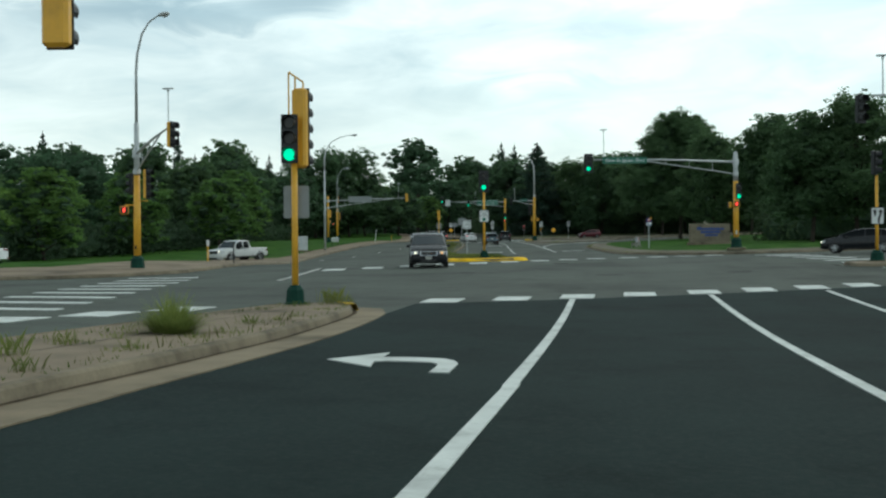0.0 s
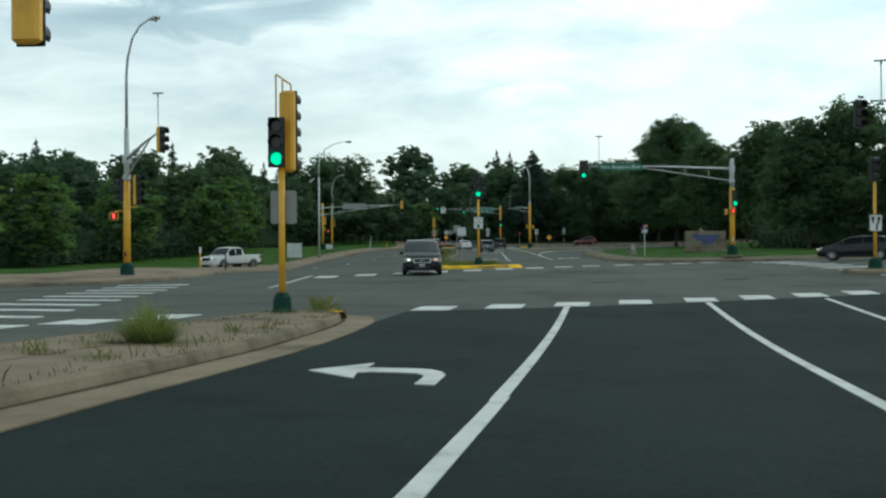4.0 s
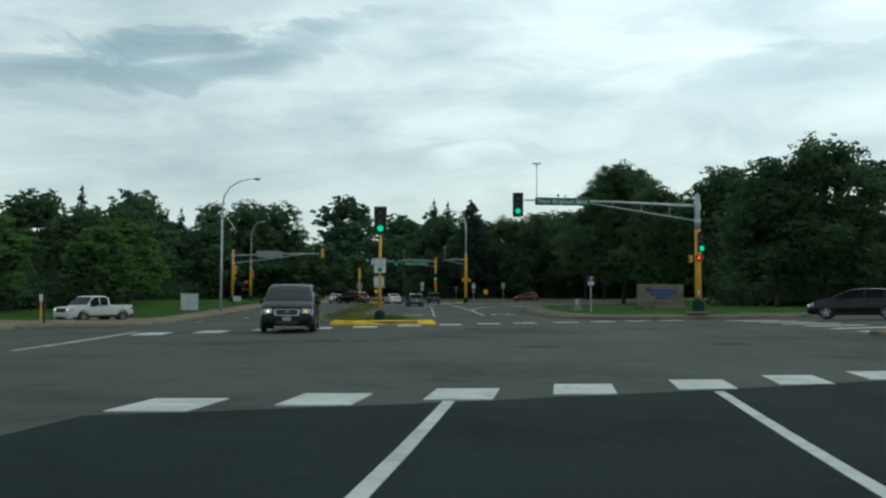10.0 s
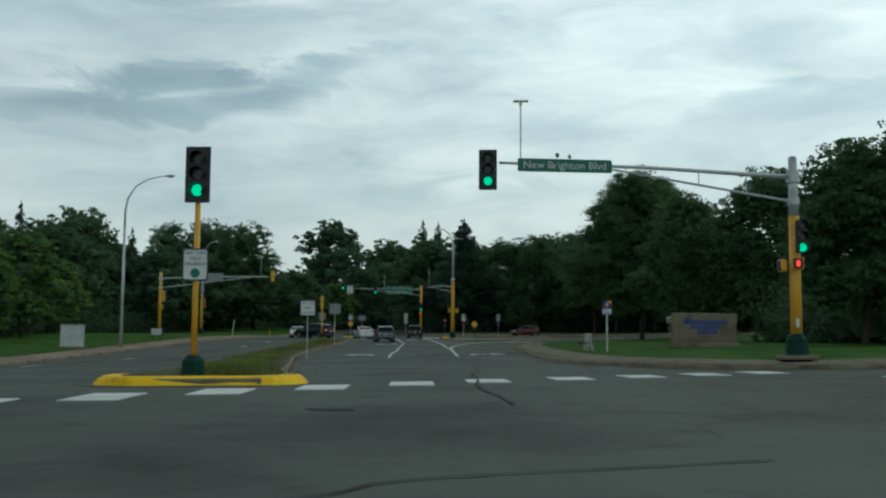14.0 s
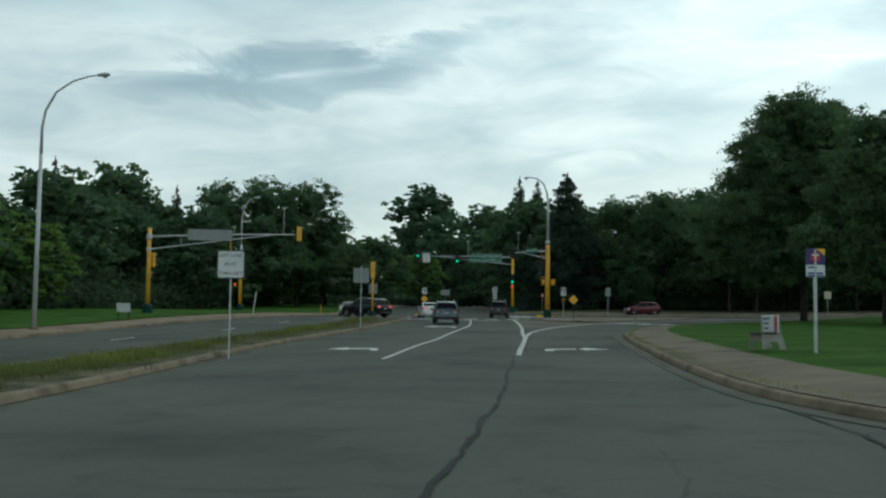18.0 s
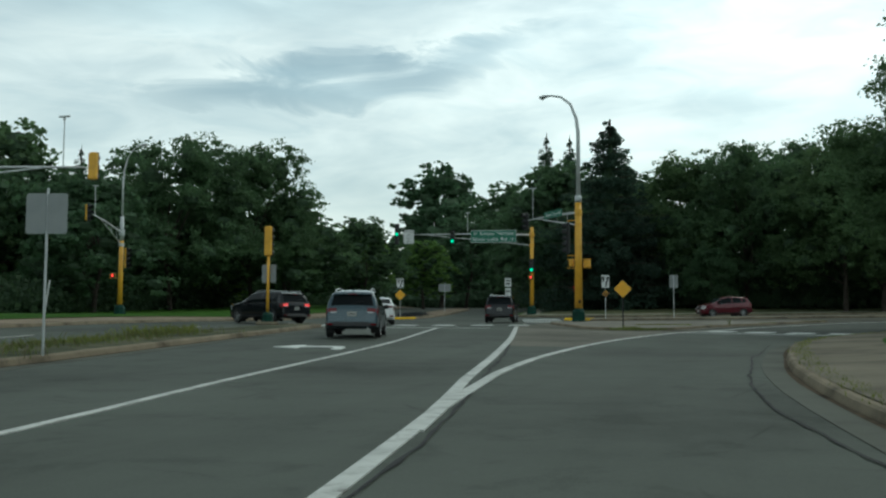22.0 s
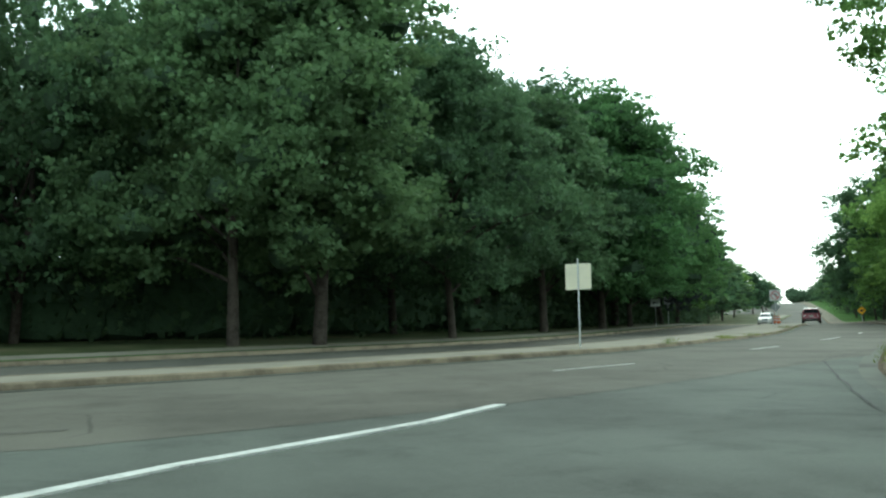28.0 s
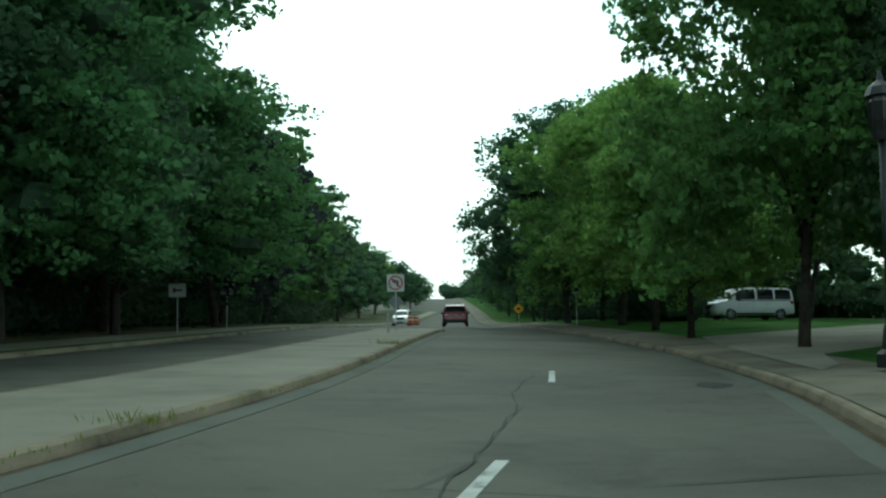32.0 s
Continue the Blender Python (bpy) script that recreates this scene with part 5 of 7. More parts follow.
    part("wedge_symbol", Build().slab([(-0.22 * s, 0.3 * s), (-0.05 * s, 0.3 * s), (-0.10 * s, -0.02 * s), (-0.15 * s, -0.02 * s)], 0.007, 0.009), SIGNBLACK, ob)


T = lambda x=0, y=0, z=0, turn=0: pose(x, y, z, 0, 0, turn)


def pedestal_signal():
    """The yellow pedestal on the divider island, with a three-lamp head and a taller one turned away."""
    p = thing("signal_pedestal", upright(-7.5, 23.4, 8, 0.14), "yellow signal pedestal with two heads on a weedy divider", "traffic signal")
    foot(p, 0.4, 0.46)
    pole(p, 0.4, 3.35, 0.075, POLEYELLOW, taper=0.95)
    head(p, T(-0.08, -0.12, 3.85, 0), 3, 2, GREENGLOW, board=False)
    head(p, T(0.15, 0.12, 4.12, 160), 5, None, None)
    part("bracket", Build().tube([(-0.08, 0, 3.3), (0.2, 0.12, 3.2), (0.2, 0.12, 3.3)], 0.03, 6), POLEYELLOW, p)
    for x, y in ((-0.12, 0.0), (0.02, 0.05), (0.2, 0.12)):
        part("top_pipe", Build().tube([(x, y, 4.3), (x, y, 5.42 - 0.7 * (x + 0.12))], 0.022, 6), POLEYELLOW, p)
    part("top_pipe", Build().tube([(-0.12, 0, 5.42), (0.2, 0.12, 5.2)], 0.02, 6), POLEYELLOW, p)
    panel("back_sign", p, T(0.02, 0.13, 2.4, 180), 0.6, 0.76, SIGNWHITE)


def corner_mast():
    """The tall mast on the west corner, with a street lamp, a short arm and side heads."""
    p = thing("signal_mast", upright(-24.2, 49.6, 0, 0.2), "yellow and steel signal mast with a curved street lamp", "traffic signal", "signal masts")
    foot(p, 0.64, 0.68)
    pole(p, 0.55, 4.75, 0.19, POLEYELLOW, "lower_pole")
    pole(p, 4.75, 7.4, 0.15, STEEL, "upper_pole")
    lamp_arm(p, 7.3, 12.6, (1.9, -0.9))
    truss(p, 5.85, (4.75, -6.4, 6.4), 0.9, 0.7)
    head(p, T(4.95, -6.8, 5.95, 80), 3)
    watcher(p, (4.3, -5.7, 6.35), 1.75)
    head(p, T(0.62, -0.1, 4.3, 80), 4)
    head(p, T(-0.4, 0.3, 4.35, -95), 3, back=HOUSING)
    part("bracket", Build().tube([(0, 0, 3.45), (0.62, -0.1, 3.45)], 0.03, 6), POLEYELLOW, p)
    walk_head(p, T(-0.62, -0.15, 3.0, 20))
    part("bracket", Build().tube([(0, 0, 3.25), (-0.62, -0.1, 3.25)], 0.03, 6), POLEYELLOW, p)
    part("call_button", Build().box((0.0, -0.2, 1.1), (0.1, 0.06, 0.18), 0.02), HOUSING, p)


def boulevard_mast():
    """The mast with the long arm and the street name over the far lanes."""
    p = thing("signal_mast", upright(8.0, 76.6, 0, 0.42), "signal mast whose long arm carries a green street name sign", "traffic signal", "signal masts")
    foot(p, 0.7, 0.75)
    pole(p, 0.6, 4.75, 0.20, POLEYELLOW, "lower_pole")
    pole(p, 4.75, 6.75, 0.17, STEEL, "upper_pole")
    part("cap", Build().tube([(0, 0, 6.74), (0, 0, 6.82)], [0.16, 0.1], 10), STEEL, p)
    tip = (-9.9, -2.75, 6.25)
    truss(p, 6.1, tip, 0.85, 0.66)
    head(p, T(-10.25, -2.95, 5.98, 4), 3, 2, GREENGLOW, back=HOUSING, board=True)
    s = panel("street_sign", p, T(-7.75, -2.42, 6.18, 12), 3.15, 0.44, SIGNGREEN)
    lettering("New Brighton Blvd", 0.34, SIGNWHITE, s, T(0, 0.0, 0.006), 2.75)
    watcher(p, (-9.2, -2.55, 6.3), 2.0)
    part("detector", Build().box((-8.0, -2.3, 6.55), (0.12, 0.2, 0.14), 0.03), HOUSING, p)
    part("detector", Build().box((-7.6, -2.2, 6.52), (0.12, 0.2, 0.12), 0.03), STEEL, p)
    head(p, T(0.15, -0.45, 4.0, 4), 3, 2, GREENGLOW, back=HOUSING)
    walk_head(p, T(0.0, -0.38, 3.1, 4))
    walk_head(p, T(-0.42, 0.0, 3.05, -80), False)
    part("call_button", Build().box((0.0, -0.2, 1.1), (0.12, 0.06, 0.3), 0.02), SIGNWHITE, p)


def median_signal():
    p = thing("signal_pedestal", upright(-8.3, 63.5, 6, 0.16), "yellow pedestal signal with a yield on green sign", "traffic signal")
    foot(p, 0.5, 0.5)
    pole(p, 0.4, 4.1, 0.07, POLEYELLOW, taper=0.95)
    head(p, T(0, -0.05, 4.72, 0), 3, 2, GREENGLOW, back=HOUSING, board=True)
    s = panel("turn_sign", p, T(0, -0.1, 2.6, 0), 0.61, 0.76, SIGNWHITE, border=SIGNBLACK)
    lettering("LEFT TURN", 0.1, SIGNBLACK, s, T(0, 0.27, 0.008))
    lettering("YIELD", 0.1, SIGNBLACK, s, T(0, 0.14, 0.008))
    lettering("ON GREEN", 0.1, SIGNBLACK, s, T(0, 0.01, 0.008))
    part("green_disc", Build().tube([(0, -0.2, 0.006), (0, -0.2, 0.009)], 0.11, 18), SIGNGREEN, s)


def street_lamp(x, y, top, reach, label):
    p = thing("street_lamp", upright(x, y, 0, 0.2), label, "street lamp", "street lamps")
    part("footing", Build().tube([(0, 0, -0.1), (0, 0, 0.1)], 0.25, 12), KERB, p)
    pole(p, 0.05, top - 4, 0.13, STEEL, "lower_pole", 0.75)
    lamp_arm(p, top - 4.1, top, reach, r=0.095)


def cantilever():
    p = thing("signal_mast", upright(-40.3, 140.8, 0, 0.3), "yellow signal mast with its long arm seen from behind", "traffic signal", "signal masts")
    foot(p, 0.75, 0.8)
    pole(p, 0.6, 6.5, 0.17, POLEYELLOW)
    truss(p, 5.85, (10.0, 4.2, 6.3), 0.95, 0.85)
    part("back_sign", Build().box((4.15, 1.66, 6.08), (3.3, 0.03, 0.84), 0.01, Matrix.Rotation(radians(22.8), 3, "Z")), SIGNBACK, p, "bare metal back of a street name sign")
    head(p, T(10.3, 4.35, 6.35, 195), 3)
    watcher(p, (9.2, 3.9, 6.3), 2.0)
    head(p, T(0.2, 0.35, 4.1, 170), 3)
    walk_head(p, T(0.35, -0.25, 2.95, 90), False)


def lamp_mast_west():
    p = thing("signal_mast", upright(-49.0, 177.0, 0, 0.3), "far signal mast with a curved street lamp on top", "traffic signal", "signal masts")
    foot(p, 0.8, 0.85)
    pole(p, 0.6, 5.6, 0.19, POLEYELLOW, "lower_pole")
    pole(p, 5.6, 7.4, 0.16, STEEL, "upper_pole")
    lamp_arm(p, 7.3, 12.6, (2.0, -0.6))
    truss(p, 6.2, (2.4, -7.5, 6.8), 0.9, 0.7)
    head(p, T(2.5, -7.9, 6.8, 80), 3)
    head(p, T(0.6, -0.1, 4.3, 80), 4)
    watcher(p, (2.1, -6.6, 6.75), 2.0)
    walk_head(p, T(-0.6, -0.1, 3.0, 20))


def pedestal_far():
    p = thing("signal_pedestal", upright(-27.3, 156.0, 0, 0.16), "yellow pedestal signal seen from behind on the median tip", "traffic signal")
    foot(p, 0.5, 0.5)
    pole(p, 0.4, 3.4, 0.075, POLEYELLOW, taper=0.95)
    head(p, T(0, 0, 4.0, 180), 4)
    panel("back_sign", p, T(0, 0.1, 2.4, 180), 0.76, 0.9, SIGNWHITE)


def island_mast():
    """The big lamp and signal mast on the corner island."""
    p = thing("signal_mast", upright(-14.0, 170.4, 0, 0.1), "thick yellow signal mast with a tall steel street lamp", "traffic signal", "signal masts")
    foot(p, 0.76, 0.82)
    pole(p, 0.8, 7.1, 0.235, POLEYELLOW, "lower_pole", 0.8)
    pole(p, 7.1, 7.5, 0.21, STEEL, "collar", 1.0)
    lamp_arm(p, 7.4, 13.9, (-2.3, 1.5), r=0.14)
    truss(p, 6.5, (-4.3, 6.7, 6.8), 0.75, 0.8, clamp=POLEYELLOW)
    s = panel("street_sign", p, T(-1.98, 2.8, 6.75, -55), 2.6, 0.46, SIGNGREEN)
    lettering("Silver Lake Rd", 0.3, SIGNWHITE, s, T(0, 0, 0.006), 2.1)
    head(p, T(-4.5, 7.0, 6.75, -55), 3, back=HOUSING)
    watcher(p, (-3.85, 6.0, 6.8), 2.0)
    head(p, T(-0.7, 0.25, 5.0, -75), 5, back=HOUSING)
    part("bracket", Build().tube([(0, 0, 6.05), (-0.7, 0.25, 6.05)], 0.03, 6), POLEYELLOW, p)
    part("bracket", Build().tube([(0, 0, 3.95), (-0.7, 0.25, 3.95)], 0.03, 6), POLEYELLOW, p)
    walk_head(p, T(0.5, 0.05, 3.45, 160), False)
    walk_head(p, T(-0.42, 0.1, 3.5, -100), False)
    for z in (3.2, 3.72):
        part("bracket", Build().tube([(-0.7, 0.1, z), (0.75, 0.05, z)], 0.025, 6), POLEYELLOW, p)
    part("call_button", Build().box((0.1, -0.23, 1.2), (0.12, 0.06, 0.2), 0.02), HOUSING, p)
    bolts(p, 0.5, 0.03)


def terrace_mast():
    """The mast with the two-line green direction sign."""
    p = thing("signal_mast", upright(-21.7, 196.6, 0, 0.15), "yellow signal mast with a two-line green direction sign", "traffic signal", "signal masts")
    foot(p, 0.75, 0.8)
    pole(p, 0.6, 7.5, 0.17, POLEYELLOW)
    truss(p, 6.85, (-11.0, -0.6, 7.0), 0.9, 0.85, clamp=POLEYELLOW)
    s = panel("street_sign", p, T(-3.3, -0.35, 6.75, 3), 4.0, 1.06, SIGNGREEN, border=SIGNWHITE)
    lettering("\u2190 Kenzie Terrace", 0.42, SIGNWHITE, s, T(0, 0.25, 0.009), 3.5)
    lettering("Silver Lake Rd \u2192", 0.42, SIGNWHITE, s, T(0, -0.25, 0.009), 3.6)
    head(p, T(-6.9, -0.5, 6.75, 4), 3, 2, GREENGLOW, back=HOUSING)
    head(p, T(-11.9, -0.7, 7.05, 4), 5, 2, GREENGLOW, back=HOUSING)
    y = panel("yield_sign", p, T(-10.8, -0.75, 6.8, 3), 1.0, 1.25, SIGNWHITE, border=SIGNBLACK)
    for k, (word, size) in enumerate((("LEFT TURN", 0.17), ("ON", 0.17), ("MUST", 0.17), ("YIELD", 0.22))):
        lettering(word, size, SIGNBLACK, y, T(0, 0.42 - 0.28 * k, 0.009))
    watcher(p, (-5.6, -0.3, 6.9), 1.9)
    head(p, T(0.05, -0.4, 4.2, 4), 3, 2, GREENGLOW, back=HOUSING)
    walk_head(p, T(0.0, -0.35, 3.2, 4))


def side_mast():
    p = thing("signal_mast", upright(22.5, 41.0, 0, 0.2), "signal mast reaching over the near lanes from the side", "traffic signal", "signal masts")
    foot(p, 0.85, 0.85)
    pole(p, 0.7, 7.0, 0.2, POLEYELLOW)
    truss(p, 6.3, (-12.9, 1.7, 6.75), 0.85, 0.66)
    head(p, T(-13.3, 1.75, 6.25, 25), 3, back=HOUSING)
    watcher(p, (-12.5, 1.7, 6.75), 1.5)


def side_pedestal():
    p = thing("signal_pedestal", upright(11.4, 50.0, 6, 0.16), "yellow pedestal signal with a curved-arrow sign", "traffic signal")
    foot(p, 0.55, 0.5)
    pole(p, 0.4, 3.9, 0.07, POLEYELLOW, taper=0.95)
    head(p, T(-0.05, 0, 4.45, 60), 3, back=HOUSING)
    s = panel("arrow_sign", p, T(0, -0.1, 2.05, 4), 0.61, 0.78, SIGNWHITE, border=SIGNBLACK)
    keep_right(s, 0.95)


def near_mast():
    """The mast beside the divider whose arm holds a head, seen from behind, over the oncoming lanes."""
    p = thing("signal_mast", upright(-17.5, 9.0, 0, 0.0), "signal mast holding a yellow-backed head over the lanes", "traffic signal", "signal masts")
    foot(p, 0.8, 0.85)
    pole(p, 0.7, 6.6, 0.2, POLEYELLOW)
    truss(p, 5.3, (9.6, 4.0, 5.05), 0.85, 0.66)
    head(p, T(10.02, 4.05, 4.42, 186), 3)


near_mast()
pedestal_signal()
corner_mast()
boulevard_mast()
median_signal()
cantilever()
lamp_mast_west()
pedestal_far()
island_mast()
terrace_mast()
side_mast()
side_pedestal()
street_lamp(-34.1, 117.8, 13.3, (3.6, -0.2), "tall steel street lamp with a curved arm")


def post_sign(name, x, y, turn, label, h=0.15, posts=1, tall=2.6, r=0.03, mat=STEEL, group=""):
    p = thing(name, upright(x, y, turn, h), label, "road sign", group)
    part("post", Build().tube([(0, 0.03, -0.1), (0, 0.03, tall)], r, 6), mat, p)
    return p


p = post_sign("lane_sign", -14.65, 99.3, 10, "white lane control sign with black words on a steel post", tall=3.25)
s = panel("sign_plate", p, T(0, 0, 2.8), 0.87, 0.88, SIGNWHITE, border=SIGNBLACK)
for k, word in enumerate(("LEFT LANE", "MUST", "TURN LEFT")):
    lettering(word, 0.15, SIGNBLACK, s, T(0, 0.28 - 0.28 * k, 0.008))
p = post_sign("bus_stop_sign", 2.5, 99.2, 14, "white and violet bus stop sign on a grey post", 0.4, tall=2.74, r=0.05)
s = panel("sign_plate", p, T(0, 0, 2.38), 0.52, 0.78, SIGNWHITE)
part("colour_band", Build().box((0, 0.17, 0.006), (0.52, 0.44, 0.003)), SIGNVIOLET, s, "dark violet upper band")
part("yellow_corner", Build().slab([(0.02, 0.39), (0.26, 0.39), (0.26, 0.19)], 0.008, 0.01), SIGNYELLOW, s, "yellow upper corner")
part("emblem_disc", Build().tube([(0, 0.16, 0.010), (0, 0.16, 0.013)], 0.13, 16), SIGNRED, s)
part("emblem_mark", Build().slab([(-0.1, 0.06), (0.1, 0.06), (0.1, 0.02), (0.025, 0.02), (0.025, -0.09), (-0.025, -0.09), (-0.025, 0.02), (-0.1, 0.02)], 0.014, 0.017, Matrix.Translation((0, 0.18, 0))), SIGNWHITE, s)
bars(s, [(-0.08, -0.12, 0.26, 0.04), (0, -0.28, 0.42, 0.05), (0, -0.35, 0.46, 0.05)], SIGNBLUE)
p = post_sign("paired_sign_backs", -19.5, 128.0, 12, "two bare metal sign backs side by side on one post", tall=3.6)
for x in (-0.235, 0.235):
    panel("back_sign", p, T(x, 0.0, 3.05, 180), 0.45, 0.88, SIGNWHITE)
p = post_sign("warning_diamond", -10.0, 156.3, 6, "plain amber diamond warning sign on a dark post", 0.12, tall=2.2, mat=HOUSING)
s = panel("sign_plate", p, T(0, 0, 1.75) @ pose(0, 0, 0, 0, 45, 0), 0.58, 0.58, SIGNYELLOW)
p = post_sign("arrow_sign", -13.9, 183.2, 2, "white curved-arrow sign over an amber-studded marker", tall=3.0)
keep_right(panel("sign_plate", p, T(0, 0, 2.6), 0.61, 0.95, SIGNWHITE, border=SIGNBLACK), 1.1)
s = panel("marker_plate", p, T(0, 0, 1.72) @ pose(0, 0, 0, 0, 45, 0), 0.44, 0.44, HOUSING)
for i in range(3):
    for j in range(3):
        part("reflector", Build().tube([(-0.13 + 0.13 * i, -0.13 + 0.13 * j, 0.006), (-0.13 + 0.13 * i, -0.13 + 0.13 * j, 0.016)], 0.045, 8), SIGNYELLOW, s)
p = post_sign("sign_back", -9.3, 185.8, 0, "bare grey sign back on a post on the median", tall=3.0)
panel("back_sign", p, T(0, 0.06, 2.6, 180), 0.6, 0.95, SIGNWHITE)
p = post_sign("sign_back", 15.5, 200.9, -32, "cream coloured sign back on a leaning post", tall=2.9)
panel("back_sign", p, T(0, 0.06, 2.3, 180), 0.86, 0.86, SIGNWHITE, back=material("cream_sign_back", (0.70, 0.66, 0.50), 0.5, vary=0.05, bump=0.0))
p = post_sign("lane_use_sign", -24.6, 200.5, 5, "narrow white sign plates on one post", 0.3, tall=3.2)
bars(panel("sign_plate", p, T(0, 0, 2.7), 0.6, 0.75, SIGNWHITE), [(0, 0.15, 0.36, 0.12), (0, -0.12, 0.3, 0.16)], SIGNBLACK)
bars(panel("sign_plate", p, T(0, 0, 1.9), 0.5, 0.6, SIGNWHITE), [(0, 0, 0.3, 0.14)], SIGNBLACK)
p = post_sign("arrow_sign", -30.6, 187.6, 8, "white curved-arrow sign over an amber diamond", tall=3.0)
keep_right(panel("sign_plate", p, T(0, 0, 2.7), 0.61, 0.78, SIGNWHITE, border=SIGNBLACK), 0.95)
panel("marker_plate", p, T(0, 0, 1.75) @ pose(0, 0, 0, 0, 45, 0), 0.62, 0.62, SIGNYELLOW)
p = post_sign("paired_sign_backs", -34.2, 214, 8, "two bare metal sign backs side by side on one post", tall=3.0)
for x in (-0.33, 0.33):
    panel("back_sign", p, T(x, 0, 2.5, 180), 0.6, 0.8, SIGNWHITE)
p = post_sign("prohibition_sign", 51.3, 249.9, -34, "white prohibition sign with a red ring over a grey diamond", tall=3.0)
s = panel("sign_plate", p, T(0, 0, 2.5), 0.92, 0.92, SIGNWHITE)
ring = Build()
ring.loft([[(r * math.cos(a), r * math.sin(a), z) for a in np.arange(24) * math.pi / 12] for r, z in ((0.38, 0.007), (0.38, 0.010), (0.31, 0.010), (0.31, 0.007))], caps=False)
part("red_ring", ring, SIGNRED, s)
part("red_bar", Build().box((0, 0, 0.012), (0.68, 0.06, 0.003), 0, Matrix.Rotation(radians(-45), 3, "Z")), SIGNRED, s)
part("arrow_symbol", Build().slab([(0.07, -0.2), (0.15, -0.2), (0.15, 0.06), (0.08, 0.13), (-0.06, 0.13), (-0.06, 0.2), (-0.2, 0.09), (-0.06, -0.02), (-0.06, 0.05), (0.04, 0.05), (0.07, 0.02)], 0.007, 0.009), SIGNBLACK, s)
panel("back_sign", p, T(0, 0.02, 1.5, 0) @ pose(0, 0, 0, 0, 45, 0), 0.6, 0.6, SIGNBACK)
p = post_sign("delineator_post", 49.2, 246.8, 0, "slim grey delineator post on the median", tall=0.95, r=0.05)
p = post_sign("lane_sign", 38.8, 246.8, -30, "small white sign at the woodland edge", 0.3, tall=2.4)
bars(panel("sign_plate", p, T(0, 0, 1.8), 0.76, 0.6, SIGNWHITE), [(0, 0.0, 0.4, 0.08), (-0.14, 0.0, 0.1, 0.22)], SIGNBLACK)
p = post_sign("sign_back", 44.6, 257.0, -30, "dull green sign back at the woodland edge", 0.3, tall=2.6)
panel("back_sign", p, T(0, 0.06, 2.1, 180), 0.7, 0.7, SIGNWHITE)
p = post_sign("speed_sign", 64.8, 251.9, -34, "white rectangular sign beside the lawn", 0.45, tall=2.6)
bars(panel("sign_plate", p, T(0, 0, 2.1), 0.61, 0.76, SIGNWHITE, border=SIGNBLACK), [(0, 0.2, 0.4, 0.08), (0, -0.08, 0.3, 0.24)], SIGNBLACK)
p = post_sign("warning_diamond", 86.9, 289.6, -34, "amber diamond warning sign beside the road", 0.3, tall=2.2)
s = panel("sign_plate", p, T(0, 0, 1.4) @ pose(0, 0, 0, 0, 45, 0), 0.78, 0.78, SIGNYELLOW)
part("arrow_symbol", Build().slab([(-0.16, -0.16), (0.06, -0.16), (0.16, -0.06), (0.16, 0.16), (-0.06, 0.16), (-0.16, 0.06)], 0.007, 0.009), SIGNBLACK, s)
p = post_sign("marker_post", -30.5, 74.0, 0, "yellow marker post with a white cap", 0.3, tall=1.3, r=0.06, mat=POLEYELLOW)
part("white_cap", Build().tube([(0, 0.03, 1.2), (0, 0.03, 1.62)], 0.11, 8), SIGNWHITE, p)

p = post_sign("marker_post", -23.2, 60.3, 0, "dark slim marker post behind the kerb", 0.2, tall=1.25, r=0.045, mat=HOUSING)
p = post_sign("marker_post", -35.9, 150.3, 0, "white marker post leaning over the verge", 0.2, tall=0.1, r=0.05, mat=SIGNWHITE)
part("stake", Build().box((0.12, 0.03, 0.95), (0.09, 0.03, 1.9), 0.01, Matrix.Rotation(radians(8), 3, "Y")), SIGNWHITE, p)
p = post_sign("marker_post", -38.9, 175.2, 0, "short yellow marker post by the kerb", 0.2, tall=0.95, r=0.05, mat=POLEYELLOW)

# ---- vehicles ----
def paint(name, colour, metal=0.35, rough=0.28, coat=0.6, spec=0.4):
    return material(name, colour, rough, metal=metal, vary=0.02, scale=1.0, fine=60, bump=0.0, coat=coat, spec=spec)


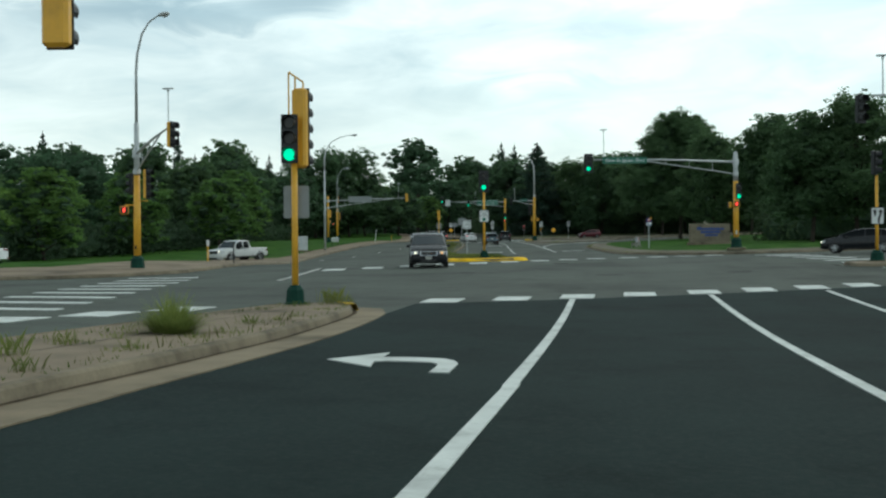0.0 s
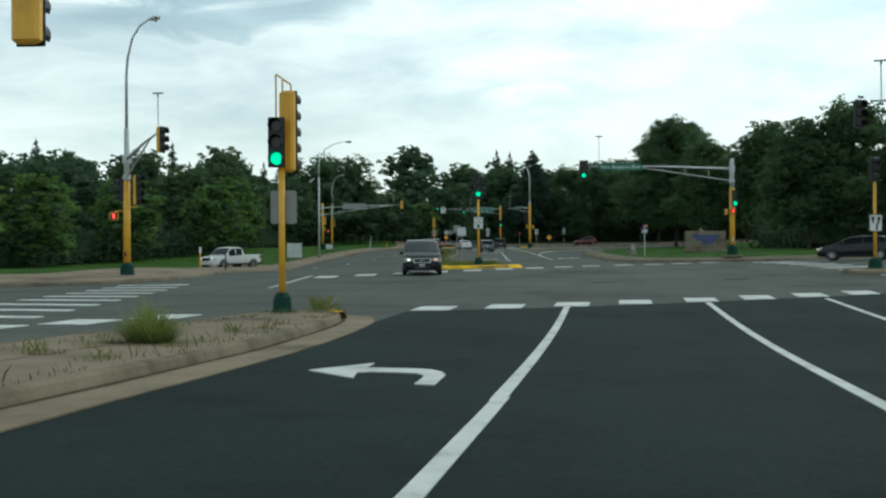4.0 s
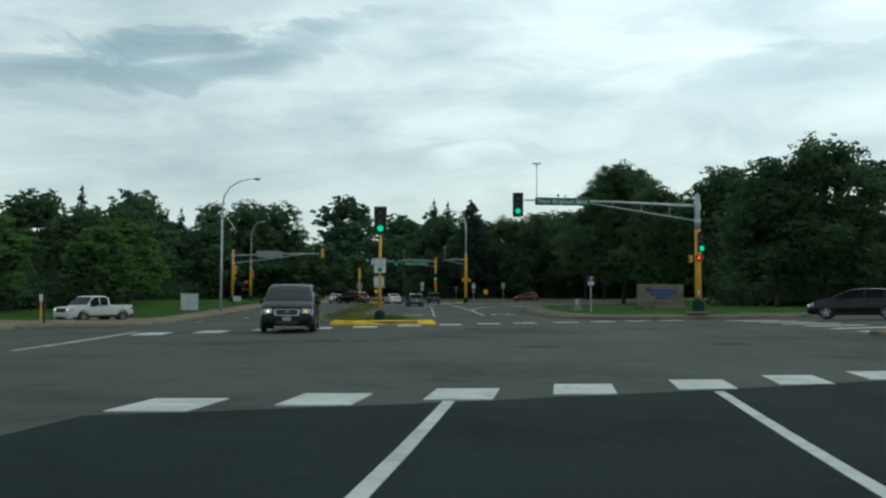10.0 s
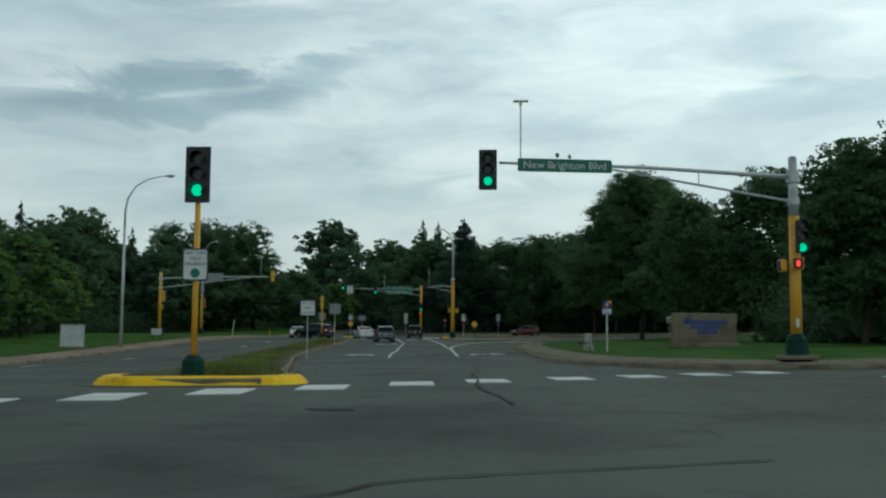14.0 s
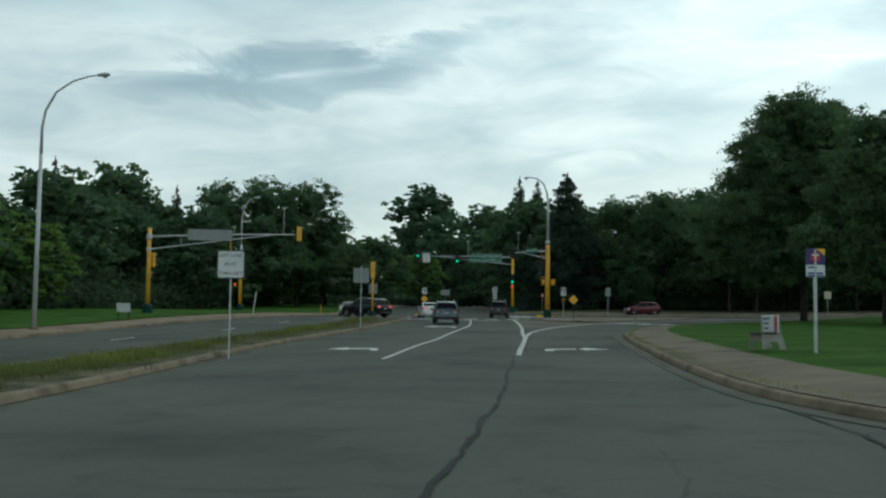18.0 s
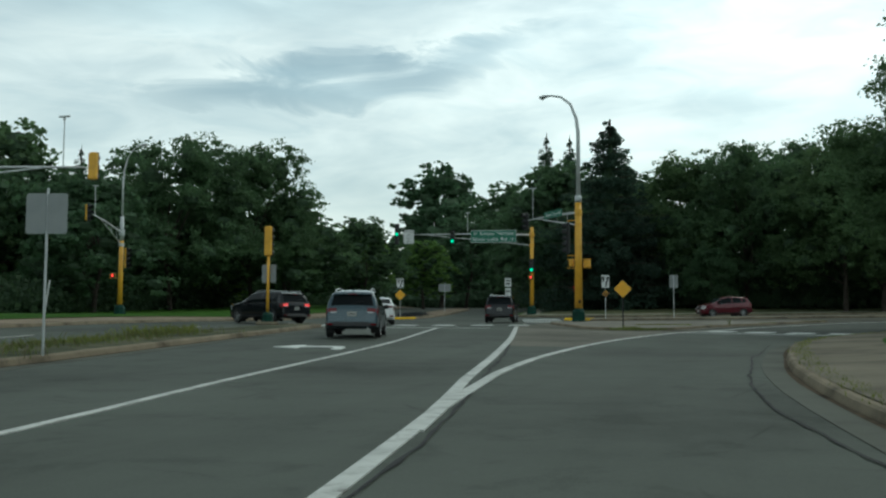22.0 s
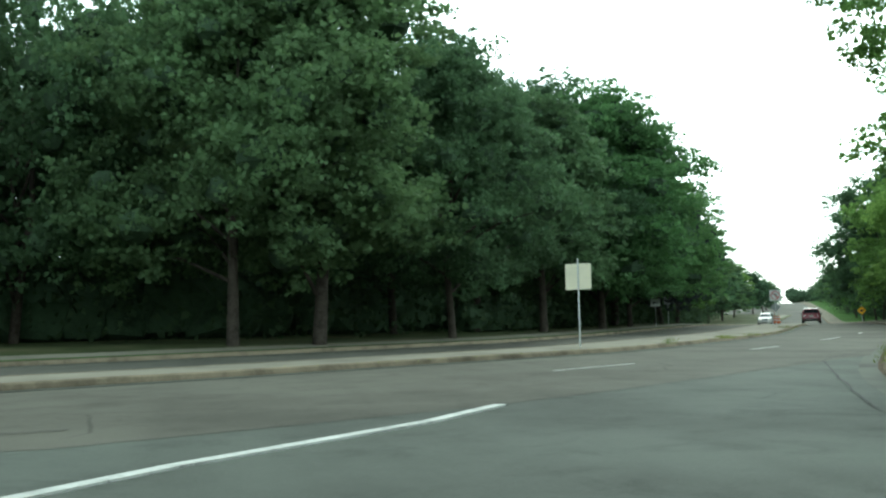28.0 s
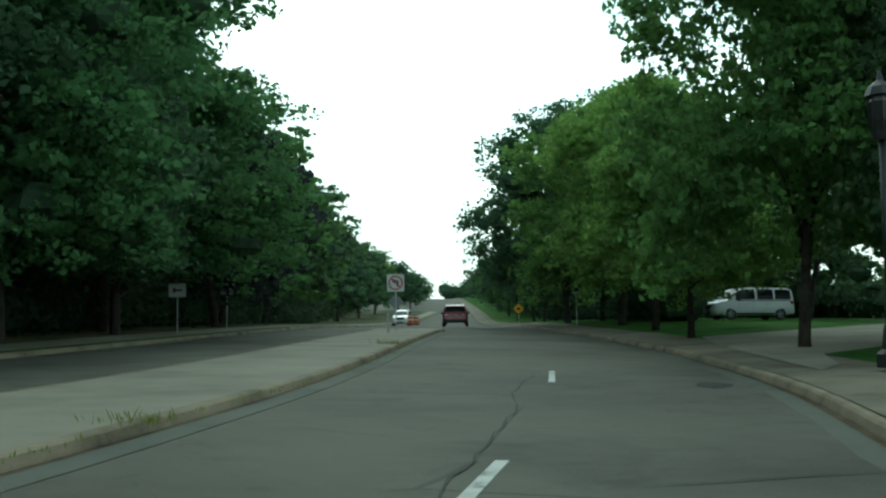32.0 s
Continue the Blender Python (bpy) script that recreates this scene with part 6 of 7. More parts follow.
class Shell:
    """The outer skin of a car that faces +y: a side view line, a belt line and a plan width swept into one surface."""

    def __init__(self, length, width, top, belt, plan, floor, tumble):
        self.L, self.W, self.top, self.belt, self.plan, self.floor, self.tumble = length, width / 2, np.array(top).T, np.array(belt).T, np.array(plan).T, np.array(floor).T, tumble

    def at(self, u):
        w = self.W * float(np.interp(u, *self.plan))
        z1 = float(np.interp(u, *self.top))
        z0 = float(np.interp(u, *self.floor))
        b = min(float(np.interp(u, *self.belt)), z1 - 0.05)
        b = max(b, z0 + 0.08)
        rise = max(0.04, z1 - b - 0.03)
        wr = w * 0.955 - self.tumble * rise
        return (u - 0.5) * self.L, w, z0, b, z1, rise, wr

    def low(self, u, v, s):
        """The flank below the belt; v 0 at the sill, 1 at the belt."""
        y, w, z0, b, z1, rise, wr = self.at(u)
        k = float(np.interp(v, (0, 0.05, 0.16, 0.38, 0.6, 0.72, 0.85, 1), (0.88, 0.955, 0.98, 0.995, 1.0, 0.99, 0.982, 0.955)))
        return Vector((s * w * k, y, z0 + (b - z0) * v))

    def side(self, u, v, s):
        """The side of the greenhouse; v 0 at the belt, 1 at the roof edge."""
        y, w, z0, b, z1, rise, wr = self.at(u)
        x = w * 0.955 + (wr - w * 0.955) * v + 0.04 * math.sin(math.pi * v) * min(1, rise * 2)
        return Vector((s * x, y, b + rise * v))

    def over(self, u, q):
        """The bonnet, screens, roof and tail; q runs -1 to 1 across."""
        y, w, z0, b, z1, rise, wr = self.at(u)
        return Vector((wr * q, y, z1 - 0.03 * abs(q) ** 3))

    def ring(self, u):
        half = [self.low(u, v, 1) for v in (0, 0.05, 0.16, 0.38, 0.6, 0.72, 0.85, 1)] + [self.side(u, v, 1) for v in (0.33, 0.66, 0.93)] + [self.over(u, q) for q in (0.96, 0.82, 0.5, 0.15)]
        return half + [Vector((-p.x, p.y, p.z)) for p in half[::-1]]

    def patch(self, f, us, vs, lift=0.008, down=0.02):
        """A panel laid on the skin, lifted a little, with its own edge."""
        g = [[f(u, v) for v in vs] for u in us]
        n, m = len(us), len(vs)
        b = Build()
        hub = Vector((0, (us[0] + us[-1] - 1) * 0.5 * self.L * 0.9, 0.8))
        outer, inner = [], []
        for i in range(n):
            for j in range(m):
                a = g[min(i + 1, n - 1)][j] - g[max(i - 1, 0)][j]
                c = g[i][min(j + 1, m - 1)] - g[i][max(j - 1, 0)]
                k = a.cross(c).normalized()
                if k.dot(g[i][j] - hub) < 0:
                    k = -k
                outer.append(g[i][j] + k * lift)
                inner.append(g[i][j] - k * down)
        b.v = [tuple(p) for p in outer + inner]
        flip = (outer[m] - outer[0]).cross(outer[1] - outer[0]).dot(outer[0] - inner[0]) < 0
        for i in range(n - 1):
            for j in range(m - 1):
                q = (i * m + j, (i + 1) * m + j, (i + 1) * m + j + 1, i * m + j + 1)
                b.f.append(q[::-1] if flip else q)
        edge = [(0, j) for j in range(m)] + [(i, m - 1) for i in range(1, n)] + [(n - 1, j) for j in range(m - 2, -1, -1)] + [(i, 0) for i in range(n - 2, 0, -1)]
        ids = [i * m + j for i, j in edge]
        for a, c in zip(ids, ids[1:] + ids[:1]):
            b.f.append((a, c, c + n * m, a + n * m))
        return b

    def where(self, z, rear=True):
        """The y at which the tail or the nose reaches height z."""
        us = np.linspace(0, 0.08, 81) if rear else np.linspace(1, 0.9, 101)
        for u in us:
            if float(np.interp(u, *self.top)) >= z:
                return (u - 0.5) * self.L
        return (us[-1] - 0.5) * self.L


def wheel(parent, x, y, r, w, rim=ALLOY):
    s = 1 if x > 0 else -1
    turn = np.arange(24) * math.pi / 12
    tyre = Build().loft([[(x + s * dx, y + q * math.cos(a), r + q * math.sin(a)) for a in turn] for dx, q in ((-w, r * 0.9), (-w * 0.9, r), (-w * 0.1, r), (-0.004, r * 0.95), (0, r * 0.85), (-0.012, r * 0.70))])
    ob = part("wheel", tyre, RUBBER, parent, "black tyre", smooth=False)
    b = Build()
    cx = x - s * 0.02
    b.loft([[(cx + s * dx, y + q * math.cos(a), r + q * math.sin(a)) for a in turn] for dx, q in ((0.012, r * 0.71), (0.016, r * 0.66), (-0.02, r * 0.62), (-0.03, r * 0.02))], caps=False)
    part("rim", b, TRIM, ob)
    spokes = Build()
    spokes.loft([[(cx + s * dx, y + q * math.cos(a), r + q * math.sin(a)) for a in turn] for dx, q in ((0.012, r * 0.71), (0.02, r * 0.67), (0.0, r * 0.62))], caps=False)
    for k in range(5):
        a = 2 * math.pi * k / 5 + 0.3
        d, e = Vector((0, math.cos(a), math.sin(a))), Vector((0, -math.sin(a), math.cos(a)))
        c = Vector((cx + s * 0.012, y, r))
        spokes.face(c + d * 0.03 - e * 0.05, c + d * r * 0.65 - e * 0.03, c + d * r * 0.65 + e * 0.03, c + d * 0.03 + e * 0.05)
    spokes.tube([(cx, y, r), (cx + s * 0.025, y, r)], [0.075, 0.05], 12)
    part("spokes", spokes, rim, ob, "bright alloy wheel spokes")


def car(name, at, label, colour, length, width, spec, group="vehicles at the junction", lights=True, lit_tail=False, flash=None, rim=ALLOY, tall=1.0):
    """A vehicle that faces +y, built on a swept shell with panels laid on it."""
    top, belt, plan, floor, tumble, (rw0, rw1, ws0, ws1), panes, style = spec
    top, belt = [(u, z * tall) for u, z in top], [(u, z * tall) for u, z in belt]
    sh = Shell(length, width, top, belt, plan, floor, tumble)
    L, W = length, width / 2
    p = thing(name, at, label, "car", group)
    us = sorted(set([round(float(u), 4) for u in np.linspace(0, 1, 41)] + [round(float(u), 4) for u in sh.top[0]] + [0.003, 0.008, 0.012, 0.016, 0.985, 0.993]))
    body = Build().loft([sh.ring(u) for u in us])
    part("body", body, colour, p, smooth=True)
    clad = TRIM if style in ("suv", "truck") else colour
    lin = lambda a, c, n: [a + (c - a) * k / (n - 1) for k in range(n)]
    part("rear_bumper", sh.patch(lambda u, q: Vector((q * W * 0.93, (u - 0.5) * L - 0.035 + 0.11 * q ** 4, 0.40 + (0.13 if style == "suv" else 0.24) * (u / 0.01))), lin(0, 0.01, 4), lin(-0.99, 0.99, 11), 0.03), clad, p)
    part("front_bumper", sh.patch(lambda u, q: Vector((q * W * 0.90, 0.5 * L + 0.012 - 0.24 * abs(q) ** 2.5, 0.28 + 0.3 * u)), lin(0, 1, 5), lin(-0.99, 0.99, 11), 0.012), colour, p, smooth=True)
    part("air_intake", sh.patch(lambda u, q: Vector((q * W * 0.5, 0.5 * L + 0.012 - 0.24 * abs(q * 0.55) ** 2.5, 0.30 + 0.14 * u)), lin(0, 1, 3), lin(-0.9, 0.9, 7), 0.02), TRIM, p)
    for s in (-1, 1):
        part("sill", sh.patch(lambda u, v, s=s: sh.low(u, v, s), lin(0.26, 0.73, 9), lin(0.0, 0.17, 3), 0.012), TRIM, p)
    # glazing
    part("windscreen", sh.patch(sh.over, lin(ws0, ws1, 6), lin(-0.92, 0.92, 9), 0.006), SCREEN, p, smooth=False)
    part("rear_window", sh.patch(sh.over, lin(rw0, rw1, 6), lin(-0.88, 0.88, 9), 0.006), WINDOW, p)
    for s in (-1, 1):
        for a, c in panes:
            part("side_window", sh.patch(lambda u, v, s=s: sh.side(u, v, s), lin(a, c, 7), lin(0.12, 0.90, 4), 0.006), WINDOW, p)
        a, c = panes[0][0], panes[-1][1]
        part("belt_strip", sh.patch(lambda u, v, s=s: sh.side(u, v, s), lin(a, c, 9), lin(0.02, 0.085, 2), 0.012), CHROME if style == "sedan" else TRIM, p)
    # wheels and arches
    r = 0.345 if style in ("suv", "van") else (0.39 if style == "truck" else 0.315)
    for u in (0.19, 0.805):
        for s in (-1, 1):
            y = (u - 0.5) * L
            x = sh.low(u, 0.3, s).x
            # the body is uncut: a flush black disc paints the shaded hollow
            shade_disc = Build()
            ang = np.linspace(-0.55, math.pi + 0.55, 22)
            shade_disc.loft([[(x + s * dx, y + q * math.cos(a), r + 0.01 + q * math.sin(a)) for a in ang] for dx, q in ((-0.3, r * 1.12), (0.006, r * 1.12), (0.006, 0.02))], close=False)
            part("arch_shade_disc", shade_disc, TRIM, p)
            lip = Build().loft([[(x + s * dx, y + q * math.cos(a), r + 0.01 + q * math.sin(a)) for a in np.linspace(-0.25, math.pi + 0.25, 20)] for dx, q in ((0.0, r * 1.10), (0.016, r * 1.11), (0.016, r * (1.26 if clad is TRIM else 1.15)), (-0.03, r * (1.30 if clad is TRIM else 1.2)))], close=False)
            part("wheel_arch", lip, clad, p)
            wheel(p, x + s * 0.02, y, r, 0.21, rim)
    # mirrors, handles, seams
    for s in (-1, 1):
        um = panes[-1][1] - 0.045
        q = sh.low(um, 1.0, s)
        part("mirror", Build().box((q.x + s * 0.10, q.y, q.z + 0.07), (0.2, 0.13, 0.15), 0.05), TRIM if style != "sedan" else colour, p)
        for u in (0.375, 0.555):
            h = sh.low(u, 0.82, s)
            part("door_handle", Build().box((h.x, h.y, h.z), (0.04, 0.2, 0.035), 0.014), colour, p)
        for u in (0.345, 0.525, 0.70):
            part("door_seam", sh.patch(lambda k, v, s=s: sh.low(k, v, s), (u, u + 0.0022), lin(0.18, 0.99, 7), 0.001), TRIM, p)
    # number plates, grille, lamps
    zp = 0.80 if style != "truck" else 0.62
    yp = sh.where(zp) - 0.012
    plate = part("number_plate", Build().box((0, yp, zp), (0.31, 0.014, 0.15), 0.005), OLDPAINT, p, "pale number plate")
    for k in range(6):
        part("plate_bar", Build().box((-0.09 + 0.036 * k, yp - 0.008, zp), (0.02, 0.004, 0.06)), SIGNBLACK, plate)
    part("front_plate", Build().box((0, 0.5 * L + 0.03, 0.50), (0.31, 0.014, 0.15), 0.005), OLDPAINT, p)
    gw, g0 = (0.46, 0.981) if style == "van" else (0.6, 0.975)
    if style == "van":
        part("grille_frame", sh.patch(sh.over, lin(0.977, 0.9995, 4), lin(-gw - 0.08, gw + 0.08, 7), 0.012), CHROME, p, "bright chrome grille surround")
    part("grille", sh.patch(sh.over, lin(g0, 0.997, 4), lin(-gw, gw, 7), 0.018 if style == "van" else 0.01), TRIM, p)
    gb = sh.over(0.988, 0)
    part("grille_bar", Build().box((0, gb.y + 0.02, gb.z), (width * (0.10 if style == "van" else 0.42), 0.02, 0.05 if style == "van" else 0.035), 0.01), CHROME, p)
    for s in (-1, 1):
        lo, hi = (0.62, 0.98) if s > 0 else (-0.98, -0.62)
        hl = part("headlight", sh.patch(sh.over, lin(0.972 if style == "van" else 0.95, 0.991, 4), lin(lo, hi, 4), 0.012), CLEARLENS, p)
        part("headlight_side", sh.patch(lambda u, v, s=s: sh.low(u, v, s), lin(0.93, 0.988, 4), lin(0.72, 1.0, 3), 0.01), CLEARLENS, hl)
        if lights:
            c = sh.over(0.984, s * 0.78)
            part("lamp_bulb", Build().tube([(c.x, c.y, c.z), (c.x, c.y + 0.05, c.z)], [0.045, 0.04], 10), AMBERGLOW if flash == s else HEADGLOW, hl)
        part("fog_lamp", Build().tube([(s * W * 0.62, 0.5 * L - 0.08, 0.38), (s * W * 0.62, 0.5 * L - 0.02, 0.38)], [0.05, 0.05], 10), CLEARLENS, p)
        t0, t1, qa = {"suv": (0.0145, 0.0225, 0.64), "van": (0.008, 0.026, 0.76), "truck": (0.004, 0.018, 0.80)}.get(style, (0.0125, 0.0185, 0.60))
        lens = TAILGLOW if lit_tail in (True, s) else REDLENS
        tl = part("tail_light", sh.patch(sh.over, lin(t0, t1, 4), lin(qa, 0.995, 4) if s > 0 else lin(-0.995, -qa, 4), 0.018), lens, p)
        part("tail_light_side", sh.patch(lambda u, v, s=s: sh.low(u, v, s), lin(t1 * 0.7, 0.055, 5), lin(0.74, 0.98, 3), 0.014), REDLENS, tl)
        part("reverse_lens", sh.patch(sh.over, lin(t0 - 0.0025, t0, 2), lin(qa, 0.9, 3) if s > 0 else lin(-0.9, -qa, 3), 0.016), CLEARLENS, tl, "clear reversing lamp strip")
        if flash == s and not lights:
            part("indicator", sh.patch(sh.over, lin(t0 + 0.002, t1, 3), lin(0.8, 0.99, 3) if s > 0 else lin(-0.99, -0.8, 3), 0.028), AMBERGLOW, tl, "amber indicator, lit")
        part("reflector", Build().box((s * W * 0.80, -0.5 * L - 0.045, 0.46), (0.20, 0.03, 0.06), 0.015), REDLENS, p)
    if style in ("suv", "van", "hatch"):
        e = sh.over(rw1, 0)
        part("spoiler", sh.patch(lambda u, q: Vector((q * sh.at(rw1)[6], e.y - 0.09 + 1.2 * u + 0.05 * q * q, e.z + 0.025 + 0.12 * u - 0.03 * abs(q) ** 3)), lin(0, 0.25, 4), lin(-0.97, 0.97, 9), 0.012), colour, p)
        part("brake_light", Build().box((0, e.y - 0.085, e.z + 0.02), (0.3, 0.03, 0.025), 0.006), TAILGLOW if lit_tail is True else REDLENS, p)
        a, c = sh.over(rw0 + 0.004, 0.03), sh.over(rw0 + 0.012, 0.5)
        part("wiper", Build().tube([a + Vector((0, -0.03, 0.02)), c + Vector((0, -0.03, 0.02))], [0.014, 0.008], 5), TRIM, p)
    zb = sh.over(0.015, 0).z
    part("badge", Build().tube([(0, sh.where(zb - 0.05) - 0.0, zb - 0.05), (0, sh.where(zb - 0.05) - 0.02, zb - 0.05)], [0.055, 0.045], 14), CHROME, p, "small oval chrome badge")
    if style == "suv":
        for s in (-1, 1):
            pts = [sh.over(u, s * 0.90) + Vector((0, 0, h)) for u, h in ((rw1 + 0.03, 0.0), (rw1 + 0.06, 0.06), (0.35, 0.065), (ws0 - 0.07, 0.06), (ws0 - 0.03, 0.0))]
            part("roof_rail", Build().tube(pts, 0.022, 6), STEEL, p)
        e = sh.over(rw1 + 0.06, 0)
        part("antenna_fin", Build().loft([[(-0.03, e.y, e.z - 0.01), (0.03, e.y, e.z - 0.01), (0.02, e.y + 0.22, e.z - 0.01), (-0.02, e.y + 0.22, e.z - 0.01)], [(-0.006, e.y + 0.02, e.z + 0.08), (0.006, e.y + 0.02, e.z + 0.08), (0.006, e.y + 0.06, e.z + 0.07), (-0.006, e.y + 0.06, e.z + 0.07)]]), colour, p)
        part("exhaust", Build().tube([(W * 0.6, -0.5 * L + 0.2, 0.30), (W * 0.6, -0.5 * L - 0.05, 0.30)], 0.045, 10), CHROME, p)
        for s in (-1, 1):
            part("model_script", Build().box((s * W * 0.62, sh.where(0.9) - 0.006, 0.90), (0.2, 0.008, 0.02)), CHROME, p)
    return p


PLAN = [(0, 0.88), (0.004, 0.905), (0.015, 0.94), (0.06, 0.985), (0.2, 1.0), (0.78, 1.0), (0.88, 0.98), (0.94, 0.93), (0.975, 0.86), (0.99, 0.79), (1.0, 0.70)]
FLOOR = [(0, 0.36), (0.03, 0.30), (0.1, 0.24), (0.3, 0.22), (0.7, 0.22), (0.93, 0.23), (1.0, 0.30)]
HIGH = [(0, 0.42), (0.03, 0.36), (0.1, 0.30), (0.3, 0.28), (0.7, 0.28), (0.93, 0.28), (1.0, 0.34)]
SUV = ([(0, 0.62), (0.006, 0.76), (0.012, 0.90), (0.02, 1.04), (0.03, 1.12), (0.075, 1.56), (0.09, 1.62), (0.13, 1.66), (0.25, 1.695), (0.4, 1.71), (0.52, 1.695), (0.57, 1.66), (0.61, 1.59), (0.755, 1.13), (0.78, 1.09), (0.86, 1.05), (0.93, 1.0), (0.965, 0.94), (0.985, 0.84), (1.0, 0.62)],
       [(0, 1.08), (0.3, 1.06), (0.7, 1.0), (0.8, 0.99), (1, 0.9)], PLAN, HIGH, 0.40, (0.034, 0.072, 0.60, 0.748), ((0.115, 0.19), (0.205, 0.385), (0.405, 0.675)), "suv")
HATCH = ([(0, 0.58), (0.006, 0.74), (0.012, 0.88), (0.02, 1.0), (0.032, 1.07), (0.09, 1.37), (0.11, 1.42), (0.16, 1.46), (0.28, 1.505), (0.42, 1.515), (0.50, 1.495), (0.55, 1.455), (0.59, 1.40), (0.785, 1.04), (0.81, 1.005), (0.88, 0.95), (0.94, 0.88), (0.972, 0.80), (0.988, 0.70), (1.0, 0.55)],
         [(0, 1.04), (0.3, 1.0), (0.7, 0.92), (0.8, 0.92), (1, 0.8)], PLAN, FLOOR, 0.34, (0.036, 0.088, 0.58, 0.775), ((0.135, 0.20), (0.22, 0.40), (0.42, 0.70)), "hatch")
SEDAN = ([(0, 0.60), (0.006, 0.76), (0.012, 0.90), (0.018, 1.0), (0.03, 1.04), (0.13, 1.07), (0.155, 1.10), (0.285, 1.36), (0.33, 1.40), (0.42, 1.43), (0.50, 1.42), (0.55, 1.385), (0.58, 1.34), (0.735, 1.03), (0.76, 0.99), (0.86, 0.93), (0.94, 0.85), (0.972, 0.76), (0.988, 0.67), (1.0, 0.52)],
         [(0, 1.0), (0.3, 0.97), (0.7, 0.91), (0.8, 0.9), (1, 0.8)], PLAN, FLOOR, 0.36, (0.16, 0.28, 0.575, 0.728), ((0.225, 0.41), (0.43, 0.665)), "sedan")
BLUNT = [(0, 0.88), (0.004, 0.905), (0.015, 0.94), (0.06, 0.985), (0.2, 1.0), (0.80, 1.0), (0.92, 0.985), (0.965, 0.955), (0.985, 0.92), (1.0, 0.86)]
VAN = ([(0, 0.66), (0.006, 0.84), (0.012, 1.0), (0.02, 1.14), (0.055, 1.56), (0.07, 1.63), (0.11, 1.69), (0.3, 1.745), (0.5, 1.74), (0.58, 1.70), (0.63, 1.62), (0.80, 1.15), (0.825, 1.11), (0.90, 1.03), (0.955, 0.93), (0.98, 0.82), (1.0, 0.60)],
       [(0, 1.1), (0.3, 1.06), (0.7, 1.0), (0.85, 0.99), (1, 0.9)], BLUNT, FLOOR, 0.26, (0.024, 0.053, 0.62, 0.792), ((0.085, 0.27), (0.29, 0.48), (0.50, 0.715)), "van")
BIGVAN = ([(0, 0.7), (0.004, 1.0), (0.01, 1.25), (0.025, 1.9), (0.04, 1.98), (0.1, 2.03), (0.5, 2.06), (0.66, 2.0), (0.70, 1.92), (0.83, 1.27), (0.85, 1.22), (0.93, 1.13), (0.975, 1.0), (1.0, 0.66)],
          [(0, 1.2), (0.7, 1.18), (0.85, 1.1), (1, 0.95)], PLAN, HIGH, 0.16, (0.012, 0.024, 0.705, 0.822), ((0.05, 0.25), (0.27, 0.47), (0.50, 0.74)), "van")
TRUCK = ([(0, 0.66), (0.004, 0.9), (0.01, 1.06), (0.02, 1.10), (0.36, 1.10), (0.375, 1.14), (0.40, 1.74), (0.42, 1.82), (0.48, 1.87), (0.58, 1.87), (0.62, 1.84), (0.645, 1.78), (0.745, 1.22), (0.765, 1.18), (0.9, 1.14), (0.96, 1.08), (0.985, 0.95), (1.0, 0.7)],
         [(0, 1.08), (0.4, 1.14), (0.72, 1.1), (1, 1.0)], PLAN, [(0, 0.52), (0.1, 0.42), (0.9, 0.38), (1.0, 0.44)], 0.22, (0.378, 0.398, 0.645, 0.742), ((0.42, 0.54), (0.555, 0.70)), "truck")
BLACK = paint("black_car_paint", (0.0055, 0.0068, 0.0095), 0.0, 0.22, 0.25, 0.25)


def heading(x, y, turn, h=0.02):
    """A pose on the road, pitched with its slope; turn 0 faces +y."""
    d = Vector((-math.sin(radians(turn)), math.cos(radians(turn))))
    a, b = spot(x + d.x * 2, y + d.y * 2), spot(x - d.x * 2, y - d.y * 2)
    return Matrix.Translation(spot(x, y, h)) @ pose(0, 0, 0, 0, 0, turn) @ pose(0, 0, 0, math.degrees(math.atan2(a.z - b.z, 4)), 0, 0)


car("suv", heading(-19.1, 172.6, 8), "black compact suv with roof rails and red tail lamps", BLACK, 4.62, 1.815, SUV)
car("crossover", heading(-17.9, 143.2, 15), "grey-blue crossover with black wheel arches in the turn lane", paint("blue_grey_paint", (0.038, 0.068, 0.085), 0.2), 4.45, 1.80, SUV, tall=0.94)
car("sedan", heading(-23.7, 162.0, 20), "white saloon car waiting in the turn lane with lit brake lamps", paint("white_paint", (0.62, 0.63, 0.63), 0.0), 4.7, 1.80, SEDAN, lit_tail=-1)
car("minivan", heading(-9.98, 53.75, 191), "dark grey minivan coming across the junction", paint("dark_grey_paint", (0.012, 0.013, 0.015), 0.0, 0.3, 0.0, 0.2), 5.1, 1.95, VAN, flash=-1)
car("hatchback", heading(14.6, 68.5, 72), "black hatchback waiting in the side street", BLACK, 4.5, 1.76, HATCH)
car("hatchback", heading(-5.9, 192.8, 114), "dark red hatchback passing along the woodland road", paint("dark_red_paint", (0.105, 0.006, 0.016), 0.2), 4.05, 1.735, HATCH, lights=False, tall=1.05)
car("suv", heading(68.5, 272.0, -32), "dark red suv driving away up the road", paint("wine_red_paint", (0.12, 0.010, 0.018)), 5.0, 2.0, SUV)
car("van", heading(76.5, 249.2, 72, 0.6), "long white passenger van parked beside the lawn", paint("dull_white_paint", (0.55, 0.56, 0.56), 0.0), 5.6, 2.0, BIGVAN, lights=False)
car("sedan", heading(-37.6, 55.4, 78, 0.3), "white saloon car parked behind the boulevard", paint("parked_white_paint", (0.58, 0.59, 0.59), 0.0), 4.6, 1.8, SEDAN, lights=False)
car("sedan", heading(-33.2, 168.0, 190), "silver saloon coming the other way with its lamps on", paint("silver_paint", (0.30, 0.31, 0.31), 0.6), 4.6, 1.8, SEDAN)
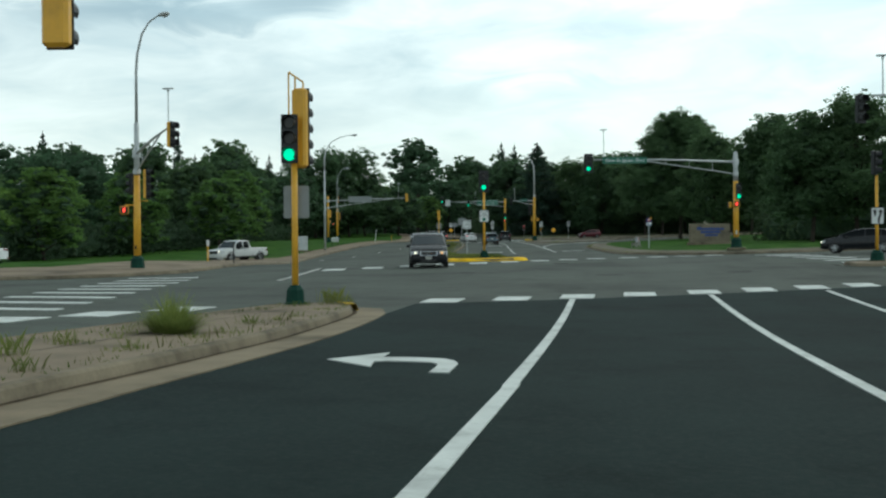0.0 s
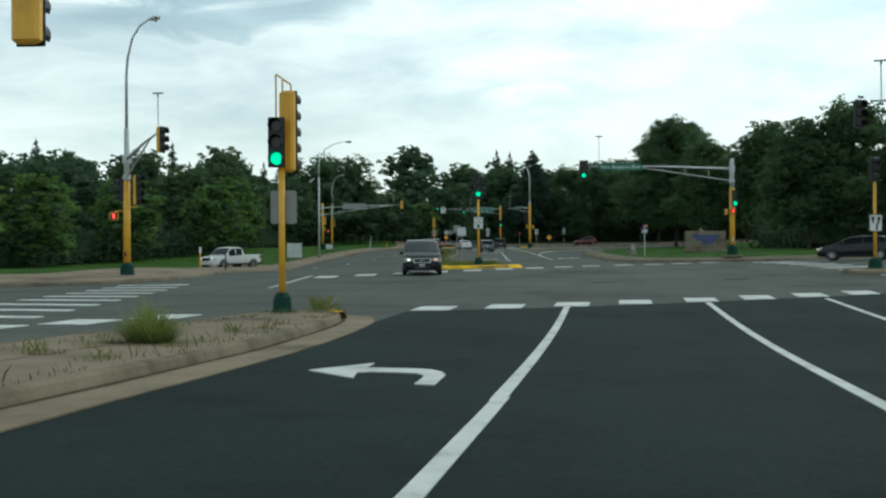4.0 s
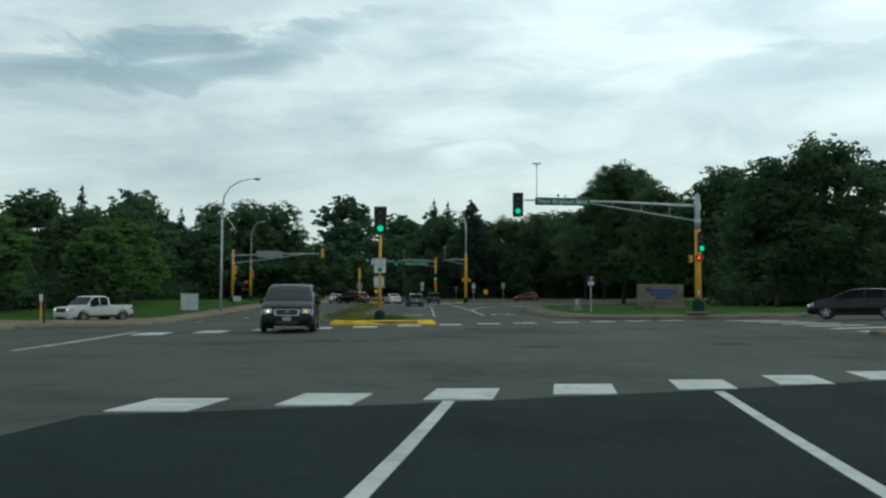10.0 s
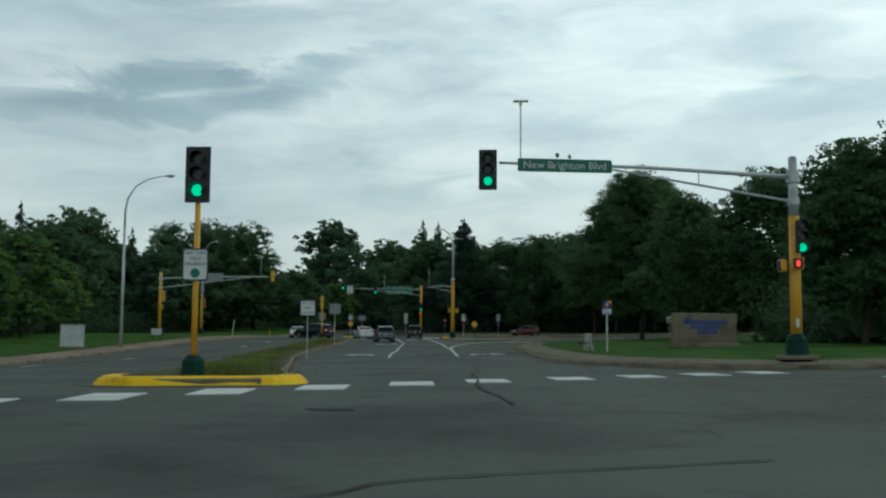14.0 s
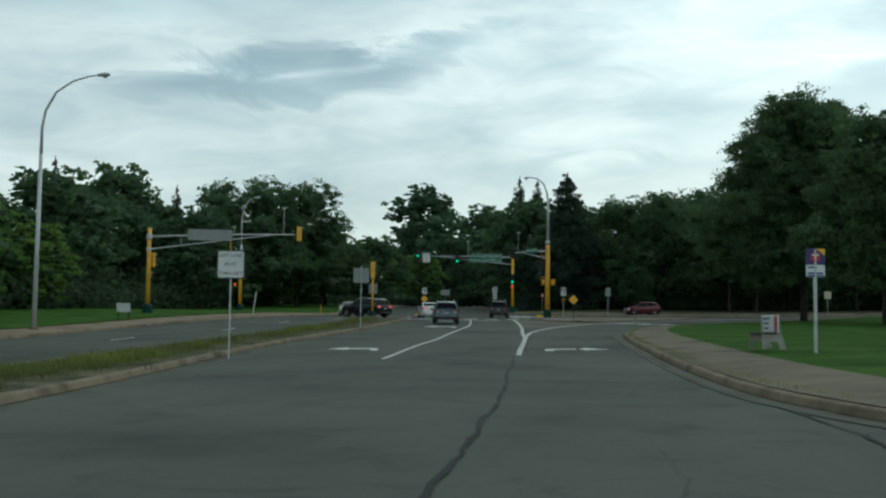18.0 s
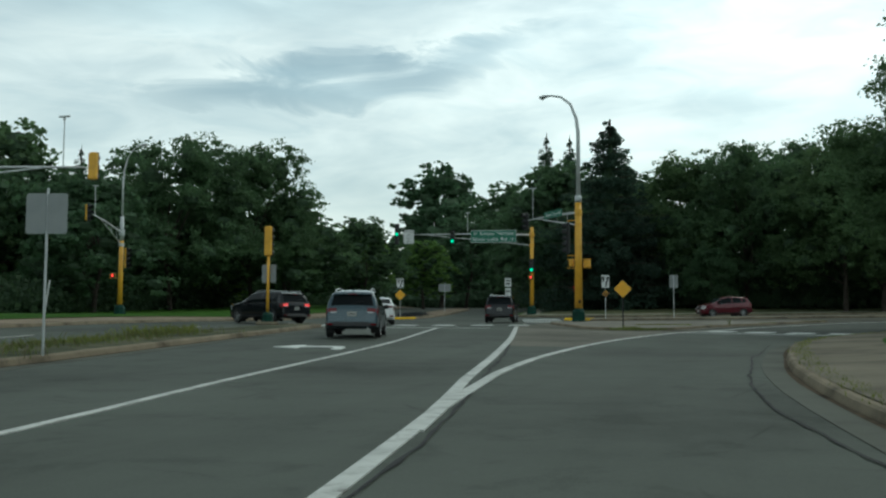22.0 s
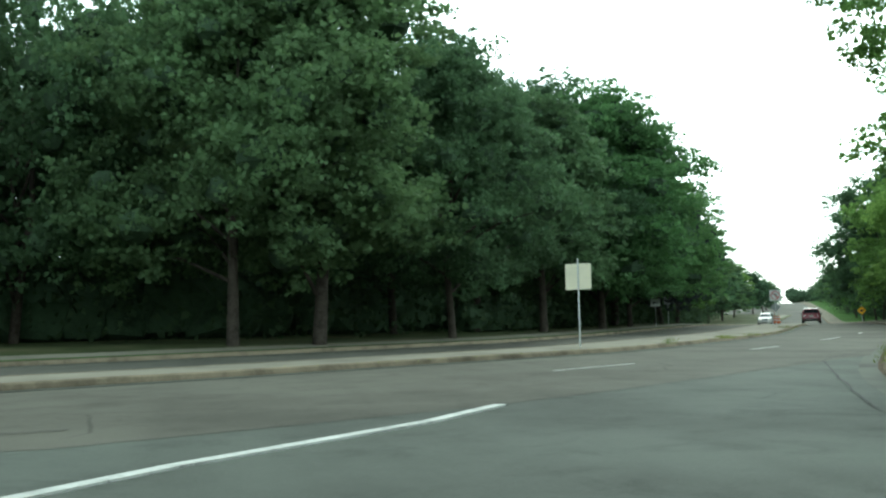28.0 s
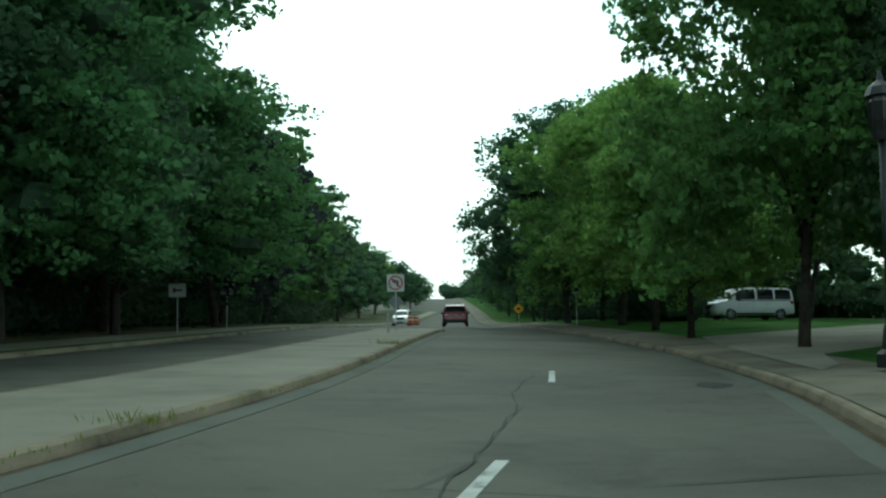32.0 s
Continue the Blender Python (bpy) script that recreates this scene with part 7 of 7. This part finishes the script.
car("suv", heading(-29.2, 160.2, 60), "black suv turning across the junction", BLACK, 5.1, 1.9, SUV, lit_tail=1)
car("suv", heading(79.0, 300.0, 146), "white suv far up the road with its headlights on", paint("bright_white_paint", (0.6, 0.6, 0.6), 0.0), 4.7, 1.85, SUV)


def pickup(at, label, colour):
    """A crew-cab pickup with an open bed; it faces +y."""
    p = car("pickup", at, label, colour, 5.85, 2.0, TRUCK)
    part("bed_floor", Build().box((0, -1.85, 1.11), (1.62, 1.85, 0.012)), TRIM, p)
    for s in (-1, 1):
        part("bed_rail", Build().box((s * 0.86, -1.82, 1.14), (0.12, 2.05, 0.1), 0.03), colour, p)
    part("tailgate", Build().box((0, -2.83, 1.12), (1.7, 0.08, 0.14), 0.02), colour, p)


pickup(heading(-32.6, 85.6, 158, 0.16), "white crew-cab pickup turning at the junction", paint("pickup_white", (0.58, 0.59, 0.58), 0.0))

# ---- street furniture and small things ----
def bench():
    p = thing("bus_bench", upright(1.35, 101.2, 280, 0.38), "concrete bus bench with an advertising backrest on the lawn", "bench")
    for x in (-0.78, 0.78):
        leg = Build().slab([(-0.30, 0.0), (-0.22, 0.0), (-0.16, 0.22), (0.12, 0.22), (0.18, 0.0), (0.36, 0.0), (0.20, 0.5), (0.16, 0.95), (0.08, 0.95), (0.06, 0.44), (-0.30, 0.44)], -0.05, 0.05, pose(x, 0, 0, 90, 0, 90))
        part("end_frame", leg, CASTSTONE, p, "cast concrete end frame")
    for k in range(3):
        part("seat_slat", Build().box((0, -0.24 + 0.13 * k, 0.46), (1.8, 0.12, 0.04), 0.01), SLATS, p)
    back = part("backrest", Build().box((0, 0.10, 0.73), (1.85, 0.04, 0.5), 0.01), SIGNWHITE, p, "white advertising board with a red end")
    part("red_panel", Build().box((0.75, 0.075, 0.73), (0.3, 0.012, 0.46)), SIGNRED, back)
    for k in range(3):
        part("writing_bar", Build().box((-0.3, 0.076, 0.88 - 0.14 * k), (0.7 - 0.15 * k, 0.008, 0.05)), SIGNBLUE, back)


def monument():
    stone = material("tan_monument_stone", (0.185, 0.155, 0.11), 0.9, vary=0.25, scale=1.2, fine=8, bump=0.4)
    p = thing("monument_sign", upright(8.3, 103.2, 18, 0.5), "low tan stone monument sign with blue lettering bars", "sign")
    part("plinth", Build().box((0, 0, 0.1), (4.3, 0.7, 0.3), 0.04), KERB, p)
    w = part("sign_wall", Build().box((0, 0, 1.1), (4.0, 0.45, 1.8), 0.05), stone, p)
    part("panel_field", Build().box((0.1, -0.235, 1.12), (3.5, 0.02, 1.4), 0.03), stone, w)
    for x, z, wd, h in ((-0.2, 1.5, 2.4, 0.22), (0.0, 1.2, 2.0, 0.26), (0.1, 0.9, 1.3, 0.2), (-1.1, 1.55, 0.35, 0.3), (1.2, 1.5, 0.35, 0.18)):
        part("writing_bar", Build().box((x, -0.25, z), (wd, 0.03, h), 0.02), SIGNBLUE, w)


def cabinet():
    p = thing("control_cabinet", upright(-35.5, 112.6, 24, 0.3), "grey metal signal control cabinet on a pad", "cabinet")
    part("pad", Build().box((0, 0, 0.03), (2.0, 1.1, 0.16), 0.02), KERB, p)
    part("case", Build().box((0, 0, 0.88), (1.64, 0.75, 1.55), 0.03), STEEL, p)
    for x in (-0.405, 0.405):
        d = part("door", Build().box((x, -0.385, 0.86), (0.76, 0.02, 1.35), 0.01), STEEL, p)
        part("door_handle", Build().box((x + 0.28, -0.41, 0.9), (0.04, 0.03, 0.18), 0.01), TRIM, d)
    part("cap", Build().box((0, 0, 1.68), (1.74, 0.85, 0.06), 0.02), STEEL, p)


def yard_sign():
    p = thing("notice_board", upright(-36.6, 131.0, 10, 0.3), "small white notice board leaning by the roadside", "sign")
    part("board", Build().box((0, 0, 0.75), (0.9, 0.05, 0.6), 0.01, Matrix.Rotation(radians(12), 3, "X")), SIGNWHITE, p)
    for x in (-0.35, 0.35):
        part("leg", Build().box((x, 0.05, 0.25), (0.06, 0.06, 0.6), 0.01), BARK, p)


def park_lamp():
    p = thing("lamp_post", upright(40.6, 212.7, 0, 0.42), "dark ornamental lamp post with a lantern", "street lamp")
    part("base", Build().loft([[(r * math.cos(a), r * math.sin(a), z) for a in np.arange(10) * math.pi / 5] for r, z in ((0.26, -0.1), (0.26, 0.12), (0.17, 0.2), (0.13, 0.55), (0.085, 0.7))]), HOUSING, p)
    pole(p, 0.65, 3.75, 0.07, HOUSING)
    part("collar", Build().tube([(0, 0, 3.7), (0, 0, 3.85)], [0.14, 0.18], 10), HOUSING, p)
    glazing = part("lantern", Build().loft([[(r * math.cos(a), r * math.sin(a), z) for a in np.arange(8) * math.pi / 4] for r, z in ((0.12, 3.85), (0.18, 4.02), (0.20, 4.34), (0.18, 4.46))]), DARKLENS, p, "dark lantern glass")
    for k in range(8):
        a = k * math.pi / 4
        part("lantern_bar", Build().tube([(r * math.cos(a), r * math.sin(a), z) for r, z in ((0.125, 3.85), (0.188, 4.02), (0.208, 4.34), (0.19, 4.46))], 0.012, 4), HOUSING, glazing)
    part("roof_cap", Build().loft([[(r * math.cos(a), r * math.sin(a), z) for a in np.arange(8) * math.pi / 4] for r, z in ((0.27, 4.45), (0.20, 4.6), (0.06, 4.72), (0.02, 4.9))]), HOUSING, p)


bench()
monument()
cabinet()
yard_sign()
park_lamp()


def tuft(name, x, y, spread, count, tall, label, h=0.15, mat=GRASS, seed=0, along=None):
    """Loose blades of grass or weeds, as one mass."""
    rng = np.random.default_rng(seed + int(abs(x) * 7 + abs(y) * 3))
    b = Build()
    if along is not None:
        line = curve(along, 0.3)
    for k in range(count):
        if along is None:
            px, py = x + rng.normal() * spread, y + rng.normal() * spread
        else:
            q = line[rng.integers(len(line))]
            px, py = q[0] + rng.normal() * spread, q[1] + rng.normal() * spread
        g = float(land(px, py)) + h - 0.02
        t = tall * (0.35 + 0.8 * rng.random())
        a = rng.random() * 6.28
        lean = t * (0.15 + 0.5 * rng.random())
        w = (0.006 + 0.008 * rng.random()) * (0.5 if along is None else 1.0)
        dx, dy = math.cos(a), math.sin(a)
        b.v += [(px - dy * w, py + dx * w, g), (px + dy * w, py - dx * w, g), (px + dx * lean * 0.4 - dy * w * 0.7, py + dy * lean * 0.4 + dx * w * 0.7, g + t * 0.6), (px + dx * lean, py + dy * lean, g + t)]
        n = len(b.v) - 4
        b.f += [(n, n + 1, n + 2), (n + 1, n + 3, n + 2)]
    return tagged(part(name, b, mat), label, "weeds", "", "stuff")


def bush(x, y, radius, tall, count, label, h=0.15, mat=GRASS, seed=0):
    """A rounded clump of fine stalks that fan out from one root."""
    rng = np.random.default_rng(seed + 5)
    b = Build()
    for k in range(count):
        a = rng.random() * 6.28
        t = rng.random() ** 0.6
        px, py = x + 0.35 * radius * t * math.cos(a), y + 0.35 * radius * t * math.sin(a)
        g = float(land(px, py)) + h - 0.02
        up = tall * (1 - 0.5 * t * t) * (0.2 + 0.72 * rng.random() + 0.65 * rng.random() ** 9)
        w = 0.0016 + 0.002 * rng.random()
        a += rng.normal() * 0.5
        dx, dy = math.cos(a), math.sin(a)
        out = radius * t * (0.55 + 0.35 * rng.random() + 0.45 * rng.random() ** 6)
        q = [(px, py, g), (px + dx * out * 0.4, py + dy * out * 0.4, g + up * 0.65), (px + dx * out, py + dy * out, g + up)]
        n = len(b.v)
        b.v += [(q[0][0] - dy * w, q[0][1] + dx * w, q[0][2]), (q[0][0] + dy * w, q[0][1] - dx * w, q[0][2]), (q[1][0] + dy * w * 1.6, q[1][1] - dx * w * 1.6, q[1][2]), (q[1][0] - dy * w * 1.6, q[1][1] + dx * w * 1.6, q[1][2]), q[2]]
        b.f += [(n, n + 1, n + 2, n + 3), (n + 3, n + 2, n + 4)]
    return tagged(part("weed_clump", b, mat), label, "weeds", "", "stuff")


WEEDY = "ragged green weeds growing from the concrete"
bush(-6.8, 15.1, 0.74, 0.66, 1700, "feathery yellow-green weed clump on the divider", mat=BUSHLEAF)
tuft("weeds", 0, 0, 0.14, 700, 0.09, "bright green weeds overgrowing the kerb", along=[(17.2, 187.2), (20.2, 191.4), (23.4, 195.6), (26.4, 199.2), (28.2, 201.4)])
tuft("weeds", 24.2, 207.5, 0.18, 120, 0.16, WEEDY)
tuft("weeds", 19.1, 201.9, 0.12, 50, 0.22, WEEDY)
tuft("weeds", -7.4, 23.0, 0.25, 80, 0.16, WEEDY)
tuft("weeds", -6.75, 23.7, 0.16, 60, 0.42, WEEDY)
tuft("weeds", -6.4, 24.0, 0.1, 40, 0.25, WEEDY)
tuft("weeds", 0, 0, 0.10, 260, 0.10, WEEDY, along=[(-8.3, 9), (-7.9, 14), (-7.9, 19), (-7.4, 23.6)])
tuft("weeds", 0, 0, 0.04, 150, 0.09, WEEDY, along=[(-5.62, 6), (-5.7, 14), (-5.9, 20), (-6.2, 23)])
tuft("weeds", 0, 0, 0.06, 60, 0.22, "dry brown weed stalks along the kerb", mat=DRYGRASS, along=[(-5.8, 6), (-5.95, 14), (-6.1, 19)])
tuft("weeds", -6.4, 17.5, 0.12, 60, 0.2, WEEDY)
tuft("weeds", -7.9, 10.4, 0.2, 120, 0.25, WEEDY)
for k in range(16):
    u = random.Random(k).random()
    tuft("weeds", -5.85 - 0.3 * u - 0.25 * random.Random(k + 50).random(), 3.5 + 19 * u, 0.07 + 0.08 * random.Random(k + 90).random(), 34, 0.08 + 0.2 * random.Random(k + 30).random() ** 2, WEEDY, seed=k)
for k in range(12):
    u = random.Random(k + 7).random()
    tuft("weeds", -6.6 - 0.9 * u - 0.4 * random.Random(k + 57).random(), 5 + 17 * u, 0.1, 36, 0.1 + 0.28 * random.Random(k + 37).random() ** 2, WEEDY, seed=k + 20)
tuft("weeds", 0, 0, 0.24, 1100, 0.10, WEEDY, 0.06, along=[(-10.2, 155.7), (-9.4, 155.9), (-8.4, 157.0)])
tuft("weeds", -9.6, 155.9, 0.22, 300, 0.16, WEEDY, 0.08)
tuft("weeds", 0, 0, 0.11, 800, 0.09, WEEDY, 0.12, along=[(-9.8, 162.6), (-8.4, 163.2), (-7.4, 163.4)])
tuft("weeds", 0, 0, 0.05, 160, 0.05, WEEDY, 0.13, along=[(-3.8, 169.9), (-2.9, 171.6)])
tuft("weeds", 0, 0, 0.06, 160, 0.05, WEEDY, 0.13, along=[(-1.2, 174.9), (0.2, 177.3)])
tuft("weeds", -5.4, 165.9, 0.03, 26, 0.3, WEEDY, 0.12)
tuft("weeds", -6.3, 163.6, 0.06, 20, 0.1, WEEDY, 0.12)
tuft("weeds", 0, 0, 0.05, 500, 0.06, WEEDY, 0.14, along=[(4.3, 192.2), (10.4, 195.6), (17.4, 200.8), (23.6, 207.0), (29.8, 214.4), (36, 222.6), (46, 238)])
tuft("weeds", 24.6, 208.4, 0.22, 110, 0.13, WEEDY, 0.15)
tuft("weeds", 28.2, 212.6, 0.2, 90, 0.14, WEEDY, 0.15)
tuft("weeds", 41.5, 232.2, 0.25, 90, 0.2, WEEDY, 0.15)
MID_MEDIAN = [(-8.0, 65), (-11.4, 76), (-16.0, 94), (-19.0, 108), (-21.0, 124), (-22.8, 140)]
tuft("median_grass", 0, 0, 0.75, 5000, 0.20, "ragged long grass on the median", 0.16, along=MID_MEDIAN)
tuft("median_grass", 0, 0, 0.7, 4200, 0.22, "dry straw-coloured grass on the median", 0.16, mat=DRYGRASS, along=MID_MEDIAN)
clumps = random.Random(77)
middle = curve(MID_MEDIAN, 1.0)
for k in range(30):
    q = middle[min(len(middle) - 2, int(len(middle) * clumps.random() ** 1.4))]
    d = middle[1 + list(map(tuple, middle)).index(tuple(q))] - q
    a = q + d * 1.6 + np.array((clumps.gauss(0, 0.5), 0))
    tuft("median_grass", 0, 0, 0.28, 380, 0.16 + 0.2 * clumps.random(), "thick clump of green grass on the median", 0.16, seed=k, along=[q - d * 1.2 + np.array((clumps.gauss(0, 0.5), 0)), (q + a) / 2, a])
tuft("median_grass", 0, 0, 0.5, 1200, 0.35, "low red planting on the small median", 0.15, mat=LEAF_D, along=[(-30.5, 188.5), (-31.5, 196)])
tuft("verge_grass", 0, 0, 0.12, 9000, 0.08, "grass creeping over the kerb edge", 0.16, along=[(4.2, 79.0), (1.0, 87), (0.0, 93), (-1.8, 107), (-3.2, 118), (-3.8, 128), (-3.2, 140), (-0.7, 149.5), (6.6, 167), (16, 184.4), (25.6, 197.3), (39.4, 212.7)])


def crack(points, width, jag=0.12, seed=0, h=0.0175):
    """A tarred crack wandering over the concrete."""
    rng = np.random.default_rng(seed)
    line = curve(points, 0.45)
    wander = np.cumsum(rng.normal(size=line.shape), 0) * 0.02
    line = line + wander - np.linspace(wander[0], wander[-1], len(line)) + rng.normal(size=line.shape) * jag * 0.12
    b = Build()
    side = shifted(line, 1.0) - line
    for p, s in zip(line, side):
        w = width * (0.25 + 0.6 * rng.random())
        for q in (p - s * w, p + s * w):
            b.v.append((q[0], q[1], float(land(*q)) + h))
    b.f = [(2 * i, 2 * i + 1, 2 * i + 3, 2 * i + 2) for i in range(len(line) - 1)]
    return tagged(part("road_crack", b, TAR), "dark tarred crack in the concrete", "road crack", "road cracks", "structure")


for k, (pts, w) in enumerate((
    ([(-0.5, 56.5), (-1.15, 60.0), (-1.55, 62.8), (-1.8, 66), (-2.4, 70), (-3.0, 78), (-4.2, 88), (-5.2, 95), (-6.2, 102)], 0.055), ([(-6.2, 105), (-6.74, 108), (-7.3, 112.2), (-8.42, 120.4), (-9.32, 125.6), (-9.93, 129.3), (-10.66, 133.8), (-11.5, 138.6)], 0.045),
    ([(-4.2, 84.0), (-3.2, 84.6), (-1.5, 85.4), (0.5, 86.2)], 0.035), ([(-6, 34.2), (-1, 36.6), (4, 40.5), (9, 44)], 0.05), ([(-9, 40.5), (-3.5, 42.0), (0.5, 44.2), (6, 47.5), (11, 51.5)], 0.05),
    ([(-3.5, 46.8), (-1.8, 47.6), (-0.8, 48.8), (2.2, 50.2)], 0.04), ([(-12, 106), (-9.5, 106.8), (-8, 107.4)], 0.02), ([(1.0, 82), (-0.9, 94), (-2.6, 108), (-4.7, 122), (-4.9, 131), (-4.2, 141)], 0.035),
    ([(-11.5, 149), (-9, 149.8), (-4.5, 150.0), (-1.2, 149.9)], 0.03), 
    ([(-14, 174.6), (-8, 177.5), (-2, 180.2), (2, 181.4)], 0.04), ([(11.9, 180.2), (14.0, 184.0), (16.3, 188), (18.5, 191.6), (20.8, 193.9), (25.3, 198.3)], 0.032), ([(8.6, 183.5), (9.8, 184.3), (12.1, 186.1), (15, 188.6), (17.7, 190.9), (19.5, 192.1)], 0.018), ([(-13.2, 174.5), (-7.3, 178.3), (-1.1, 181.5)], 0.03), ([(1.9, 68), (1.5, 70.4), (1.2, 72.9), (1.0, 82)], 0.04), 
    ([(28.6, 207.2), (29.5, 208.5), (32.3, 211.9), (35.0, 215.6), (37.5, 218.5)], 0.03), ([(21.8, 200.4), (22.5, 200.9)], 0.04), ([(20.2, 201.6), (20.9, 202.0)], 0.03), ([(19.0, 191.8), (20.4, 192.5)], 0.03), 
    ([(-5.4, 105.95), (-5.15, 105.9), (-4.97, 105.68), (-4.65, 105.62), (-4.3, 105.25)], 0.045), ([(-7.9, 126.3), (-6.6, 126.5), (-5.2, 126.2)], 0.03), ([(-12.6, 129.2), (-11.2, 129.4), (-10.2, 129.2)], 0.025), ([(-9.2, 147.8), (-8.95, 149.6), (-8.2, 152.4), (-7.5, 156.2)], 0.02), ([(-10.2, 149.2), (-10.7, 151.1), (-12.1, 155.5), (-14.4, 162.1)], 0.025), ([(-6.4, 158.4), (-6.05, 160.4), (-5.45, 161.7), (-5.1, 163.2)], 0.02), ([(30.4, 207.4), (33.4, 206.9), (35.6, 207.8)], 0.02), ([(31.9, 210.9), (32.6, 210.4)], 0.02),
    ([(-9, 170.2), (-7.5, 168.5), (-6.6, 166)], 0.03), ([(-7, 125.6), (-5.5, 126)], 0.02), ([(-9.6, 113.2), (-8.4, 113.6)], 0.02),
)):
    crack(pts, w, seed=k)


for k, pts in enumerate(([(-8.3, 161.4), (-7.9, 161.5), (-6.8, 161.85)], [(-7.6, 164.3), (-7.2, 163.2), (-6.8, 162.3)], [(-9.6, 167.6), (-8.6, 168.6), (-7.6, 169.6), (-6.4, 170.4)], [(-11.8, 161.5), (-10.6, 163.4), (-10.9, 166.0)], [(-6.7, 166.0), (-6.2, 166.4), (-5.9, 167.2)], [(-12.4, 171.9), (-9.2, 173.0), (-6.4, 174.7), (-3.9, 176.2)], [(-12.8, 168), (-9.6, 169.6), (-6.8, 172.4), (-4.4, 173.4)])):
    crack(pts, 0.022, seed=40 + k, h=0.126)
for k, pts in enumerate(([(-8.6, 6), (-7.4, 7.2), (-5.8, 7.6)], [(-8.4, 16.2), (-7.1, 16.6), (-6.1, 16.4)], [(-7.2, 9.5), (-7.0, 13), (-7.3, 18), (-7.2, 22)])):
    crack(pts, 0.02, seed=60 + k, h=0.156)


def patch(x, y, rx, ry, turn, mat, label, name="road_patch"):
    rng = np.random.default_rng(int(abs(x) * 13 + abs(y) * 5))
    out = []
    for a in np.arange(14) * math.pi / 7:
        q = Matrix.Rotation(radians(turn), 2) @ Vector((rx * math.cos(a) * (0.8 + 0.4 * rng.random()), ry * math.sin(a) * (0.8 + 0.4 * rng.random())))
        out.append((x + q.x, y + q.y))
    b = Build()
    b.v = [(px, py, float(land(px, py)) + 0.008) for px, py in out]
    b.f = [tuple(range(14))]
    return tagged(part(name, skirt(b), mat), label, "road patch", "", "structure")


for x, y, rx, ry, a in ((-0.5, 43.4, 0.5, 0.22, 0), (-6.8, 46.2, 0.35, 0.25, 0), (4.8, 45.2, 0.5, 0.2, 20), (-3.2, 55.5, 0.4, 0.2, 0), (20.6, 191.6, 0.5, 0.25, 40), (38.4, 214.6, 0.7, 0.3, 45)):
    patch(x, y, rx, ry, a, TAR, "dark tar patch in the concrete")


def storm_drain(x, y, turn):
    p = thing("storm_drain", upright(x, y, turn, 0.0), "dark storm drain inlet in the kerb", "drain")
    part("frame", Build().box((0, 0, 0.05), (0.9, 0.22, 0.14), 0.02), KERB, p)
    # no hole is cut: a solid block carries the inlet's inner shade as black
    part("inlet_shade_block", Build().box((0, -0.1, 0.06), (0.6, 0.1, 0.09), 0.01), TAR, p)


storm_drain(-1.05, 99.2, 97)



def house():
    """A low white garage seen between the trees."""
    p = thing("garage", upright(106, 258, 40, 0.3), "low white garage with a dark pitched roof behind the trees", "house")
    white = material("white_siding", (0.62, 0.63, 0.62), 0.7, vary=0.08, scale=0.6, fine=12, bump=0.1)
    dark = material("dark_shingles", (0.05, 0.05, 0.05), 0.9, vary=0.2, scale=2, fine=12, bump=0.4)
    part("wall", Build().box((0, 0, 1.4), (9, 7, 2.8), 0.02), white, p)
    part("roof", Build().loft([[(x, -3.9, 2.75), (x, 0, 4.6), (x, 3.9, 2.75)] for x in (-4.9, 4.9)]), dark, p)
    part("garage_door", Build().box((0, -3.52, 1.15), (4.8, 0.06, 2.2), 0.01), OLDPAINT, p)


def give_way(x, y, turn):
    """A triangular red and white sign on a post."""
    p = thing("give_way_sign", upright(x, y, turn, 0.3), "small red and white triangular sign on a thin post", "sign")
    part("post", Build().box((0, 0.03, 1.0), (0.05, 0.03, 2.2)), STEEL, p)
    tri = part("plate", Build().slab([(-0.45, 0.39), (0.0, -0.39), (0.45, 0.39)], 0, 0.01, pose(0, 0, 1.9, 90)), SIGNRED, p)
    part("inner_field", Build().slab([(-0.2, 0.22), (0.0, -0.13), (0.2, 0.22)], 0.012, 0.014, pose(0, 0, 1.9, 90)), SIGNWHITE, tri)


def barrel(x, y):
    p = thing("traffic_barrel", upright(x, y, 0, 0.15), "orange and white plastic traffic barrel by the kerb", "barrel", "traffic barrels")
    orange = bpy.data.materials.get("orange_plastic") or material("orange_plastic", (0.55, 0.10, 0.012), 0.5, vary=0.05, bump=0.0)
    part("foot", Build().tube([(0, 0, -0.02), (0, 0, 0.08)], [0.4, 0.36], 14), RUBBER, p)
    part("drum", Build().tube([(0, 0, 0.05), (0, 0, 1.0)], [0.29, 0.22], 14), orange, p)
    for z, r in ((0.42, 0.265), (0.76, 0.245)):
        part("band", Build().tube([(0, 0, z), (0, 0, z + 0.14)], [r + 0.008, r], 14), SIGNWHITE, p)


house()
give_way(-18.4, 199.6, 68)
barrel(73.0, 287.4)
barrel(75.6, 291.0)
